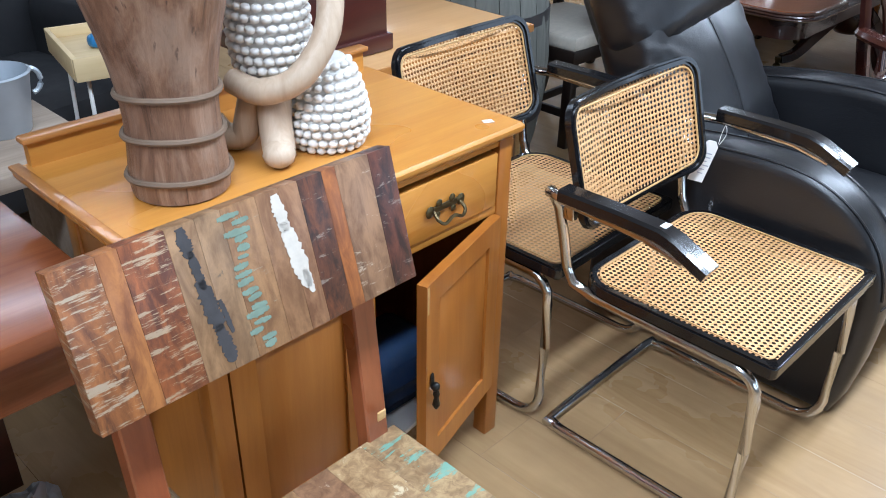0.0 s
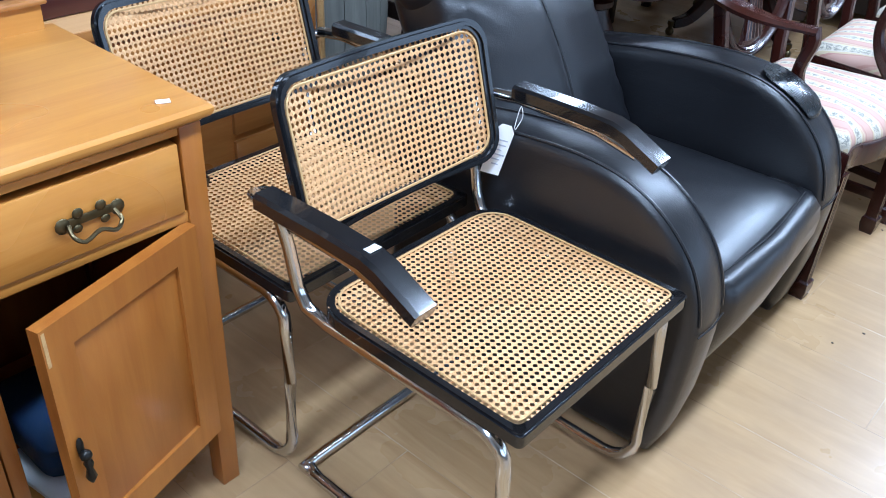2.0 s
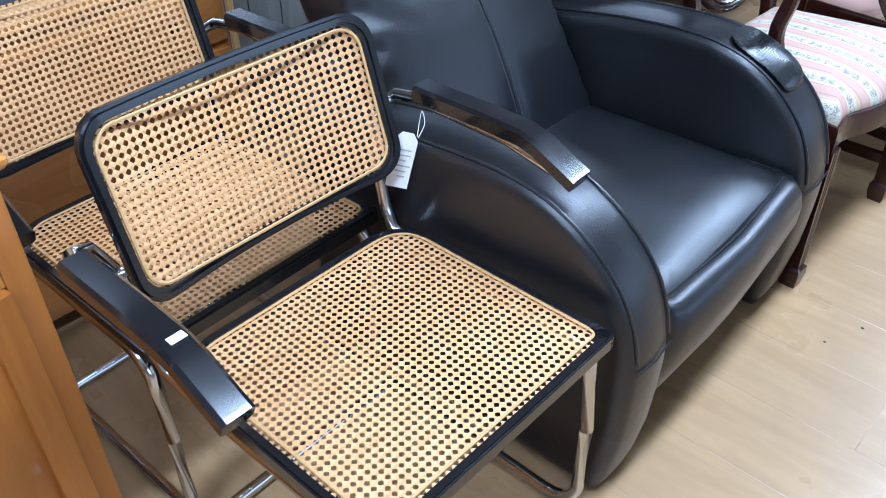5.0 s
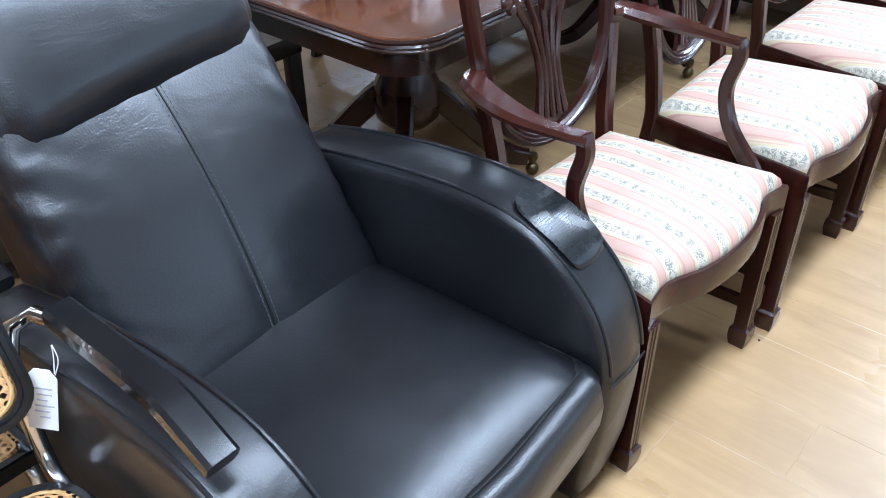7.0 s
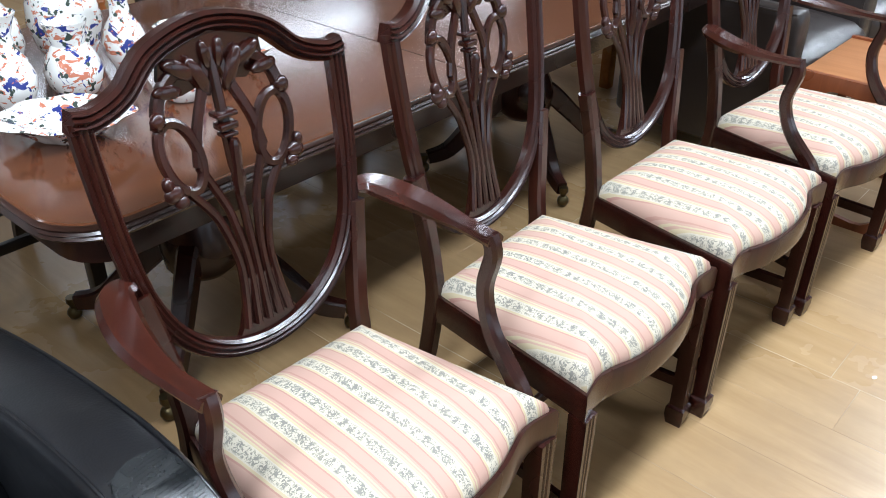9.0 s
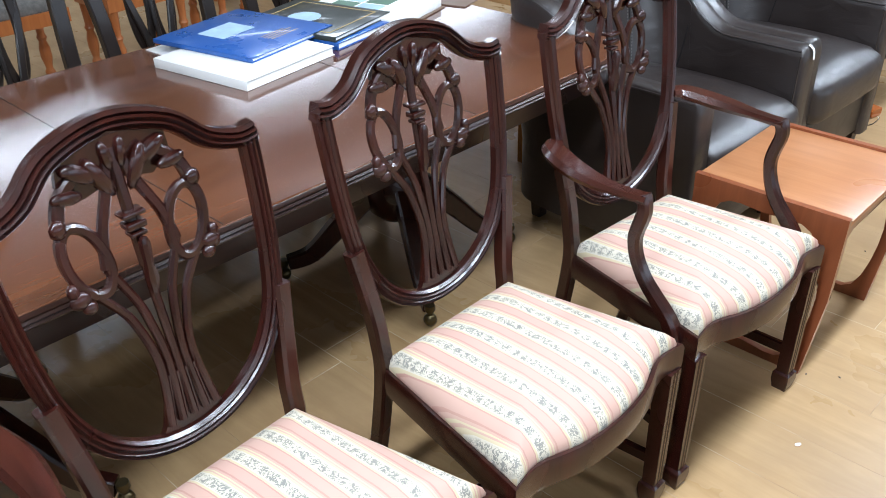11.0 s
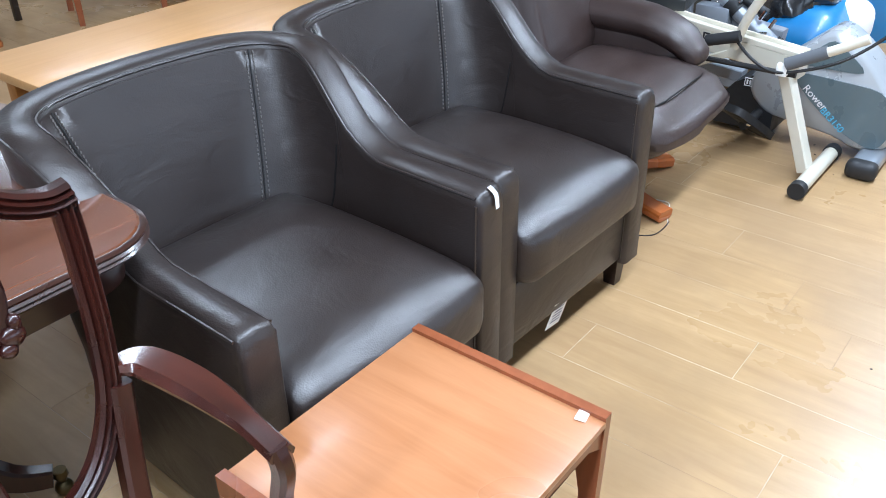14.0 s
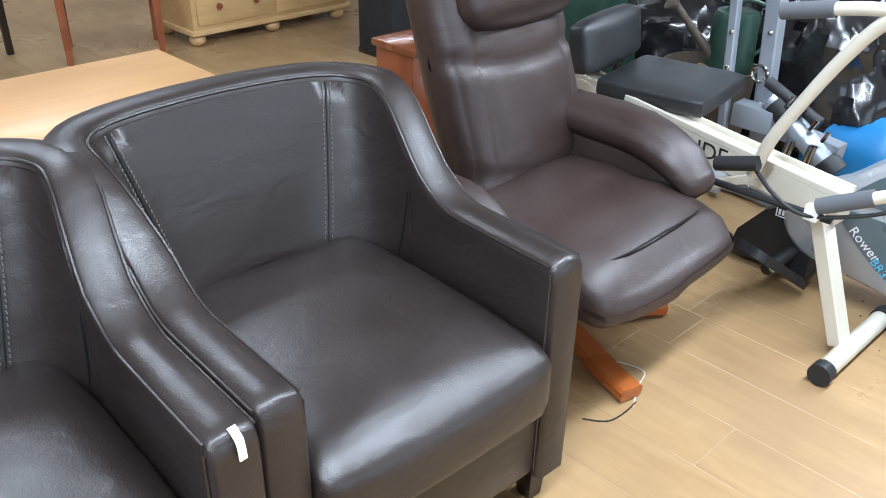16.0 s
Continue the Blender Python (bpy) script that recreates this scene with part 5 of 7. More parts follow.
def patch_chair():
    ch = thing("patchwork_chair", pose(0.537, 1.072, 0), "chair of reclaimed wood strips with flaking paint", "chair")
    lean = pose(0, -0.014, 0.768, -16, 0, 0)
    x = -0.265
    for w, mt in STRIPS[:12]:
        w *= 0.933
        part("plank", put_bm(span(x, x + w - 0.0002, -0.016, 0.014, 0, 0.212, 0.0006), lean), mt, ch)
        x += w
    x = -0.250
    for k, w in enumerate((0.07, 0.062, 0.075, 0.06, 0.07, 0.075, 0.078)):
        part("seat_plank", span(x, x + w - 0.0002, -0.42, 0.01, 0.420, 0.450, 0.0006), STRIPS[(8, 0, 9, 3, 10, 12, 13)[k]][1], ch)
        x += w
    rnd = random.Random(21)
    flakes = bmesh.new()
    for x0, z0, x1, z1, w in ((0.072, 0.205, 0.078, 0.150, 0.020), (0.076, 0.165, 0.092, 0.062, 0.026), (0.090, 0.09, 0.097, 0.052, 0.012)):
        paint_flake(rnd, x0 - 0.028, z0, x1 - 0.028, z1, w, 0.42, flakes)
    part("white_paint", put_bm(flakes, lean), M["paint_white"], ch, "flaking white paint streak")
    flakes = bmesh.new()
    for x0, z0, x1, z1, w in ((-0.063, 0.208, -0.058, 0.165, 0.018), (-0.058, 0.175, -0.052, 0.120, 0.013), (-0.056, 0.135, -0.046, 0.060, 0.024), (-0.048, 0.07, -0.040, 0.012, 0.020), (-0.036, 0.10, -0.030, 0.05, 0.008)):
        paint_flake(rnd, x0 - 0.036, z0, x1 - 0.036, z1, w, 0.55, flakes)
    part("black_paint", put_bm(flakes, lean), M["paint_black"], ch, "worn black paint streak")
    for k in range(17):
        flakes = bmesh.new()
        z0 = 0.198 - 0.0118 * k + 0.004 * rnd.random()
        x0 = -0.046 + 0.020 * rnd.random()
        paint_flake(rnd, x0, z0, x0 + 0.016 + 0.026 * rnd.random(), z0 + 0.004 * (rnd.random() - 0.5), 0.005 + 0.006 * rnd.random(), 0.6, flakes)
        part("paint_mark", put_bm(flakes, lean), M["paint_teal"], ch, "worn teal paint mark")
    for sx in (-1, 1):
        pts = [(sx * 0.20, 0.045, 0.0), (sx * 0.20, 0.022, 0.30), (sx * 0.20, 0.020, 0.44), (sx * 0.20, 0.055, 0.76), (sx * 0.20, 0.075, 0.90)]
        part("back_post", sweep(pts, rect(0.046, 0.034, 0.003), None, False, (0, -1, 0)), M["red_wood_v"], ch, "", 30)
        part("front_leg", span(sx * 0.20 - 0.022, sx * 0.20 + 0.022, -0.40, -0.356, 0.0, 0.42, 0.003), M["red_wood_v"], ch)
        part("seat_rail", span(sx * 0.20 - 0.012, sx * 0.20 + 0.012, -0.36, 0.01, 0.36, 0.42, 0.002), M["red_wood_v"], ch)
    part("peg", box((0.20, -0.004, 0.505), (0.018, 0.004, 0.018), 0.001), M["cane_cord"], ch)
    return ch


patch_chair()

# ---- red table beside the desk ----
rt = thing("red_table", pose(-0.25, 1.335, 0), "reddish brown wooden table with a worn pale patch", "table")
part("tabletop", span(-0.70, 0.70, 0.0, 0.80, 0.715, 0.75, 0.004), M["red_wood"], rt)
part("apron", span(-0.64, 0.64, 0.05, 0.075, 0.60, 0.715, 0.002), M["red_wood"], rt)
for sx in (-0.60, 0.36):
    for y in (0.14, 0.72):
        part("leg", span(sx - 0.035, sx + 0.035, y - 0.035, y + 0.035, 0, 0.715, 0.004), M["red_wood_v"], rt)
# dark panel closing the back, added to shade the space under the table
part("back_panel", span(-0.64, 0.60, 0.50, 0.52, 0.06, 0.715, 0.002), M["box_red"], rt)
bg = thing("crumpled_bag", pose(0.32, 1.72, 0.0), "crumpled grey plastic bag on the floor", "bag")
rnd = random.Random(3)
part("bag", cushion((0, 0, 0.07), (0.16, 0.14, 0.14), 0.9, 7, (0, 0, 0), None, None, lambda p, q: q * (0.8 + 0.35 * noise.noise(q * 30))), M["zinc"], bg, "", 0)
cb = thing("cardboard_box", pose(0.06, 1.87, 0.0), "brown cardboard box under the red table", "box")
part("carton", span(-0.16, 0.16, -0.13, 0.13, 0, 0.42, 0.003), M["carton"], cb)
ws = thing("weathered_bench", pose(0.45, 2.12, 0), "weathered pale wooden bench behind the desk", "bench")
part("board", span(-0.50, 0.28, -0.20, 0.20, 0.70, 0.735, 0.004), M["weathered"], ws)
for x in (-0.44, 0.22):
    part("leg", span(x - 0.03, x + 0.03, -0.15, 0.15, 0, 0.70, 0.003), M["weathered"], ws)
bu = thing("bucket", pose(0.60, 2.16, 0.735), "small pale blue-grey metal bucket", "bucket")
part("body", lathe([(0.055, 0.0), (0.058, 0.004), (0.078, 0.13), (0.082, 0.135), (0.076, 0.138), (0.055, 0.01), (0.01, 0.008)], 20), M["zinc"], bu)
part("ear", sweep([(0.080 + 0.022 * math.sin(a), 0, 0.10 - 0.028 * math.cos(a)) for a in [k * math.pi / 8 for k in range(9)]], circle(0.006, 6)), M["zinc"], bu)
tr = thing("craft_tray", pose(1.10, 2.58, 0.0, 0, 0, -12), "pale wooden tray on a thin stand with tools", "tray")
part("tray_bottom", span(-0.17, 0.17, -0.17, 0.17, 0.72, 0.735, 0.002), M["cream_tray"], tr)
for x0, x1, y0, y1 in ((-0.17, 0.17, -0.172, -0.158), (-0.17, 0.17, 0.158, 0.172), (-0.172, -0.158, -0.158, 0.158), (0.158, 0.172, -0.158, 0.158)):
    part("tray_side", span(x0, x1, y0, y1, 0.70, 0.765, 0.002), M["cream_tray"], tr)
for x in (-0.13, 0.13):
    part("stand_leg", sweep([(x, -0.12, 0.72), (x * 1.15, -0.16, 0.0)], circle(0.006, 8)), M["paper"], tr)
    part("stand_leg", sweep([(x, 0.12, 0.72), (x * 1.15, 0.16, 0.0)], circle(0.006, 8)), M["paper"], tr)
bl = thing("blue_tool", pose(1.06, 2.60, 0.735), "small bright blue plastic tool in the tray", "tool")
part("grip", cushion((0, 0, 0.02), (0.09, 0.045, 0.04), 0.8, 4), M["sky_blue"], bl)
kn = thing("wooden_tool", pose(1.14, 2.50, 0.735, 0, 0, 30), "worn brown wooden tool in the tray", "tool")
part("grip", cushion((0, 0, 0.02), (0.10, 0.04, 0.04), 0.8, 4), M["vase_wood"], kn)
ba = thing("black_armchair", pose(0.92, 3.30, 0, 0, 0, 10), "black upholstered armchair in the shade behind", "armchair")
part("seat", cushion((0, -0.02, 0.30), (0.80, 0.70, 0.34), 0.4, 6), M["black_cloth"], ba)
part("back", cushion((0, 0.34, 0.60), (0.85, 0.24, 0.80), 0.6, 7), M["black_cloth"], ba)
for sx in (-1, 1):
    part("arm", cushion((sx * 0.46, -0.02, 0.36), (0.20, 0.80, 0.64), 0.6, 7), M["black_cloth"], ba)

# ---- second desk, box and barrel ----
d2 = thing("writing_desk", pose(1.755, 2.145, 0), "light brown wooden writing desk with drawers", "desk")
part("desktop", span(-0.38, 0.33, -0.285, 0.30, 0.735, 0.76, 0.005), M["tan"], d2)
part("desktop_edge", span(-0.385, 0.338, -0.292, -0.286, 0.733, 0.757, 0.003), M["pine_edge"], d2)
part("desktop_edge", span(0.331, 0.339, -0.285, 0.30, 0.733, 0.757, 0.003), M["pine_edge"], d2)
part("carcass", span(-0.36, 0.31, -0.26, 0.28, 0.05, 0.733, 0.003), M["pine_edge"], d2)
for k in range(4):
    dw = part("drawer", span(0.02, 0.30, -0.272, -0.258, 0.08 + 0.16 * k, 0.22 + 0.16 * k, 0.003), M["pine_edge"], d2)
    part("knob", blob((0.16, -0.278, 0.15 + 0.16 * k), (0.012, 0.012, 0.012), None, None, 8), M["brass"], dw)
for x in (-0.34, 0.29):
    for y in (-0.24, 0.26):
        part("foot", span(x - 0.02, x + 0.02, y - 0.02, y + 0.02, 0, 0.05, 0.002), M["pine_edge"], d2)
for x in (0.318,):
    part("corner_post", sweep([(x, -0.27, 0.03), (x, -0.27, 0.735)], circle(0.010, 8)), M["cane_cord"], d2)
rb = thing("red_box", pose(1.46, 2.125, 0.762), "large dark red wooden box on the desk", "box")
part("box_body", span(-0.20, 0.12, -0.16, 0.16, 0.02, 0.36, 0.004), M["box_red"], rb)
part("plinth", span(-0.21, 0.132, -0.172, 0.172, 0.0, 0.045, 0.004), M["box_red"], rb)
br = thing("oak_barrel", pose(2.48, 2.50, 0), "old grey oak barrel with iron hoops", "barrel")
for k in range(22):
    a0, a1 = 2 * math.pi * k / 22, 2 * math.pi * (k + 0.96) / 22
    rr = []
    for z in (0, 0.12, 0.28, 0.45, 0.62, 0.78, 0.90):
        r = 0.27 + 0.065 * (1 - ((z - 0.45) / 0.45) ** 2)
        rr.append([(rad * math.cos(a), rad * math.sin(a), z) for rad, a in ((r, a0), (r + 0.004, (a0 + a1) / 2), (r, a1), (r - 0.025, a1), (r - 0.025, a0))])
    part("stave", loft(rr), M["barrel"], br, "", 30)
for z in (0.06, 0.24, 0.62, 0.84):
    r = 0.274 + 0.065 * (1 - ((z - 0.45) / 0.45) ** 2)
    part("hoop", loft([[(q * math.cos(a), q * math.sin(a), z + dz) for a in [2 * math.pi * j / 28 for j in range(28)]] for q, dz in ((r - 0.02, -0.022), (r, -0.022), (r, 0.022), (r - 0.02, 0.022))]), M["hoop"], br)
part("lid", lathe([(0.0001, 0.86), (0.25, 0.86), (0.25, 0.88), (0.0001, 0.88)], 24), M["barrel"], br)

# ---- things on the dining table ----


def lathe_china(name, m, prof, label, extra=None):
    t = thing(name, m, label, name.replace("_", " "), "floral china on the dining table")
    part("body", lathe(prof, 24), M["china"], t)
    if extra:
        extra(t)
    return t


BULB = [(0.032, 0.0), (0.034, 0.006), (0.030, 0.012), (0.048, 0.05), (0.052, 0.08), (0.040, 0.115), (0.024, 0.14), (0.021, 0.17), (0.032, 0.20), (0.040, 0.215), (0.036, 0.215), (0.018, 0.17)]
ROUND = [(0.05, 0.0), (0.054, 0.006), (0.075, 0.05), (0.088, 0.10), (0.082, 0.15), (0.058, 0.19), (0.045, 0.205), (0.05, 0.225), (0.044, 0.225), (0.03, 0.20)]
JUG = [(0.040, 0.0), (0.045, 0.004), (0.060, 0.03), (0.064, 0.06), (0.050, 0.095), (0.036, 0.115), (0.040, 0.14), (0.048, 0.165), (0.044, 0.165), (0.032, 0.12)]


def jug_handle(t):
    part("handle", sweep(curve([(0.045, 0, 0.14), (0.085, 0, 0.135), (0.095, 0, 0.09), (0.062, 0, 0.05)], 6), circle(0.007, 8)), M["china"], t)


lathe_china("china_vase", pose(3.035, 1.885, 0.753), BULB, "small white bulb vase with floral pattern")
lathe_china("china_jar", pose(3.06, 2.06, 0.753), ROUND, "round white jar with blue and rust flowers")
lathe_china("china_jug", pose(3.18, 1.90, 0.753, 0, 0, 40), JUG, "white china jug with rust and blue flowers", jug_handle)
lathe_china("china_jar", pose(3.28, 2.11, 0.753), ROUND, "round white jar with scattered flowers")
lathe_china("china_vase", pose(3.33, 1.93, 0.753), BULB, "white narrow-necked vase with floral pattern")
lathe_china("china_jug", pose(3.33, 1.70, 0.753, 0, 0, 200), JUG, "white china jug with orange and green flowers", jug_handle)
lathe_china("china_bowl", pose(3.53, 1.80, 0.753), [(0.04, 0.0), (0.06, 0.01), (0.11, 0.05), (0.125, 0.06), (0.12, 0.062), (0.06, 0.02), (0.001, 0.015)], "shallow white china bowl")
dish = thing("china_dish", pose(3.045, 1.69, 0.753, 0, 0, -40), "scalloped white china dish with blue flowers", "dish", "floral china on the dining table")
rings = []
for r, z in ((0.05, 0.0), (0.055, 0.004), (0.075, 0.022), (0.105, 0.042), (0.118, 0.050), (0.112, 0.052), (0.075, 0.030), (0.01, 0.016)):
    rings.append([((r + 0.006 * (r / 0.11) * math.cos(8 * a)) * math.cos(a) * 1.15, (r + 0.006 * (r / 0.11) * math.cos(8 * a)) * math.sin(a) * 0.9, z) for a in [2 * math.pi * k / 48 for k in range(48)]])
part("bowl", loft(rings), M["china"], dish, "", 60)

M["book_blue"] = plain("blue_cover", (0.016, 0.095, 0.36), 0.3, 0, 0.3, 0.15, 10, 0.01)
M["book_dark"] = plain("dark_green_cover", (0.025, 0.03, 0.025), 0.35, 0, 0.3, 0.2, 10, 0.01)
M["gold"] = plain("gold_print", (0.45, 0.32, 0.12), 0.5, 0.3, 0, 0.1, 20, 0)
M["print_blue"] = plain("pale_blue_print", (0.35, 0.50, 0.65), 0.5, 0, 0, 0.4, 30, 0)
M["print_green"] = plain("green_print", (0.08, 0.16, 0.10), 0.5, 0, 0, 0.6, 40, 0)
M["folder"] = plain("brown_folder", (0.17, 0.115, 0.085), 0.6, 0, 0, 0.15, 10, 0.05)


def book(m, w, d, h, cover, label):
    b = thing("book", m, label, "book", "books and papers on the dining table")
    part("page_block", span(-w / 2 + 0.004, w / 2 - 0.004, -d / 2 + 0.004, d / 2 - 0.004, 0.003, h - 0.003, 0.001), M["paper"], b)
    c = part("cover", span(-w / 2, w / 2, -d / 2, d / 2, h - 0.003, h, 0.001), cover, b)
    part("back_cover", span(-w / 2, w / 2, -d / 2, d / 2, 0, 0.003, 0.001), cover, b)
    part("spine", span(-w / 2 - 0.001, -w / 2 + 0.003, -d / 2, d / 2, 0, h, 0.001), cover, b)
    return b, c


b0, c0 = book(pose(4.515, 2.108, 0.7525, 0, 0, 9), 0.36, 0.38, 0.028, M["paper"], "white hardback book lying under a blue one")
b1, c1 = book(pose(4.605, 2.235, 0.7815, 0, 0, 12), 0.37, 0.40, 0.014, M["book_blue"], "blue hardback book with a pale square picture")
part("picture", span(-0.09, 0.05, 0.0, 0.11, 0.0144, 0.0150, 0), M["print_blue"], c1)
for k in range(4):
    part("print_line", span(-0.02, 0.10 - 0.02 * (k % 2), -0.13 + 0.014 * k, -0.126 + 0.014 * k, 0.0144, 0.0149, 0), M["gold"], c1)
b2, c2 = book(pose(4.875, 2.165, 0.7525, 0, 0, 10), 0.30, 0.34, 0.022, M["book_blue"], "blue book lying under a dark one")
b3, c3 = book(pose(4.862, 2.205, 0.775, 0, 0, 14), 0.31, 0.38, 0.016, M["book_dark"], "dark green hardback book with an oval picture")
part("picture", lathe([(0.0001, 0.0164), (0.055, 0.0164), (0.055, 0.0169), (0.0001, 0.0169)], 24, (-0.02, 0.03, 0)), M["print_blue"], c3)
part("gold_frame", frame_plate([(-0.13, -0.15), (0.13, -0.15), (0.13, 0.15), (-0.13, 0.15)], [(-0.125, -0.145), (0.125, -0.145), (0.125, 0.145), (-0.125, 0.145)], 0.0006, Matrix(((1, 0, 0, 0), (0, 0, 1, 0), (0, 1, 0, 0.0166), (0, 0, 0, 1)))), M["gold"], c3)
bi = thing("ring_binder", pose(5.105, 2.20, 0.7525, 0, 0, 16), "open ring binder with colour picture sheets", "binder", "books and papers on the dining table")
part("cover", span(-0.16, 0.16, -0.20, 0.20, 0, 0.004, 0.001), M["folder"], bi)
part("paper_block", span(-0.14, 0.15, -0.19, 0.19, 0.004, 0.030, 0.002), M["paper"], bi)
for ix in range(2):
    for iy in range(2):
        part("photo", span(-0.10 + 0.105 * ix, -0.005 + 0.105 * ix, -0.06 + 0.10 * iy, 0.03 + 0.10 * iy, 0.0302, 0.0308, 0), M["print_blue"] if ix == iy else M["print_green"], bi)
for y in (-0.12, 0.0, 0.12):
    part("ring", sweep([(0.155 + 0.018 * math.cos(a), y, 0.02 + 0.022 * math.sin(a)) for a in [k * math.pi / 8 for k in range(9)]], circle(0.0018, 6)), M["chrome"], bi)
fo = thing("folder", pose(5.345, 2.20, 0.7525, 0, 0, 16), "open brown card folder on the table", "folder", "books and papers on the dining table")
part("sheet", span(-0.05, 0.14, -0.20, 0.20, 0, 0.004, 0.001), M["folder"], fo)
pp = thing("loose_papers", pose(4.58, 2.35, 0.7524, 0, 0, 5), "loose white papers beside the books", "paper", "books and papers on the dining table")
part("sheet", span(-0.20, 0.22, 0.0, 0.10, 0, 0.003, 0.0005), M["paper"], pp)

# ---- dark chairs beyond the table ----
M["dark_chair"] = wood("dark_chair_wood", (0.006, 0.004, 0.003), (0.018, 0.009, 0.0065), "z", 1, 0.38, 0.12)
M["cream_seat"] = plain("cream_seat_cloth", (0.55, 0.50, 0.42), 0.8, 0, 0, 0.2, 50, 0.1)


def dark_chair(m):
    ch = thing("dark_side_chair", m, "near-black wooden chair with a pierced back and cream seat", "chair", "dark chairs beyond the table")
    wd = M["dark_chair"]
    part("seat", cushion((0, 0.21, 0.455), (0.46, 0.42, 0.07), 0.6, 6, (0, 0, 0.01)), M["cream_seat"], ch)
    part("seat_frame", span(-0.235, 0.235, 0.0, 0.43, 0.37, 0.43, 0.006), wd, ch)
    for sx in (-1, 1):
        part("front_leg", span(sx * 0.21 - 0.022, sx * 0.21 + 0.022, 0.005, 0.049, 0, 0.37, 0.004), wd, ch)
        part("back_leg", sweep(curve([(sx * 0.20, 0.50, 0), (sx * 0.20, 0.44, 0.25), (sx * 0.20, 0.42, 0.45), (sx * 0.21, 0.46, 0.75), (sx * 0.235, 0.52, 1.0)], 4), rect(0.050, 0.034, 0.005), None, False, (0, -1, 0)), wd, ch)
        part("stretcher", span(sx * 0.205 - 0.01, sx * 0.205 + 0.01, 0.04, 0.44, 0.13, 0.165, 0.003), wd, ch)
    part("cross_stretcher", span(-0.20, 0.20, 0.23, 0.25, 0.13, 0.165, 0.003), wd, ch)
    part("crest_rail", sweep(curve([(-0.26, 0.525, 1.0), (-0.15, 0.53, 1.0), (0, 0.535, 1.025), (0.15, 0.53, 1.0), (0.26, 0.525, 1.0)], 5), rect(0.026, 0.06, 0.006)), wd, ch)
    sp = part("splat", plate([(-0.05, 0.44), (0.05, 0.44), (0.045, 0.56), (-0.045, 0.56)], 0.014, pose(0, 0.445, 0)), wd, ch)
    for u in (-1, 1):
        loop = [(u * (0.045 + 0.038 * math.cos(a)), 0.475 + 0.06 * (0.10 + 0.5 * (z0 := 0.5 + 0.5 * math.sin(a))), 0.62 + 0.36 * (0.5 + 0.5 * math.sin(a)) * 0.98) for a in [k * math.pi / 7 for k in range(14)]]
        part("loop", sweep(curve(loop, 2, True), rect(0.028, 0.014, 0.004), None, True, (0, 1, 0)), wd, sp)
        part("rib", sweep(curve([(u * 0.035, 0.448, 0.55), (u * 0.05, 0.465, 0.66), (u * 0.09, 0.50, 0.84), (u * 0.075, 0.525, 0.98)], 5), rect(0.026, 0.014, 0.004), None, False, (0, 1, 0)), wd, sp)
    part("rib", sweep([(0, 0.448, 0.55), (0, 0.53, 1.0)], rect(0.018, 0.014, 0.004), None, False, (0, 1, 0)), wd, sp)
    return ch


dc = dark_chair(pose(4.66, 2.36, 0, 0, 0, 3))
copy_thing(dc, pose(5.22, 2.38, 0, 0, 0, -4))
copy_thing(dc, pose(4.10, 2.35, 0, 0, 0, 2))
copy_thing(dc, pose(3.05, 2.20, 0, 0, 0, 0))

# ---- orange turned-leg chairs ----
M["orange_pine"] = wood("orange_wood", (0.30, 0.085, 0.022), (0.46, 0.165, 0.045), "z", 1, 0.35, 0.3)
M["tapestry"] = plain("dark_tapestry", (0.12, 0.11, 0.10), 0.85, 0, 0, 0.9, 45, 0.2)
TURN = [(0.024, 0.0), (0.028, 0.02), (0.018, 0.04), (0.022, 0.06), (0.030, 0.10), (0.030, 0.15), (0.020, 0.19), (0.028, 0.21), (0.020, 0.23), (0.024, 0.30), (0.028, 0.36)]
oc = thing("turned_stool", pose(4.74, 4.55, 0), "orange stained stool with turned legs and tapestry seat", "stool", "orange stools with turned legs")
for x in (-0.2, 0.2):
    for y in (-0.16, 0.16):
        part("leg", lathe(TURN, 12, (x, y, 0)), M["orange_pine"], oc)
part("rail", frame_plate([(-0.235, -0.195), (0.235, -0.195), (0.235, 0.195), (-0.235, 0.195)], [(-0.19, -0.15), (0.19, -0.15), (0.19, 0.15), (-0.19, 0.15)], 0.07, Matrix(((1, 0, 0, 0), (0, 0, 1, 0), (0, 1, 0, 0.39), (0, 0, 0, 1)))), M["orange_pine"], oc)
part("seat", cushion((0, 0, 0.45), (0.46, 0.38, 0.08), 0.7, 6, (0, 0, 0.02)), M["tapestry"], oc)
for x, y in ((5.40, 4.52), (6.05, 4.50), (6.62, 5.15)):
    copy_thing(oc, pose(x, y, 0))

# ---- tan table, chest of drawers, red chair ----
tt = thing("tan_table", pose(6.30, 2.32, 0), "plain light tan wooden table behind the armchairs", "table")
part("tabletop", span(-0.60, 0.47, -0.36, 0.35, 0.670, 0.700, 0.006), M["tan"], tt)
part("apron", span(-0.54, 0.43, -0.30, -0.28, 0.58, 0.670, 0.002), M["pine_edge"], tt)
part("apron", span(0.41, 0.43, -0.28, 0.28, 0.58, 0.670, 0.002), M["pine_edge"], tt)
for x in (-0.52, 0.40):
    for y in (-0.28, 0.26):
        part("leg", span(x - 0.025, x + 0.025, y - 0.025, y + 0.025, 0, 0.670, 0.003), M["pine_edge"], tt)
M["pale_pine"] = wood("pale_pine", (0.50, 0.31, 0.13), (0.66, 0.46, 0.22), "x", 0.9, 0.4, 0.2)
cd = thing("chest_of_drawers", pose(8.54, 4.79, 0), "pale pine chest of drawers on bun feet", "chest of drawers")
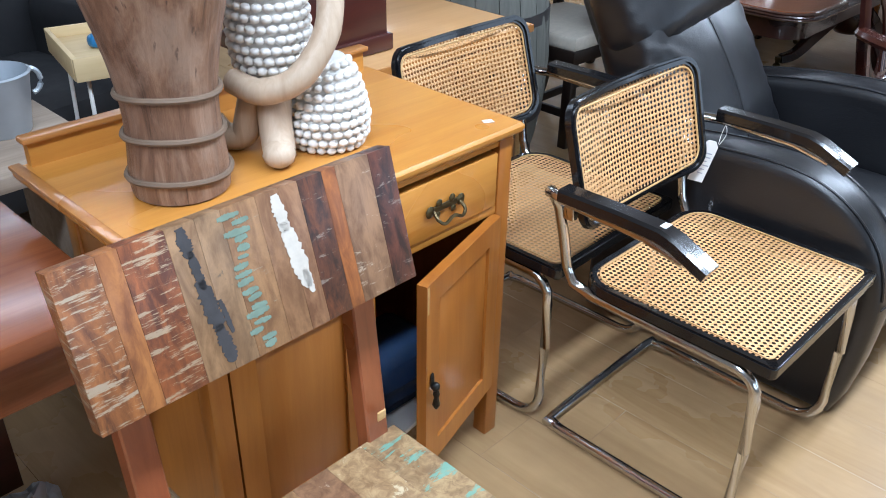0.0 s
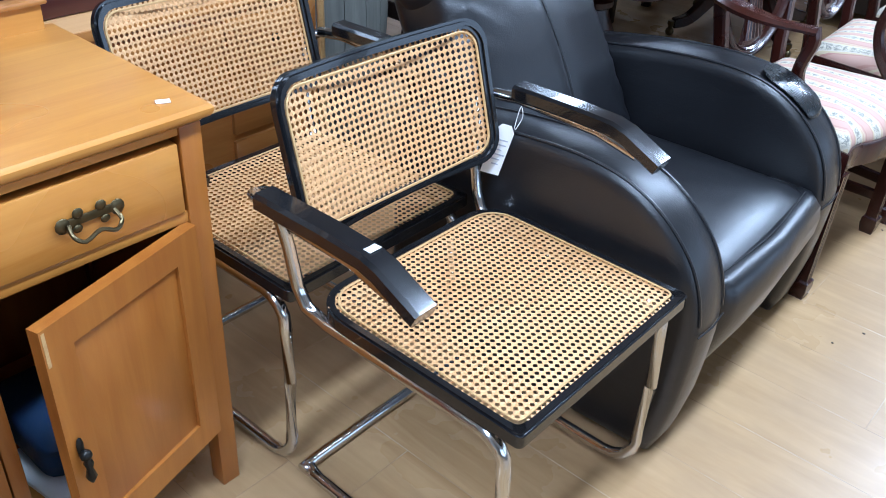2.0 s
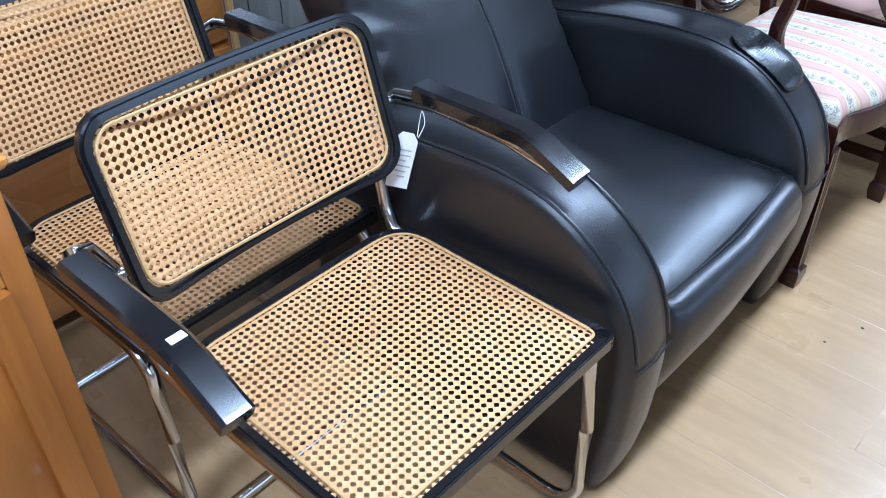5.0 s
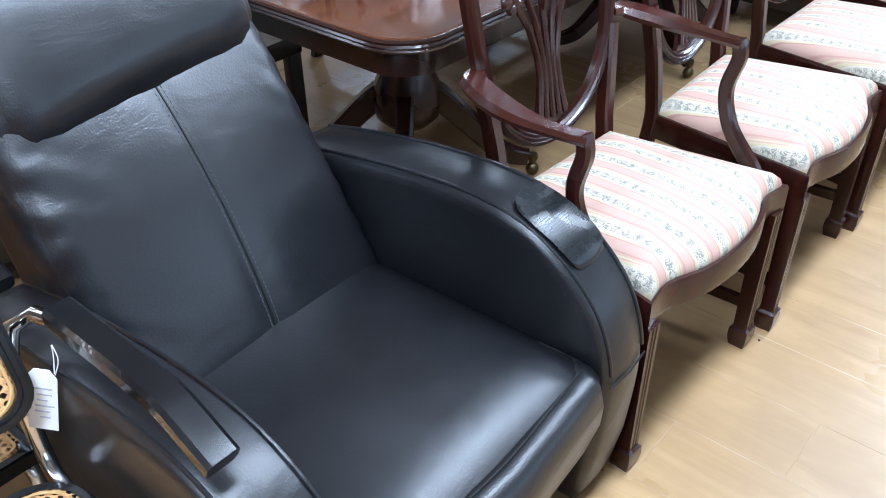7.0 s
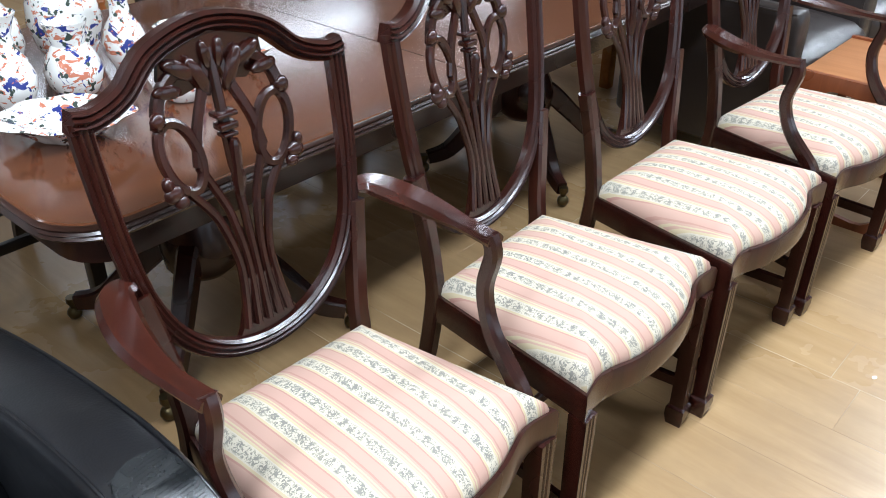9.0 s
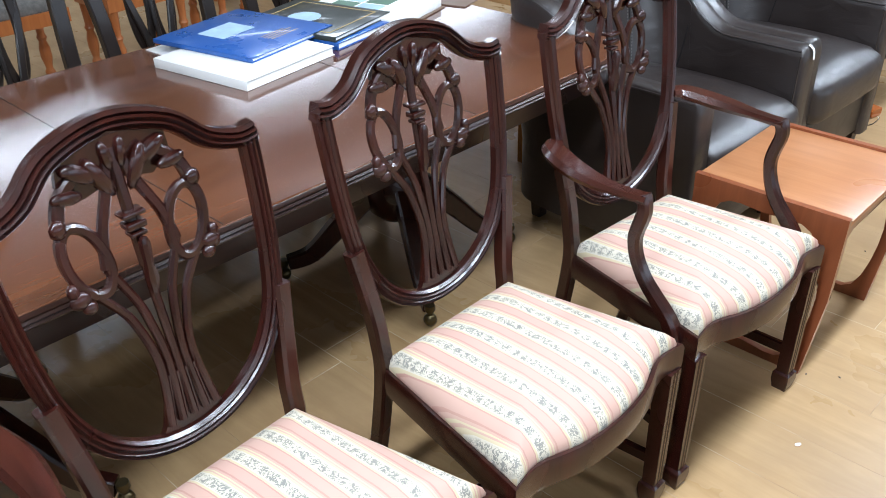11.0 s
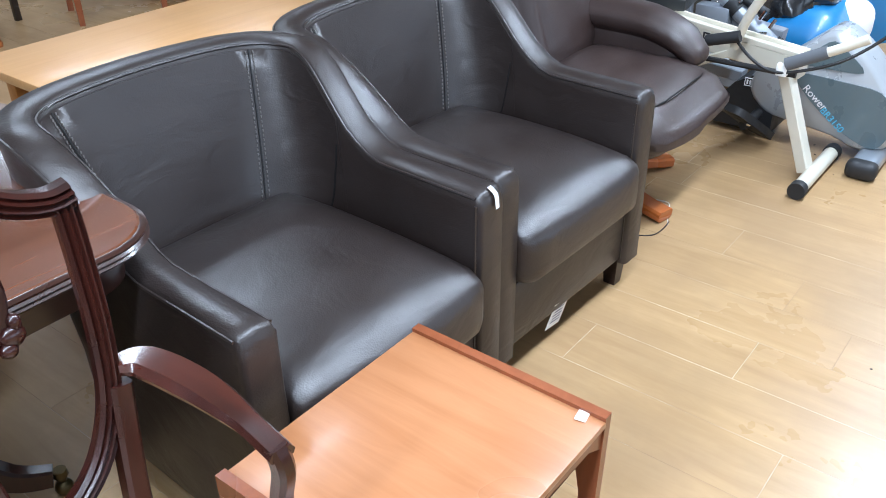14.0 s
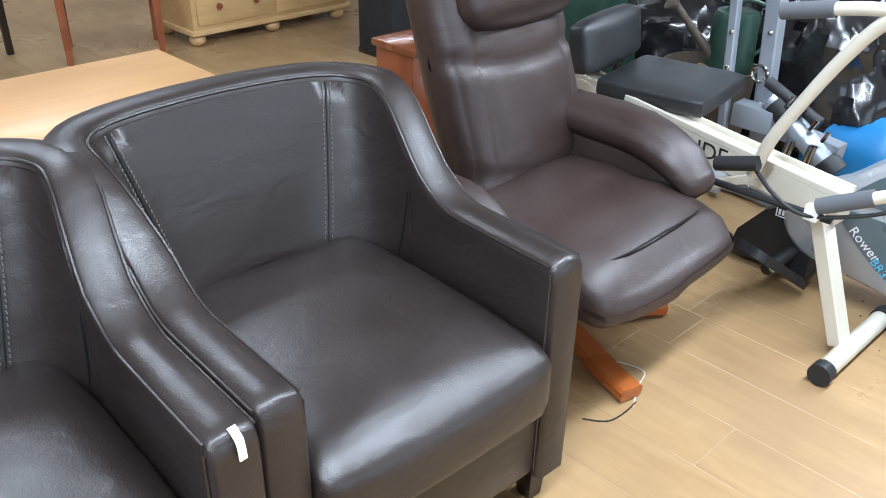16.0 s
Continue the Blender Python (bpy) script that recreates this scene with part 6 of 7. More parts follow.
part("carcass", span(-0.52, 0.62, 0.02, 0.46, 0.09, 0.82, 0.005), M["pale_pine"], cd)
part("plinth", span(-0.54, 0.64, 0.0, 0.47, 0.07, 0.10, 0.006), M["pale_pine"], cd)
part("top", span(-0.55, 0.65, -0.01, 0.48, 0.82, 0.845, 0.006), M["pale_pine"], cd)
for k in range(3):
    for x0, x1 in ((-0.49, 0.04), (0.06, 0.59)):
        dw = part("drawer", span(x0, x1, 0.005, 0.03, 0.125 + 0.23 * k, 0.335 + 0.23 * k, 0.005), M["pale_pine"], cd)
        for kx in (0.26, 0.74):
            part("knob", lathe([(0.008, 0), (0.010, 0.012), (0.020, 0.02), (0.018, 0.03), (0.005, 0.034)], 10, (0, 0, 0)), M["teak_dark"], dw).matrix_basis = pose(x0 + (x1 - x0) * kx, 0.006, 0.23 + 0.23 * k, 90, 0, 0)
for x in (-0.48, 0.05, 0.56):
    for y in (0.06, 0.42):
        part("bun_foot", blob((x, y, 0.038), (0.05, 0.05, 0.038), None, None, 12), M["pale_pine"], cd)
rc = thing("red_chair", pose(7.56, 4.86, 0, 0, 0, -22), "reddish wooden chair with a pale patterned seat", "chair")
part("seat", cushion((0, 0.19, 0.46), (0.55, 0.40, 0.06), 0.6, 5), M["cream_seat"], rc)
part("seat_frame", span(-0.275, 0.275, -0.01, 0.39, 0.38, 0.43, 0.004), M["red_wood_v"], rc)
for x in (-0.25, 0.25):
    part("leg", loft([[(x - w, y0 - w, z), (x + w, y0 - w, z), (x + w, y0 + w, z), (x - w, y0 + w, z)] for w, z, y0 in ((0.016, 0, 0.01), (0.022, 0.40, 0.02))]), M["red_wood_v"], rc, "", 30)
    part("back_leg", sweep([(x, 0.40, 0), (x, 0.37, 0.42), (x, 0.44, 0.95)], rect(0.036, 0.034, 0.004), None, False, (0, -1, 0)), M["red_wood_v"], rc, "", 30)
part("back_rail", span(-0.25, 0.25, 0.42, 0.445, 0.84, 0.94, 0.004), M["red_wood_v"], rc)
dk2 = thing("dark_stand", pose(7.00, 5.45, 0), "dark wooden stand with slim legs", "stand")
part("top", span(-0.25, 0.20, -0.10, 0.30, 0.66, 0.69, 0.004), M["dark_chair"], dk2)
for x in (-0.22, 0.16):
    for y in (-0.06, 0.26):
        part("leg", span(x - 0.018, x + 0.018, y - 0.018, y + 0.018, 0, 0.66, 0.003), M["dark_chair"], dk2)
bt = thing("black_cabinet", pose(8.88, 3.98, 0), "tall plain black cabinet", "cabinet")
part("body", span(-0.16, 0.16, -0.15, 0.15, 0.0, 1.05, 0.004), M["black_cloth"], bt)
part("base", span(-0.165, 0.165, -0.155, 0.155, 0.0, 0.03, 0.003), M["pad"], bt)
rs = thing("red_sideboard", pose(7.76, 2.543, 0), "glossy reddish brown wooden sideboard", "sideboard")
part("carcass", span(-0.22, 0.22, -0.20, 0.0, 0.06, 0.60, 0.004), M["red_wood_v"], rs)
part("top", span(-0.235, 0.235, -0.215, 0.01, 0.60, 0.625, 0.004), M["red_wood"], rs)
for x in (-0.18, 0.18):
    for y in (-0.16, -0.04):
        part("foot", span(x - 0.02, x + 0.02, y - 0.02, y + 0.02, 0, 0.06, 0.002), M["red_wood_v"], rs)

# ---- brown swivel recliner ----
M["base_wood"] = wood("orange_base_wood", (0.32, 0.075, 0.016), (0.47, 0.14, 0.030), "x", 1, 0.28, 0.4)


def swivel_chair():
    ch = thing("swivel_recliner", pose(7.300, 1.095, 0, 0, 0, 0), "brown leather swivel recliner on a wooden star base", "armchair")
    lea = M["maroon_leather"]

    def sag(p, q):
        if p.z > 0:
            q.z -= 0.02 * math.exp(-(((q.y - 0.02) / 0.02) ** 2)) * 1.0
            if p.y < -0.1:
                q.z -= 0.05 * (p.y + 0.1) ** 2
        q.z += 0.004 * math.sin(q.x * 14) * (1 if p.z > 0 else 0)
        return q

    st = part("seat", cushion((0, 0.27, 0.385), (0.60, 0.58, 0.17), 0.8, 11, (0, 0.03, 0.03), None, None, sag), lea, ch, "", 80)
    for y, dz in ((0.04, 0.0), (0.16, 0.01)):
        part("seam", sweep(curve([(-0.27, y + 0.05, 0.44), (-0.14, y + 0.01, 0.462 + dz), (0, y, 0.475 + dz), (0.14, y + 0.01, 0.468 + dz), (0.27, y + 0.05, 0.44)], 5), circle(0.003, 6)), M["seam"], st)
    lean = pose(0, 0.50, 0.40, -20, 0, 0)

    def quilt(p, q):
        if p.y < 0:
            for zc in (-0.30, 0.02, 0.26):
                q.y += 0.015 * math.exp(-(((q.z - zc - 0.05 * (q.x / 0.27) ** 2) / 0.020) ** 2))
            for xc in (-0.17, 0.17):
                q.y += 0.009 * math.exp(-(((q.x - xc) / 0.014) ** 2))
            q.y += 0.0015 * math.sin(q.x * 40 + q.z * 25)
        return q

    bk = part("back", cushion((0, 0, 0), (0.51, 0.18, 0.86), 0.8, 41, (0, 0.05, 0.0), None, None, quilt), lea, ch, "", 80)
    bk.matrix_basis = lean @ pose(0.105, 0.10, 0.36)
    hd = part("head_cushion", cushion((0, 0, 0), (0.42, 0.13, 0.26), 0.9, 9, (0, 0.03, 0.02)), lea, ch, "", 80)
    hd.matrix_basis = lean @ pose(0.105, -0.02, 0.62)
    for sx in (-1, 1):
        def droop(p, q):
            if p.y < 0:
                q.z -= 0.09 * p.y * p.y
            return q

        ax, ay, az, al = (0.295, 0.38, 0.575, 0.54) if sx > 0 else (-0.36, 0.40, 0.535, 0.36)
        am = part("arm", cushion((ax, ay, az), (0.15 if sx > 0 else 0.11, al, 0.10), 0.9, 9, (0.01, 0.01, 0.015), None, None, droop), lea, ch, "", 80)
        part("arm_panel", cushion((ax + sx * 0.012, ay + 0.03, az - 0.105), (0.12, al - 0.06, 0.19), 0.6, 7, (0.012, 0, 0)), lea, am, "", 80)
        part("piping", sweep(curve([(ax + sx * 0.065, ay + 0.23 * al / 0.52, az + 0.025), (ax + sx * 0.072, ay + 0.07, az + 0.025), (ax + sx * 0.070, ay - 0.11 * al / 0.52, az), (ax + sx * 0.045, ay - 0.23 * al / 0.52, az - 0.06)], 5), circle(0.003, 6)), M["seam"], am)
    part("column", lathe([(0.05, 0.06), (0.045, 0.10), (0.032, 0.12), (0.032, 0.30)], 16, (0.0, 0.41, 0)), M["base_wood"], ch)
    for k in range(5):
        a = math.radians(-102 + 72 * k)
        c, s = math.cos(a), math.sin(a)
        pts = [(0.03 * c, 0.41 + 0.03 * s, 0.075), (0.18 * c, 0.41 + 0.18 * s, 0.060), (0.31 * c, 0.41 + 0.31 * s, 0.034), (0.404 * c, 0.41 + 0.404 * s, 0.024)]
        part("star_leg", sweep(curve(pts, 4), rect(0.075, 0.04, 0.008)), M["base_wood"], ch, "orange varnished wooden leg", 30)
    return ch


swivel_chair()

# ---- exercise machines ----
M["cream_steel"] = plain("cream_painted_steel", (0.62, 0.58, 0.48), 0.35, 0.1, 0.2, 0.06, 10, 0.02)
M["grey_steel"] = plain("grey_painted_steel", (0.27, 0.295, 0.33), 0.35, 0.3, 0.2, 0.08, 10, 0.02)
M["dark_grey"] = plain("dark_grey_plastic", (0.10, 0.11, 0.12), 0.35, 0, 0.2, 0.1, 20, 0.02)
M["silver"] = plain("silver_plastic", (0.40, 0.42, 0.44), 0.3, 0.3, 0.2, 0.05, 10, 0.01)
M["teal_grey"] = plain("teal_grey_plastic", (0.09, 0.125, 0.14), 0.3, 0, 0.3, 0.1, 10, 0.01)
M["rubber"] = plain("black_rubber", (0.012, 0.012, 0.013), 0.6, 0, 0, 0.2, 30, 0.05)
M["foam"] = plain("grey_foam_grip", (0.10, 0.105, 0.115), 0.8, 0, 0, 0.15, 60, 0.2)
M["vinyl"] = leather("black_vinyl", (0.014, 0.015, 0.016), 0.4, 0.2)
M["bag"] = plain("black_bin_bag", (0.010, 0.010, 0.011), 0.22, 0, 0.2, 0.2, 6, 0)
M["print_white"] = plain("white_print", (0.75, 0.75, 0.75), 0.6, 0, 0, 0.02, 10, 0)
M["print_cyan"] = plain("cyan_print", (0.10, 0.45, 0.68), 0.6, 0, 0, 0.02, 10, 0)


def lettering(name, text, size, m, material, parent):
    """Raised letters in the built-in font."""
    cu = bpy.data.curves.new(name, "FONT")
    cu.body, cu.size, cu.extrude = text, size, 0.0006
    cu.align_x, cu.align_y = "LEFT", "CENTER"
    tmp = bpy.data.objects.new(name, cu)
    scene.collection.objects.link(tmp)
    me = bpy.data.meshes.new_from_object(tmp.evaluated_get(bpy.context.evaluated_depsgraph_get()))
    bpy.data.objects.remove(tmp)
    bpy.data.curves.remove(cu)
    me.materials.clear()
    me.materials.append(material)
    ob = new(name, me)
    ob.parent = parent
    ob.matrix_basis = m
    return ob


def glider():
    g = thing("exercise_glider", pose(7.875, 0.83, 0), "cream steel glider machine with black padded seat", "exercise machine")
    cs = M["cream_steel"]
    beam = part("beam", sweep([(0.02, 0.10, 0.415), (0.055, 0.52, 0.45), (0.13, 1.37, 0.53)], rect(0.085, 0.085, 0.006)), cs, g)
    for sx in (-1, 1):
        part("beam_lip", sweep([(0.02 + sx * 0.038, 0.10, 0.464), (0.055 + sx * 0.038, 0.52, 0.499), (0.13 + sx * 0.038, 1.37, 0.579)], rect(0.012, 0.020, 0.002)), cs, beam)
    lettering("lettering", "IDE", 0.075, Matrix(((-0.085, 0, -1, 0.014), (-1, 0, 0.085, 0.58), (-0.09, 1, 0, 0.455), (0, 0, 0, 1))), M["rubber"], beam)
    part("front_leg", sweep([(-0.01, 0.16, 0.42), (-0.03, 0.0, 0.035)], rect(0.055, 0.045, 0.004)), cs, g)
    bar = part("foot_bar", sweep([(-0.205, -0.03, 0.034), (0.205, -0.03, 0.034)], circle(0.028, 14)), cs, g)
    for x in (-0.205, 0.205):
        part("end_cap", sweep([(x - 0.02, -0.03, 0.034), (x + 0.02, -0.03, 0.034)], circle(0.033, 14)), M["rubber"], bar)
    part("rear_leg", sweep([(0, 1.25, 0.50), (0, 1.34, 0.04)], rect(0.05, 0.045, 0.004)), cs, g)
    part("rear_bar", sweep([(-0.22, 1.34, 0.034), (0.22, 1.34, 0.034)], circle(0.028, 12)), cs, g)
    part("seat_pad", cushion((0.245, 0.835, 0.545), (0.385, 0.385, 0.066), 0.55, 7, (0, 0, 0.006), pose(0, 0, 0, 0, 0, 9)), M["vinyl"], g, "black vinyl seat pad")
    part("seat_bracket", span(0.02, 0.34, 0.74, 0.92, 0.49, 0.520, 0.004), M["dark_grey"], g)
    part("back_pad", cushion((0.115, 1.03, 0.685), (0.40, 0.085, 0.17), 0.7, 7, (0, 0.01, 0.01), pose(0, 0, 0, -8, 0, 9)), M["vinyl"], g, "black vinyl back pad")
    part("back_bracket", sweep([(0.10, 0.85, 0.51), (0.11, 1.08, 0.545), (0.115, 1.09, 0.66)], rect(0.05, 0.012, 0.003), None, False, (0, 0, 1)), cs, g)
    # swinging handle: a bent tube with foam grips
    hb = part("handle_tube", sweep(curve([(-0.10, 0.33, 0.48), (-0.12, 0.29, 0.60), (-0.125, 0.24, 0.70), (-0.125, 0.170, 0.83), (-0.125, 0.105, 0.93), (-0.125, 0.055, 0.985)], 5), circle(0.018, 12)), cs, g, "", 60)
    part("cross_grip", sweep([(-0.125, 0.03, 1.0), (-0.125, 0.12, 0.99), (-0.125, 0.20, 0.975)], circle(0.017, 12)), cs, hb, "", 60)
    part("foam_grip", sweep([(-0.125, 0.195, 0.976), (-0.125, 0.33, 0.945)], circle(0.022, 12)), M["foam"], hb, "grey foam hand grip", 60)
    part("foam_grip", sweep([(-0.14, 0.30, 0.535), (-0.15, 0.42, 0.500)], circle(0.022, 12)), M["rubber"], hb, "", 60)
    lv = part("lever", sweep([(-0.10, 0.12, 0.455), (-0.08, -0.05, 0.545), (-0.07, -0.12, 0.585)], circle(0.018, 12)), cs, g, "", 60)
    part("foam_grip", sweep([(-0.10, 0.13, 0.452), (-0.085, -0.0, 0.520)], circle(0.024, 12)), M["foam"], lv, "grey foam hand grip", 60)
    part("clamp", box((-0.10, 0.14, 0.43), (0.03, 0.04, 0.045), 0.005), M["paper"], g)
    part("cable", sweep(curve([(-0.13, 0.32, 0.52), (-0.12, 0.26, 0.46), (-0.12, 0.18, 0.425), (-0.10, 0.10, 0.43), (-0.05, -0.02, 0.47), (0.02, -0.10, 0.52), (0.05, -0.18, 0.60)], 6), circle(0.006, 7)), M["rubber"], g, "black cable", 60)
    part("drive_rod", sweep([(-0.06, 0.66, 0.40), (-0.06, 0.10, 0.405)], circle(0.011, 8)), M["rubber"], g)
    part("strut", sweep([(-0.02, 0.62, 0.30), (0.02, 0.36, 0.43)], rect(0.03, 0.03, 0.003)), cs, g)
    return g


glider()


def rower():
    """A rowing machine whose flywheel housing shows its side towards -x."""
    r = thing("rowing_machine", pose(8.17, 0.63, 0), "grey and silver rowing machine with a flywheel housing", "rowing machine")
    side = [(p.x, p.y) for p in curve([(0.02, 0.06, 0), (-0.03, 0.12, 0), (-0.02, 0.22, 0), (0.06, 0.34, 0), (0.16, 0.44, 0), (0.26, 0.50, 0), (0.33, 0.46, 0), (0.44, 0.36, 0), (0.54, 0.30, 0), (0.56, 0.20, 0), (0.48, 0.12, 0), (0.36, 0.10, 0), (0.20, 0.08, 0), (0.10, 0.05, 0)], 3, True)]
    turn = Matrix(((0, 1, 0, 0), (1, 0, 0, 0), (0, 0, 1, 0), (0, 0, 0, 1)))
    rings = []
    c = Vector((0.26, 0.26))
    for x, s in ((-0.06, 0.90), (-0.052, 0.96), (-0.03, 1.0), (0.12, 1.0), (0.142, 0.96), (0.15, 0.90)):
        rings.append([(x, (c + (Vector(p) - c) * s).x, (c + (Vector(p) - c) * s).y) for p in side])
    hs = part("housing", loft(rings), M["silver"], r, "silver plastic flywheel housing", 50)
    cover = [(p.x, p.y) for p in curve([(0.03, 0.075, 0), (-0.01, 0.14, 0), (0.0, 0.22, 0), (0.05, 0.30, 0), (0.20, 0.315, 0), (0.375, 0.315, 0), (0.34, 0.25, 0), (0.24, 0.165, 0), (0.12, 0.095, 0)], 3, True)]
    part("side_cover", loft([[(x, a, b) for a, b in cover] for x in (-0.066, -0.058)]), M["teal_grey"], hs, "dark teal-grey side cover", 40)
    upper = [(p.x, p.y) for p in curve([(0.13, 0.365, 0), (0.20, 0.43, 0), (0.26, 0.465, 0), (0.32, 0.42, 0), (0.36, 0.36, 0), (0.25, 0.355, 0)], 3, True)]
    part("upper_cover", loft([[(x, a, b) for a, b in upper] for x in (-0.066, -0.058)]), M["teal_grey"], hs, "", 40)
    face = lambda y, z, a: Matrix.Translation((-0.0675, y, z)) @ Matrix(((0, 0, -1, 0), (-1, 0, 0, 0), (0, 1, 0, 0), (0, 0, 0, 1))) @ Matrix.Rotation(radians(a), 4, "Z")
    lettering("lettering", "Rower", 0.044, face(0.335, 0.268, -37), M["print_white"], hs)
    lettering("lettering", "BR3150", 0.038, face(0.252, 0.192, -38), M["print_cyan"], hs)
    # black rear casing with a plain badge, and the footplate
    bx = part("casing", loft([[(x, y, z) for y, z in ((0.44, 0.03), (0.72, 0.03), (0.70, 0.12), (0.62, 0.22), (0.50, 0.29), (0.44, 0.25))] for x in (-0.05, 0.14)]), M["rubber"], r, "black plastic casing", 30)
    part("badge", frame_plate([(0.520, 0.215), (0.580, 0.215), (0.580, 0.250), (0.520, 0.250)], [(0.523, 0.218), (0.577, 0.218), (0.577, 0.247), (0.523, 0.247)], 0.003, Matrix(((0, 1, 0, -0.052), (1, 0, 0, 0), (0, 0, 1, 0), (0, 0, 0, 1)))), M["print_white"], bx)
    for k in range(4):
        part("badge_bar", box((-0.052, 0.532 + 0.012 * k, 0.232), (0.003, 0.007, 0.018), 0), M["print_white"], bx)
    fp = part("footplate", put_bm(frame_plate(rounded(-0.06, 0.06, -0.15, 0.15, 0.04, 4), rounded(-0.048, 0.048, -0.138, 0.138, 0.03, 4), 0.03), pose(-0.20, 0.49, 0.125, -55, 0, 70)), M["rubber"], r, "black ribbed plastic footplate")
    bm = bmesh.new()
    part("plate", put_bm(box((0, 0.012, 0), (0.10, 0.008, 0.28), 0.003), pose(-0.20, 0.49, 0.125, -55, 0, 70)), M["rubber"], fp)
    for k in range(7):
        part("rib", put_bm(box((0, -0.006, -0.12 + 0.04 * k), (0.10, 0.016, 0.007), 0.001), pose(-0.20, 0.49, 0.125, -55, 0, 70)), M["rubber"], fp)
    part("bolt", blob((-0.245, 0.47, 0.135), (0.012, 0.012, 0.012), None, None, 8), M["chrome"], fp)
    part("pivot", sweep([(-0.22, 0.50, 0.11), (0.05, 0.50, 0.11)], circle(0.02, 10)), M["rubber"], r)
    part("rail", sweep([(0.05, 0.62, 0.22), (0.05, 1.75, 0.30)], rect(0.07, 0.05, 0.004)), M["grey_steel"], r)
    part("silver_plate", put_bm(span(-0.10, 0.10, -0.16, 0.16, 0, 0.012, 0.003), pose(-0.10, 0.78, 0.31, -12, 0, 0)), M["silver"], r)
    part("adjuster", lathe([(0.012, 0), (0.04, 0.005), (0.04, 0.02), (0.015, 0.03), (0.015, 0.05)], 8, (-0.06, 0.72, 0.30)), M["rubber"], r)
    part("front_foot", cushion((-0.02, 0.03, 0.035), (0.36, 0.10, 0.07), 0.8, 5), M["grey_steel"], r)
    for x in (-0.19, 0.15):
        part("foot_cap", cushion((x, 0.03, 0.036), (0.07, 0.115, 0.072), 0.7, 5), M["rubber"], r)
    part("rear_foot", sweep([(-0.16, 1.70, 0.03), (0.26, 1.70, 0.03)], circle(0.028, 12)), M["grey_steel"], r)
    part("rear_post", sweep([(0.05, 1.70, 0.03), (0.05, 1.70, 0.28)], circle(0.022, 12)), M["grey_steel"], r)
    return r


rower()


def home_gym():
    g = thing("grey_gym_frame", pose(8.60, 1.50, 0), "grey steel exercise frame with bolted uprights", "exercise machine")
    gs = M["grey_steel"]
    for x, y, w in ((-0.09, 0.16, 0.035), (0.02, 0.06, 0.060)):
        up = part("upright", sweep([(x, y - 0.03, 0.03), (x, y + 0.06, 1.25)], rect(w, w, 0.006)), gs, g)
        for k in range(4):
            part("bolt", blob((x - w / 2 - 0.003, y - 0.03 + 0.07 * (0.36 + 0.11 * k), 0.40 + 0.13 * k), (0.009, 0.010, 0.010), None, None, 8), M["chrome"], up)
    part("floor_bar", sweep([(0.0, -0.55, 0.04), (0.0, 0.5, 0.04)], rect(0.05, 0.05, 0.005)), gs, g)
    part("cross_bar", sweep([(0.0, 0.1, 0.34), (-0.02, -0.28, 0.30)], rect(0.06, 0.07, 0.005)), gs, g)
    cy = part("cylinder", sweep([(-0.05, 0.0, 0.44), (-0.05, -0.28, 0.24)], circle(0.042, 14)), gs, g, "", 60)
    part("collar", sweep([(-0.05, -0.24, 0.27), (-0.05, -0.29, 0.235)], circle(0.050, 14)), M["rubber"], cy, "", 60)
    part("collar", sweep([(-0.05, -0.02, 0.43), (-0.05, -0.07, 0.395)], circle(0.050, 14)), M["rubber"], cy, "", 60)
    part("grip", sweep([(-0.06, 0.02, 0.50), (-0.06, -0.20, 0.40)], circle(0.022, 10)), M["rubber"], g, "", 60)
    part("grip_ring", sweep([(-0.06 + 0.0, 0.06 + 0.03 * math.cos(a), 0.52 + 0.03 * math.sin(a)) for a in [k * math.pi / 8 for k in range(16)]], circle(0.007, 7), None, True, (1, 0, 0)), M["chrome"], g)
    for k in range(4):
        part("wing_bolt", sweep([(-0.09, -0.08 - 0.05 * k, 0.44 - 0.03 * k), (-0.09, -0.10 - 0.05 * k, 0.48 - 0.03 * k)], circle(0.008, 7)), M["chrome"], g)
    for k in range(2):
        part("chrome_post", sweep([(-0.10, -0.10 - 0.08 * k, 0.16), (-0.10, -0.13 - 0.08 * k, 0.33)], circle(0.016, 10)), M["chrome"], g, "", 60)
    part("bracket", box((-0.06, 0.04, 0.36), (0.08, 0.16, 0.09), 0.006), gs, g)
    part("black_pole", sweep([(-0.35, 0.55, 0.0), (-0.30, 0.42, 1.2)], circle(0.018, 10)), M["pad"], g, "", 60)
    part("step_plate", put_bm(span(-0.12, 0.12, -0.2, 0.2, 0, 0.03, 0.004), pose(-0.32, 0.82, 0.50, 14, 0, 0)), M["grey_steel"], g)
    part("step_leg", sweep([(-0.32, 0.82, 0.02), (-0.32, 0.82, 0.50)], circle(0.02, 10)), gs, g)
    return g


home_gym()
bb = thing("blue_bag_figure", pose(9.05, 1.18, 0), "blue and white inflated plastic bag with small print", "bag")
part("body", cushion((0.08, 0.12, 0.16), (0.56, 0.46, 0.32), 0.85, 9, (0, 0, 0.02), None, None, lambda p, q: q * (1 + 0.06 * noise.noise(q * 6))), M["sky_blue"], bb, "", 80)
part("white_end", cushion((0.26, -0.06, 0.20), (0.26, 0.20, 0.24), 0.9, 7), M["print_white"], bb, "", 80)
bk3 = thing("blue_screen", pose(9.9, 0.95, 0, 0, 0, -35), "plain blue display panel standing on the floor", "panel")
part("panel", span(-0.7, 0.5, -0.02, 0.02, 0.0, 0.75, 0.004), M["sky_blue"], bk3)


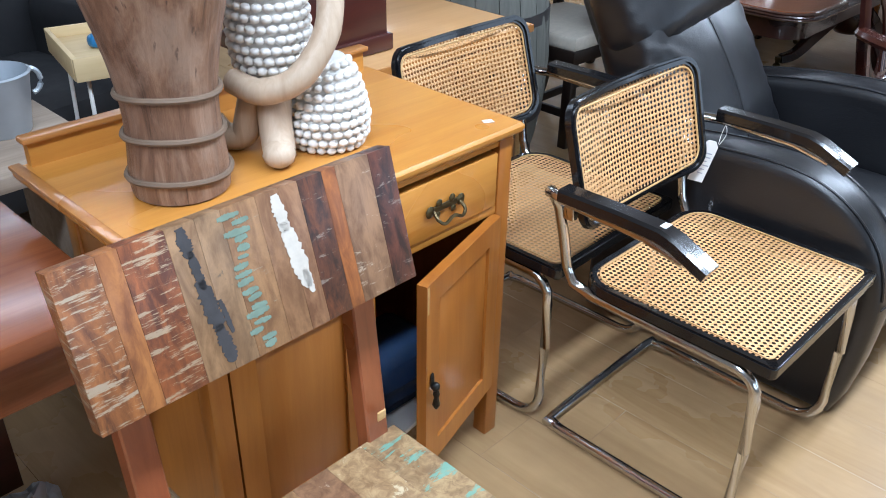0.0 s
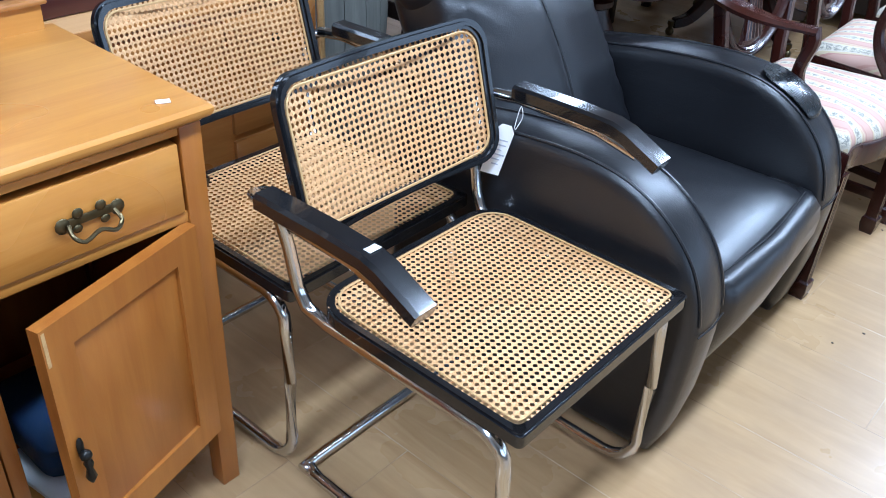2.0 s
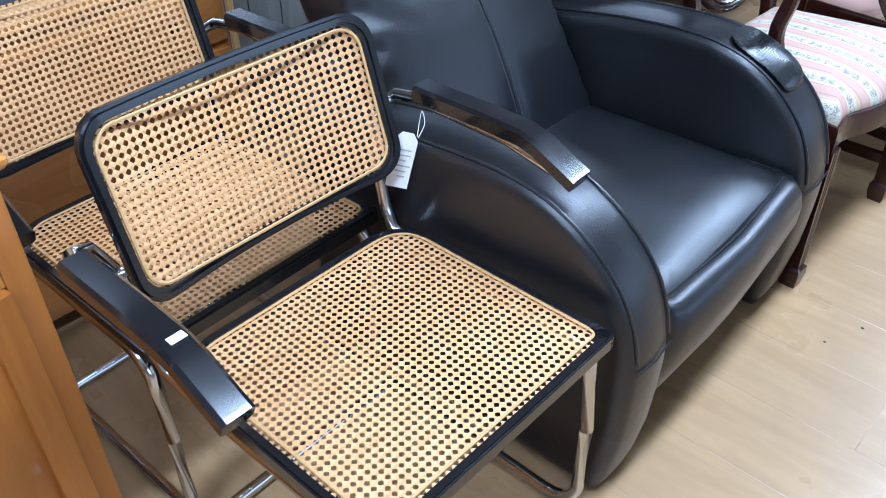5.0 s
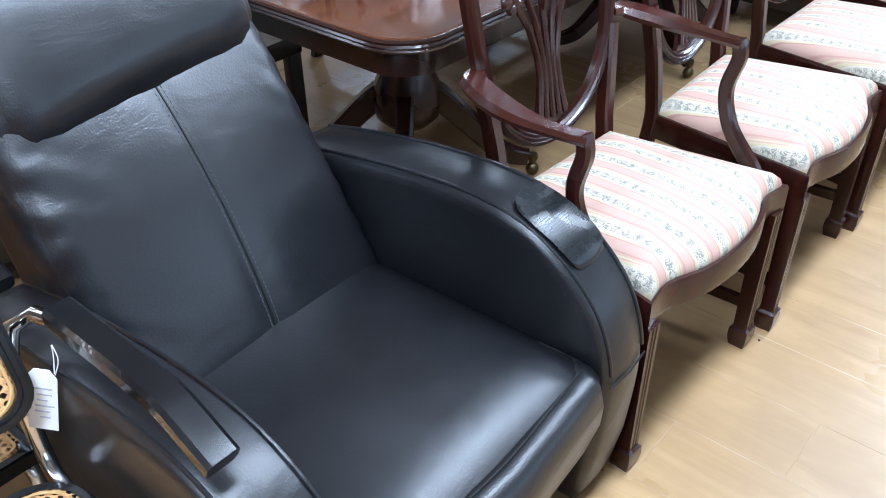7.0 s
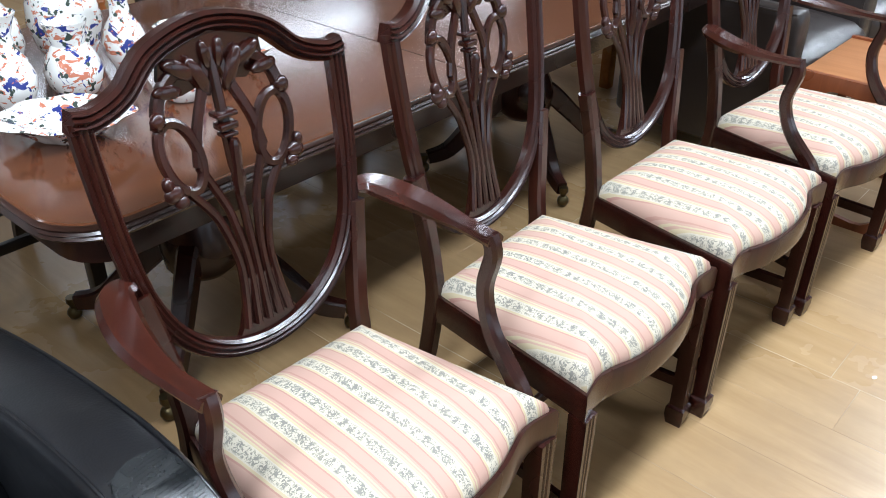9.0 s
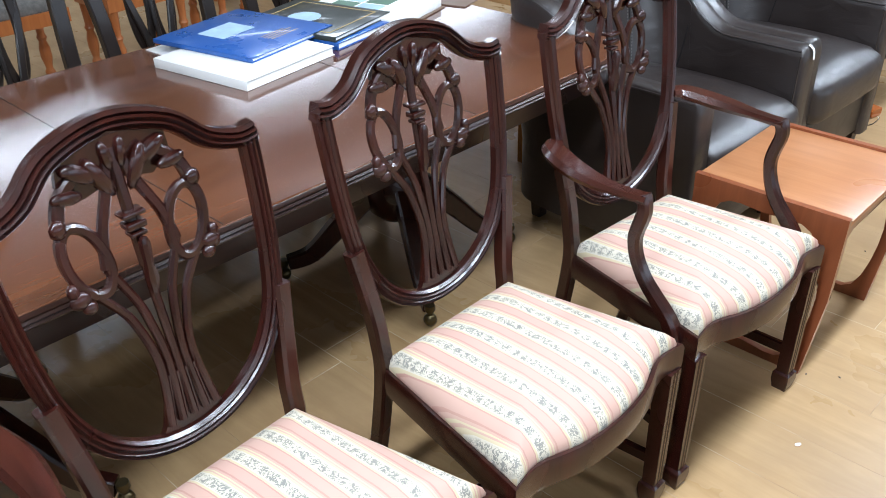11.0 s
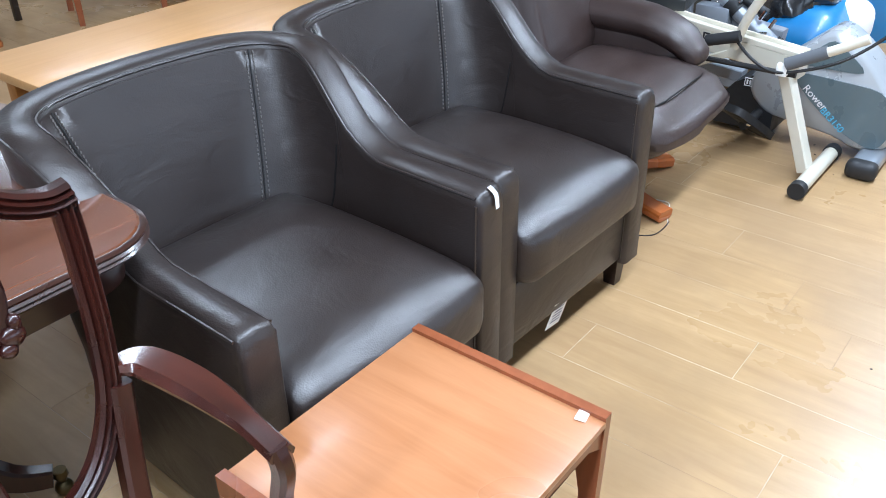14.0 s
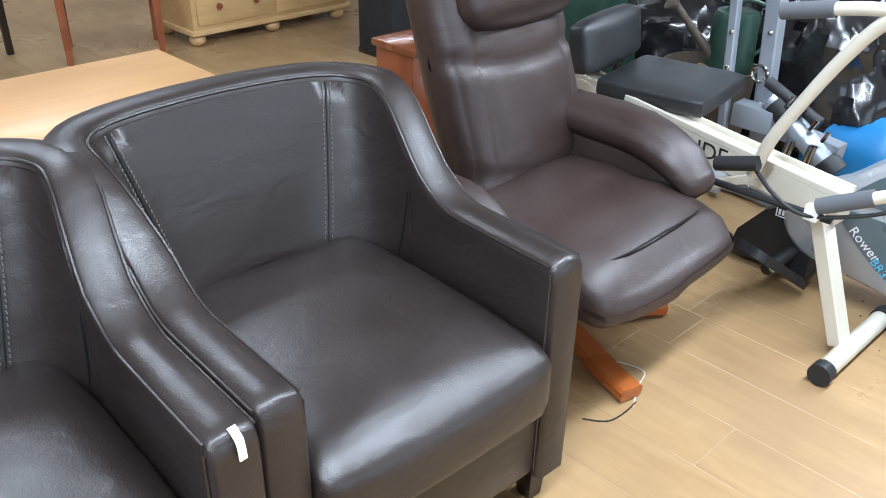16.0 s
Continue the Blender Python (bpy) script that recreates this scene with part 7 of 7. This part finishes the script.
def bin_bag(m, s, seed):
    b = thing("bin_bag", m, "full shiny black plastic bin bag with creases", "bin bag", "black bin bags")
    off = Vector((seed * 7.3, 1.7, 3.1))

    def crease(p, q):
        n = noise.noise(q * 7 + off) + 0.6 * abs(noise.noise(q * 17 + off)) + 0.3 * noise.noise(q * 36 + off)
        f = 1 + 0.22 * n
        return Vector((q.x * f, q.y * f, q.z * (1 + 0.12 * n)))

    part("bag", cushion((0, 0, s[2] / 2), s, 0.95, 17, (0, 0, 0), None, None, crease), M["bag"], b, "", 35)
    neck = [[((r + 0.010 * math.sin(5 * a + seed)) * math.cos(a), (r + 0.010 * math.sin(5 * a + seed)) * math.sin(a), s[2] * 0.97 + z) for a in [k * math.pi / 10 for k in range(20)]] for r, z in ((0.09, -0.05), (0.045, 0.02), (0.030, 0.045), (0.055, 0.09), (0.075, 0.12))]
    part("tied_neck", loft(neck), M["bag"], b, "", 35)
    return b


bin_bag(pose(9.25, 1.55, 0), (0.75, 0.70, 0.80), 1)
bin_bag(pose(9.10, 2.25, 0, 0, 0, 30), (0.60, 0.60, 0.62), 2)
bin_bag(pose(9.75, 1.95, 0, 0, 0, 60), (0.75, 0.7, 1.0), 3)
M["basket"] = wood("old_tin", (0.05, 0.04, 0.03), (0.15, 0.12, 0.09), "z", 2, 0.5, 0, 0.2)
tb2 = thing("old_tub", pose(8.72, 1.86, 0), "old dark metal tub with wooden scraps", "tub")
part("body", lathe([(0.15, 0.0), (0.16, 0.005), (0.185, 0.44), (0.19, 0.45), (0.18, 0.452), (0.15, 0.08), (0.01, 0.07)], 28), M["basket"], tb2)
for sx in (-1, 1):
    part("handle", sweep([(sx * 0.19, 0.05 * math.cos(a), 0.38 + 0.04 * math.sin(a)) for a in [k * math.pi / 8 for k in range(9)]], circle(0.008, 6)), M["basket"], tb2)
for k in range(3):
    part("wood_scrap", box((-0.05 + 0.06 * k, -0.03 + 0.03 * k, 0.33), (0.05, 0.20, 0.20), 0.004, pose(0, 0, 0, 20 - 15 * k, 12, 25 * k)), M["weathered"] if k == 1 else M["vase_wood"], tb2)
M["can_green"] = plain("dark_green_tin", (0.02, 0.05, 0.035), 0.4, 0.3, 0, 0.2, 12, 0.05)
wc = thing("watering_can", pose(8.80, 1.82, 0.42, 0, 0, 140), "old dark green metal watering can", "watering can")
part("body", lathe([(0.09, 0.0), (0.095, 0.005), (0.09, 0.22), (0.08, 0.24), (0.02, 0.245)], 20), M["can_green"], wc)
part("spout", sweep([(0.08, 0, 0.06), (0.20, 0, 0.20), (0.25, 0, 0.26)], circle(0.016, 10), None, False, (0, 0, 1), [1.3, 0.9, 0.9]), M["basket"], wc)
part("rose", lathe([(0.014, 0), (0.035, 0.03), (0.035, 0.036), (0.005, 0.042)], 14), M["basket"], wc).matrix_basis = pose(0.25, 0, 0.255, 0, 50, 0)
part("handle", sweep(curve([(-0.08, 0, 0.05), (-0.15, 0, 0.12), (-0.13, 0, 0.24), (-0.03, 0, 0.28), (0.05, 0, 0.24)], 5), circle(0.009, 7)), M["can_green"], wc)
M["white_board"] = plain("white_board", (0.55, 0.55, 0.55), 0.5, 0, 0, 0.04, 6, 0.01)
wb = thing("white_panel", pose(9.75, 3.0, 0, 0, 0, -52), "plain white panel leaning behind the machines", "panel")
part("panel", put_bm(span(-1.1, 1.1, -0.015, 0.015, 0, 1.9, 0.004), pose(0, 0, 0, -4, 0, 0)), M["white_board"], wb)
gb = thing("green_bag", pose(8.50, 2.35, 0), "dark green fabric bag", "bag")
part("bag", cushion((0, 0, 0.42), (0.42, 0.36, 0.84), 0.8, 9, (0.02, 0.02, 0), None, None, lambda p, q: q * (1 + 0.12 * noise.noise(q * 8))), M["can_green"], gb, "", 60)

# ---- litter on the floor ----
wr = thing("cable_loop", pose(7.16, 1.10, 0.0), "thin dark wire lying on the floor", "wire")
part("wire", sweep(curve([(-0.10, 0.05, 0.003), (-0.06, 0.0, 0.003), (0.0, -0.01, 0.003), (0.06, -0.005, 0.003)], 6), circle(0.002, 5)), M["rubber"], wr)
part("pale_wire", sweep(curve([(0.04, -0.01, 0.0025), (0.12, 0.03, 0.0025), (0.19, 0.06, 0.0025), (0.17, 0.14, 0.0025)], 5), circle(0.0016, 5)), M["paper"], wr)
rnd = random.Random(11)
for k in range(26):
    x, y = 2.2 + 6.0 * rnd.random(), -0.1 + 1.0 * rnd.random()
    sc = thing("paper_scrap" if k % 5 == 0 else "grit", pose(x, y, 0, 0, 0, 360 * rnd.random()), "tiny scrap of paper on the floor" if k % 5 == 0 else "small dark crumb on the floor", "litter", "litter on the floor")
    sz = 0.006 + 0.008 * rnd.random() if k % 5 == 0 else 0.003 + 0.003 * rnd.random()
    part("piece", blob((0, 0, 0.0015), (sz, sz * 0.6, 0.0018), None, None, 6), M["paper"] if k % 5 == 0 else M["near_black"], sc)

# ---- floor planks, running across the aisle ----
PITCH, LENGTH = 0.198, 1.22
rnd = random.Random(5)
plank_cache = {}


def plank_mesh(w, l):
    k = (round(w, 3), round(l, 3))
    if k not in plank_cache:
        bm = bmesh.new()
        e = 0.0010
        lo = [bm.verts.new((x, y, -0.0007)) for x, y in ((0, 0), (w, 0), (w, l), (0, l))]
        dn = [bm.verts.new((x, y, -0.006)) for x, y in ((0, 0), (w, 0), (w, l), (0, l))]
        up = [bm.verts.new((x, y, 0)) for x, y in ((e, e), (w - e, e), (w - e, l - e), (e, l - e))]
        bm.faces.new(up)
        for i in range(4):
            j = (i + 1) % 4
            bm.faces.new((lo[i], lo[j], up[j], up[i])).material_index = 1
            bm.faces.new((dn[i], dn[j], lo[j], lo[i]))
        me = bpy.data.meshes.new("plank")
        bm.to_mesh(me)
        bm.free()
        me.materials.append(M["floor"])
        me.materials.append(M["joint"])
        plank_cache[k] = me
    return plank_cache[k]


far = bmesh.new()
for k in range(-35, 51):
    x = 2.968 + PITCH * k
    if x > 12.9 or x < -3.98:
        continue
    start = {0: 0.41, 13: 0.50}.get(k, rnd.random() * LENGTH)
    y = start - LENGTH * math.ceil((start + 4.0) / LENGTH)
    while y < 9.0:
        y0, y1 = max(y, -4.0), min(y + LENGTH, 9.0)
        if y1 - y0 > 0.02:
            if -12 <= k <= 31 and -1.3 < y1 and y0 < 3.6:
                ob = new("plank", plank_mesh(PITCH, y1 - y0))
                ob.parent = floor
                ob.location = (x, y0, 0)
            else:
                span(x, x + PITCH - 0.001, y0, y1 - 0.001, -0.006, 0.0, 0, far)
        y += LENGTH
part("far_planks", far, M["floor"], floor, "tan wood-look planks", 0, "stuff")
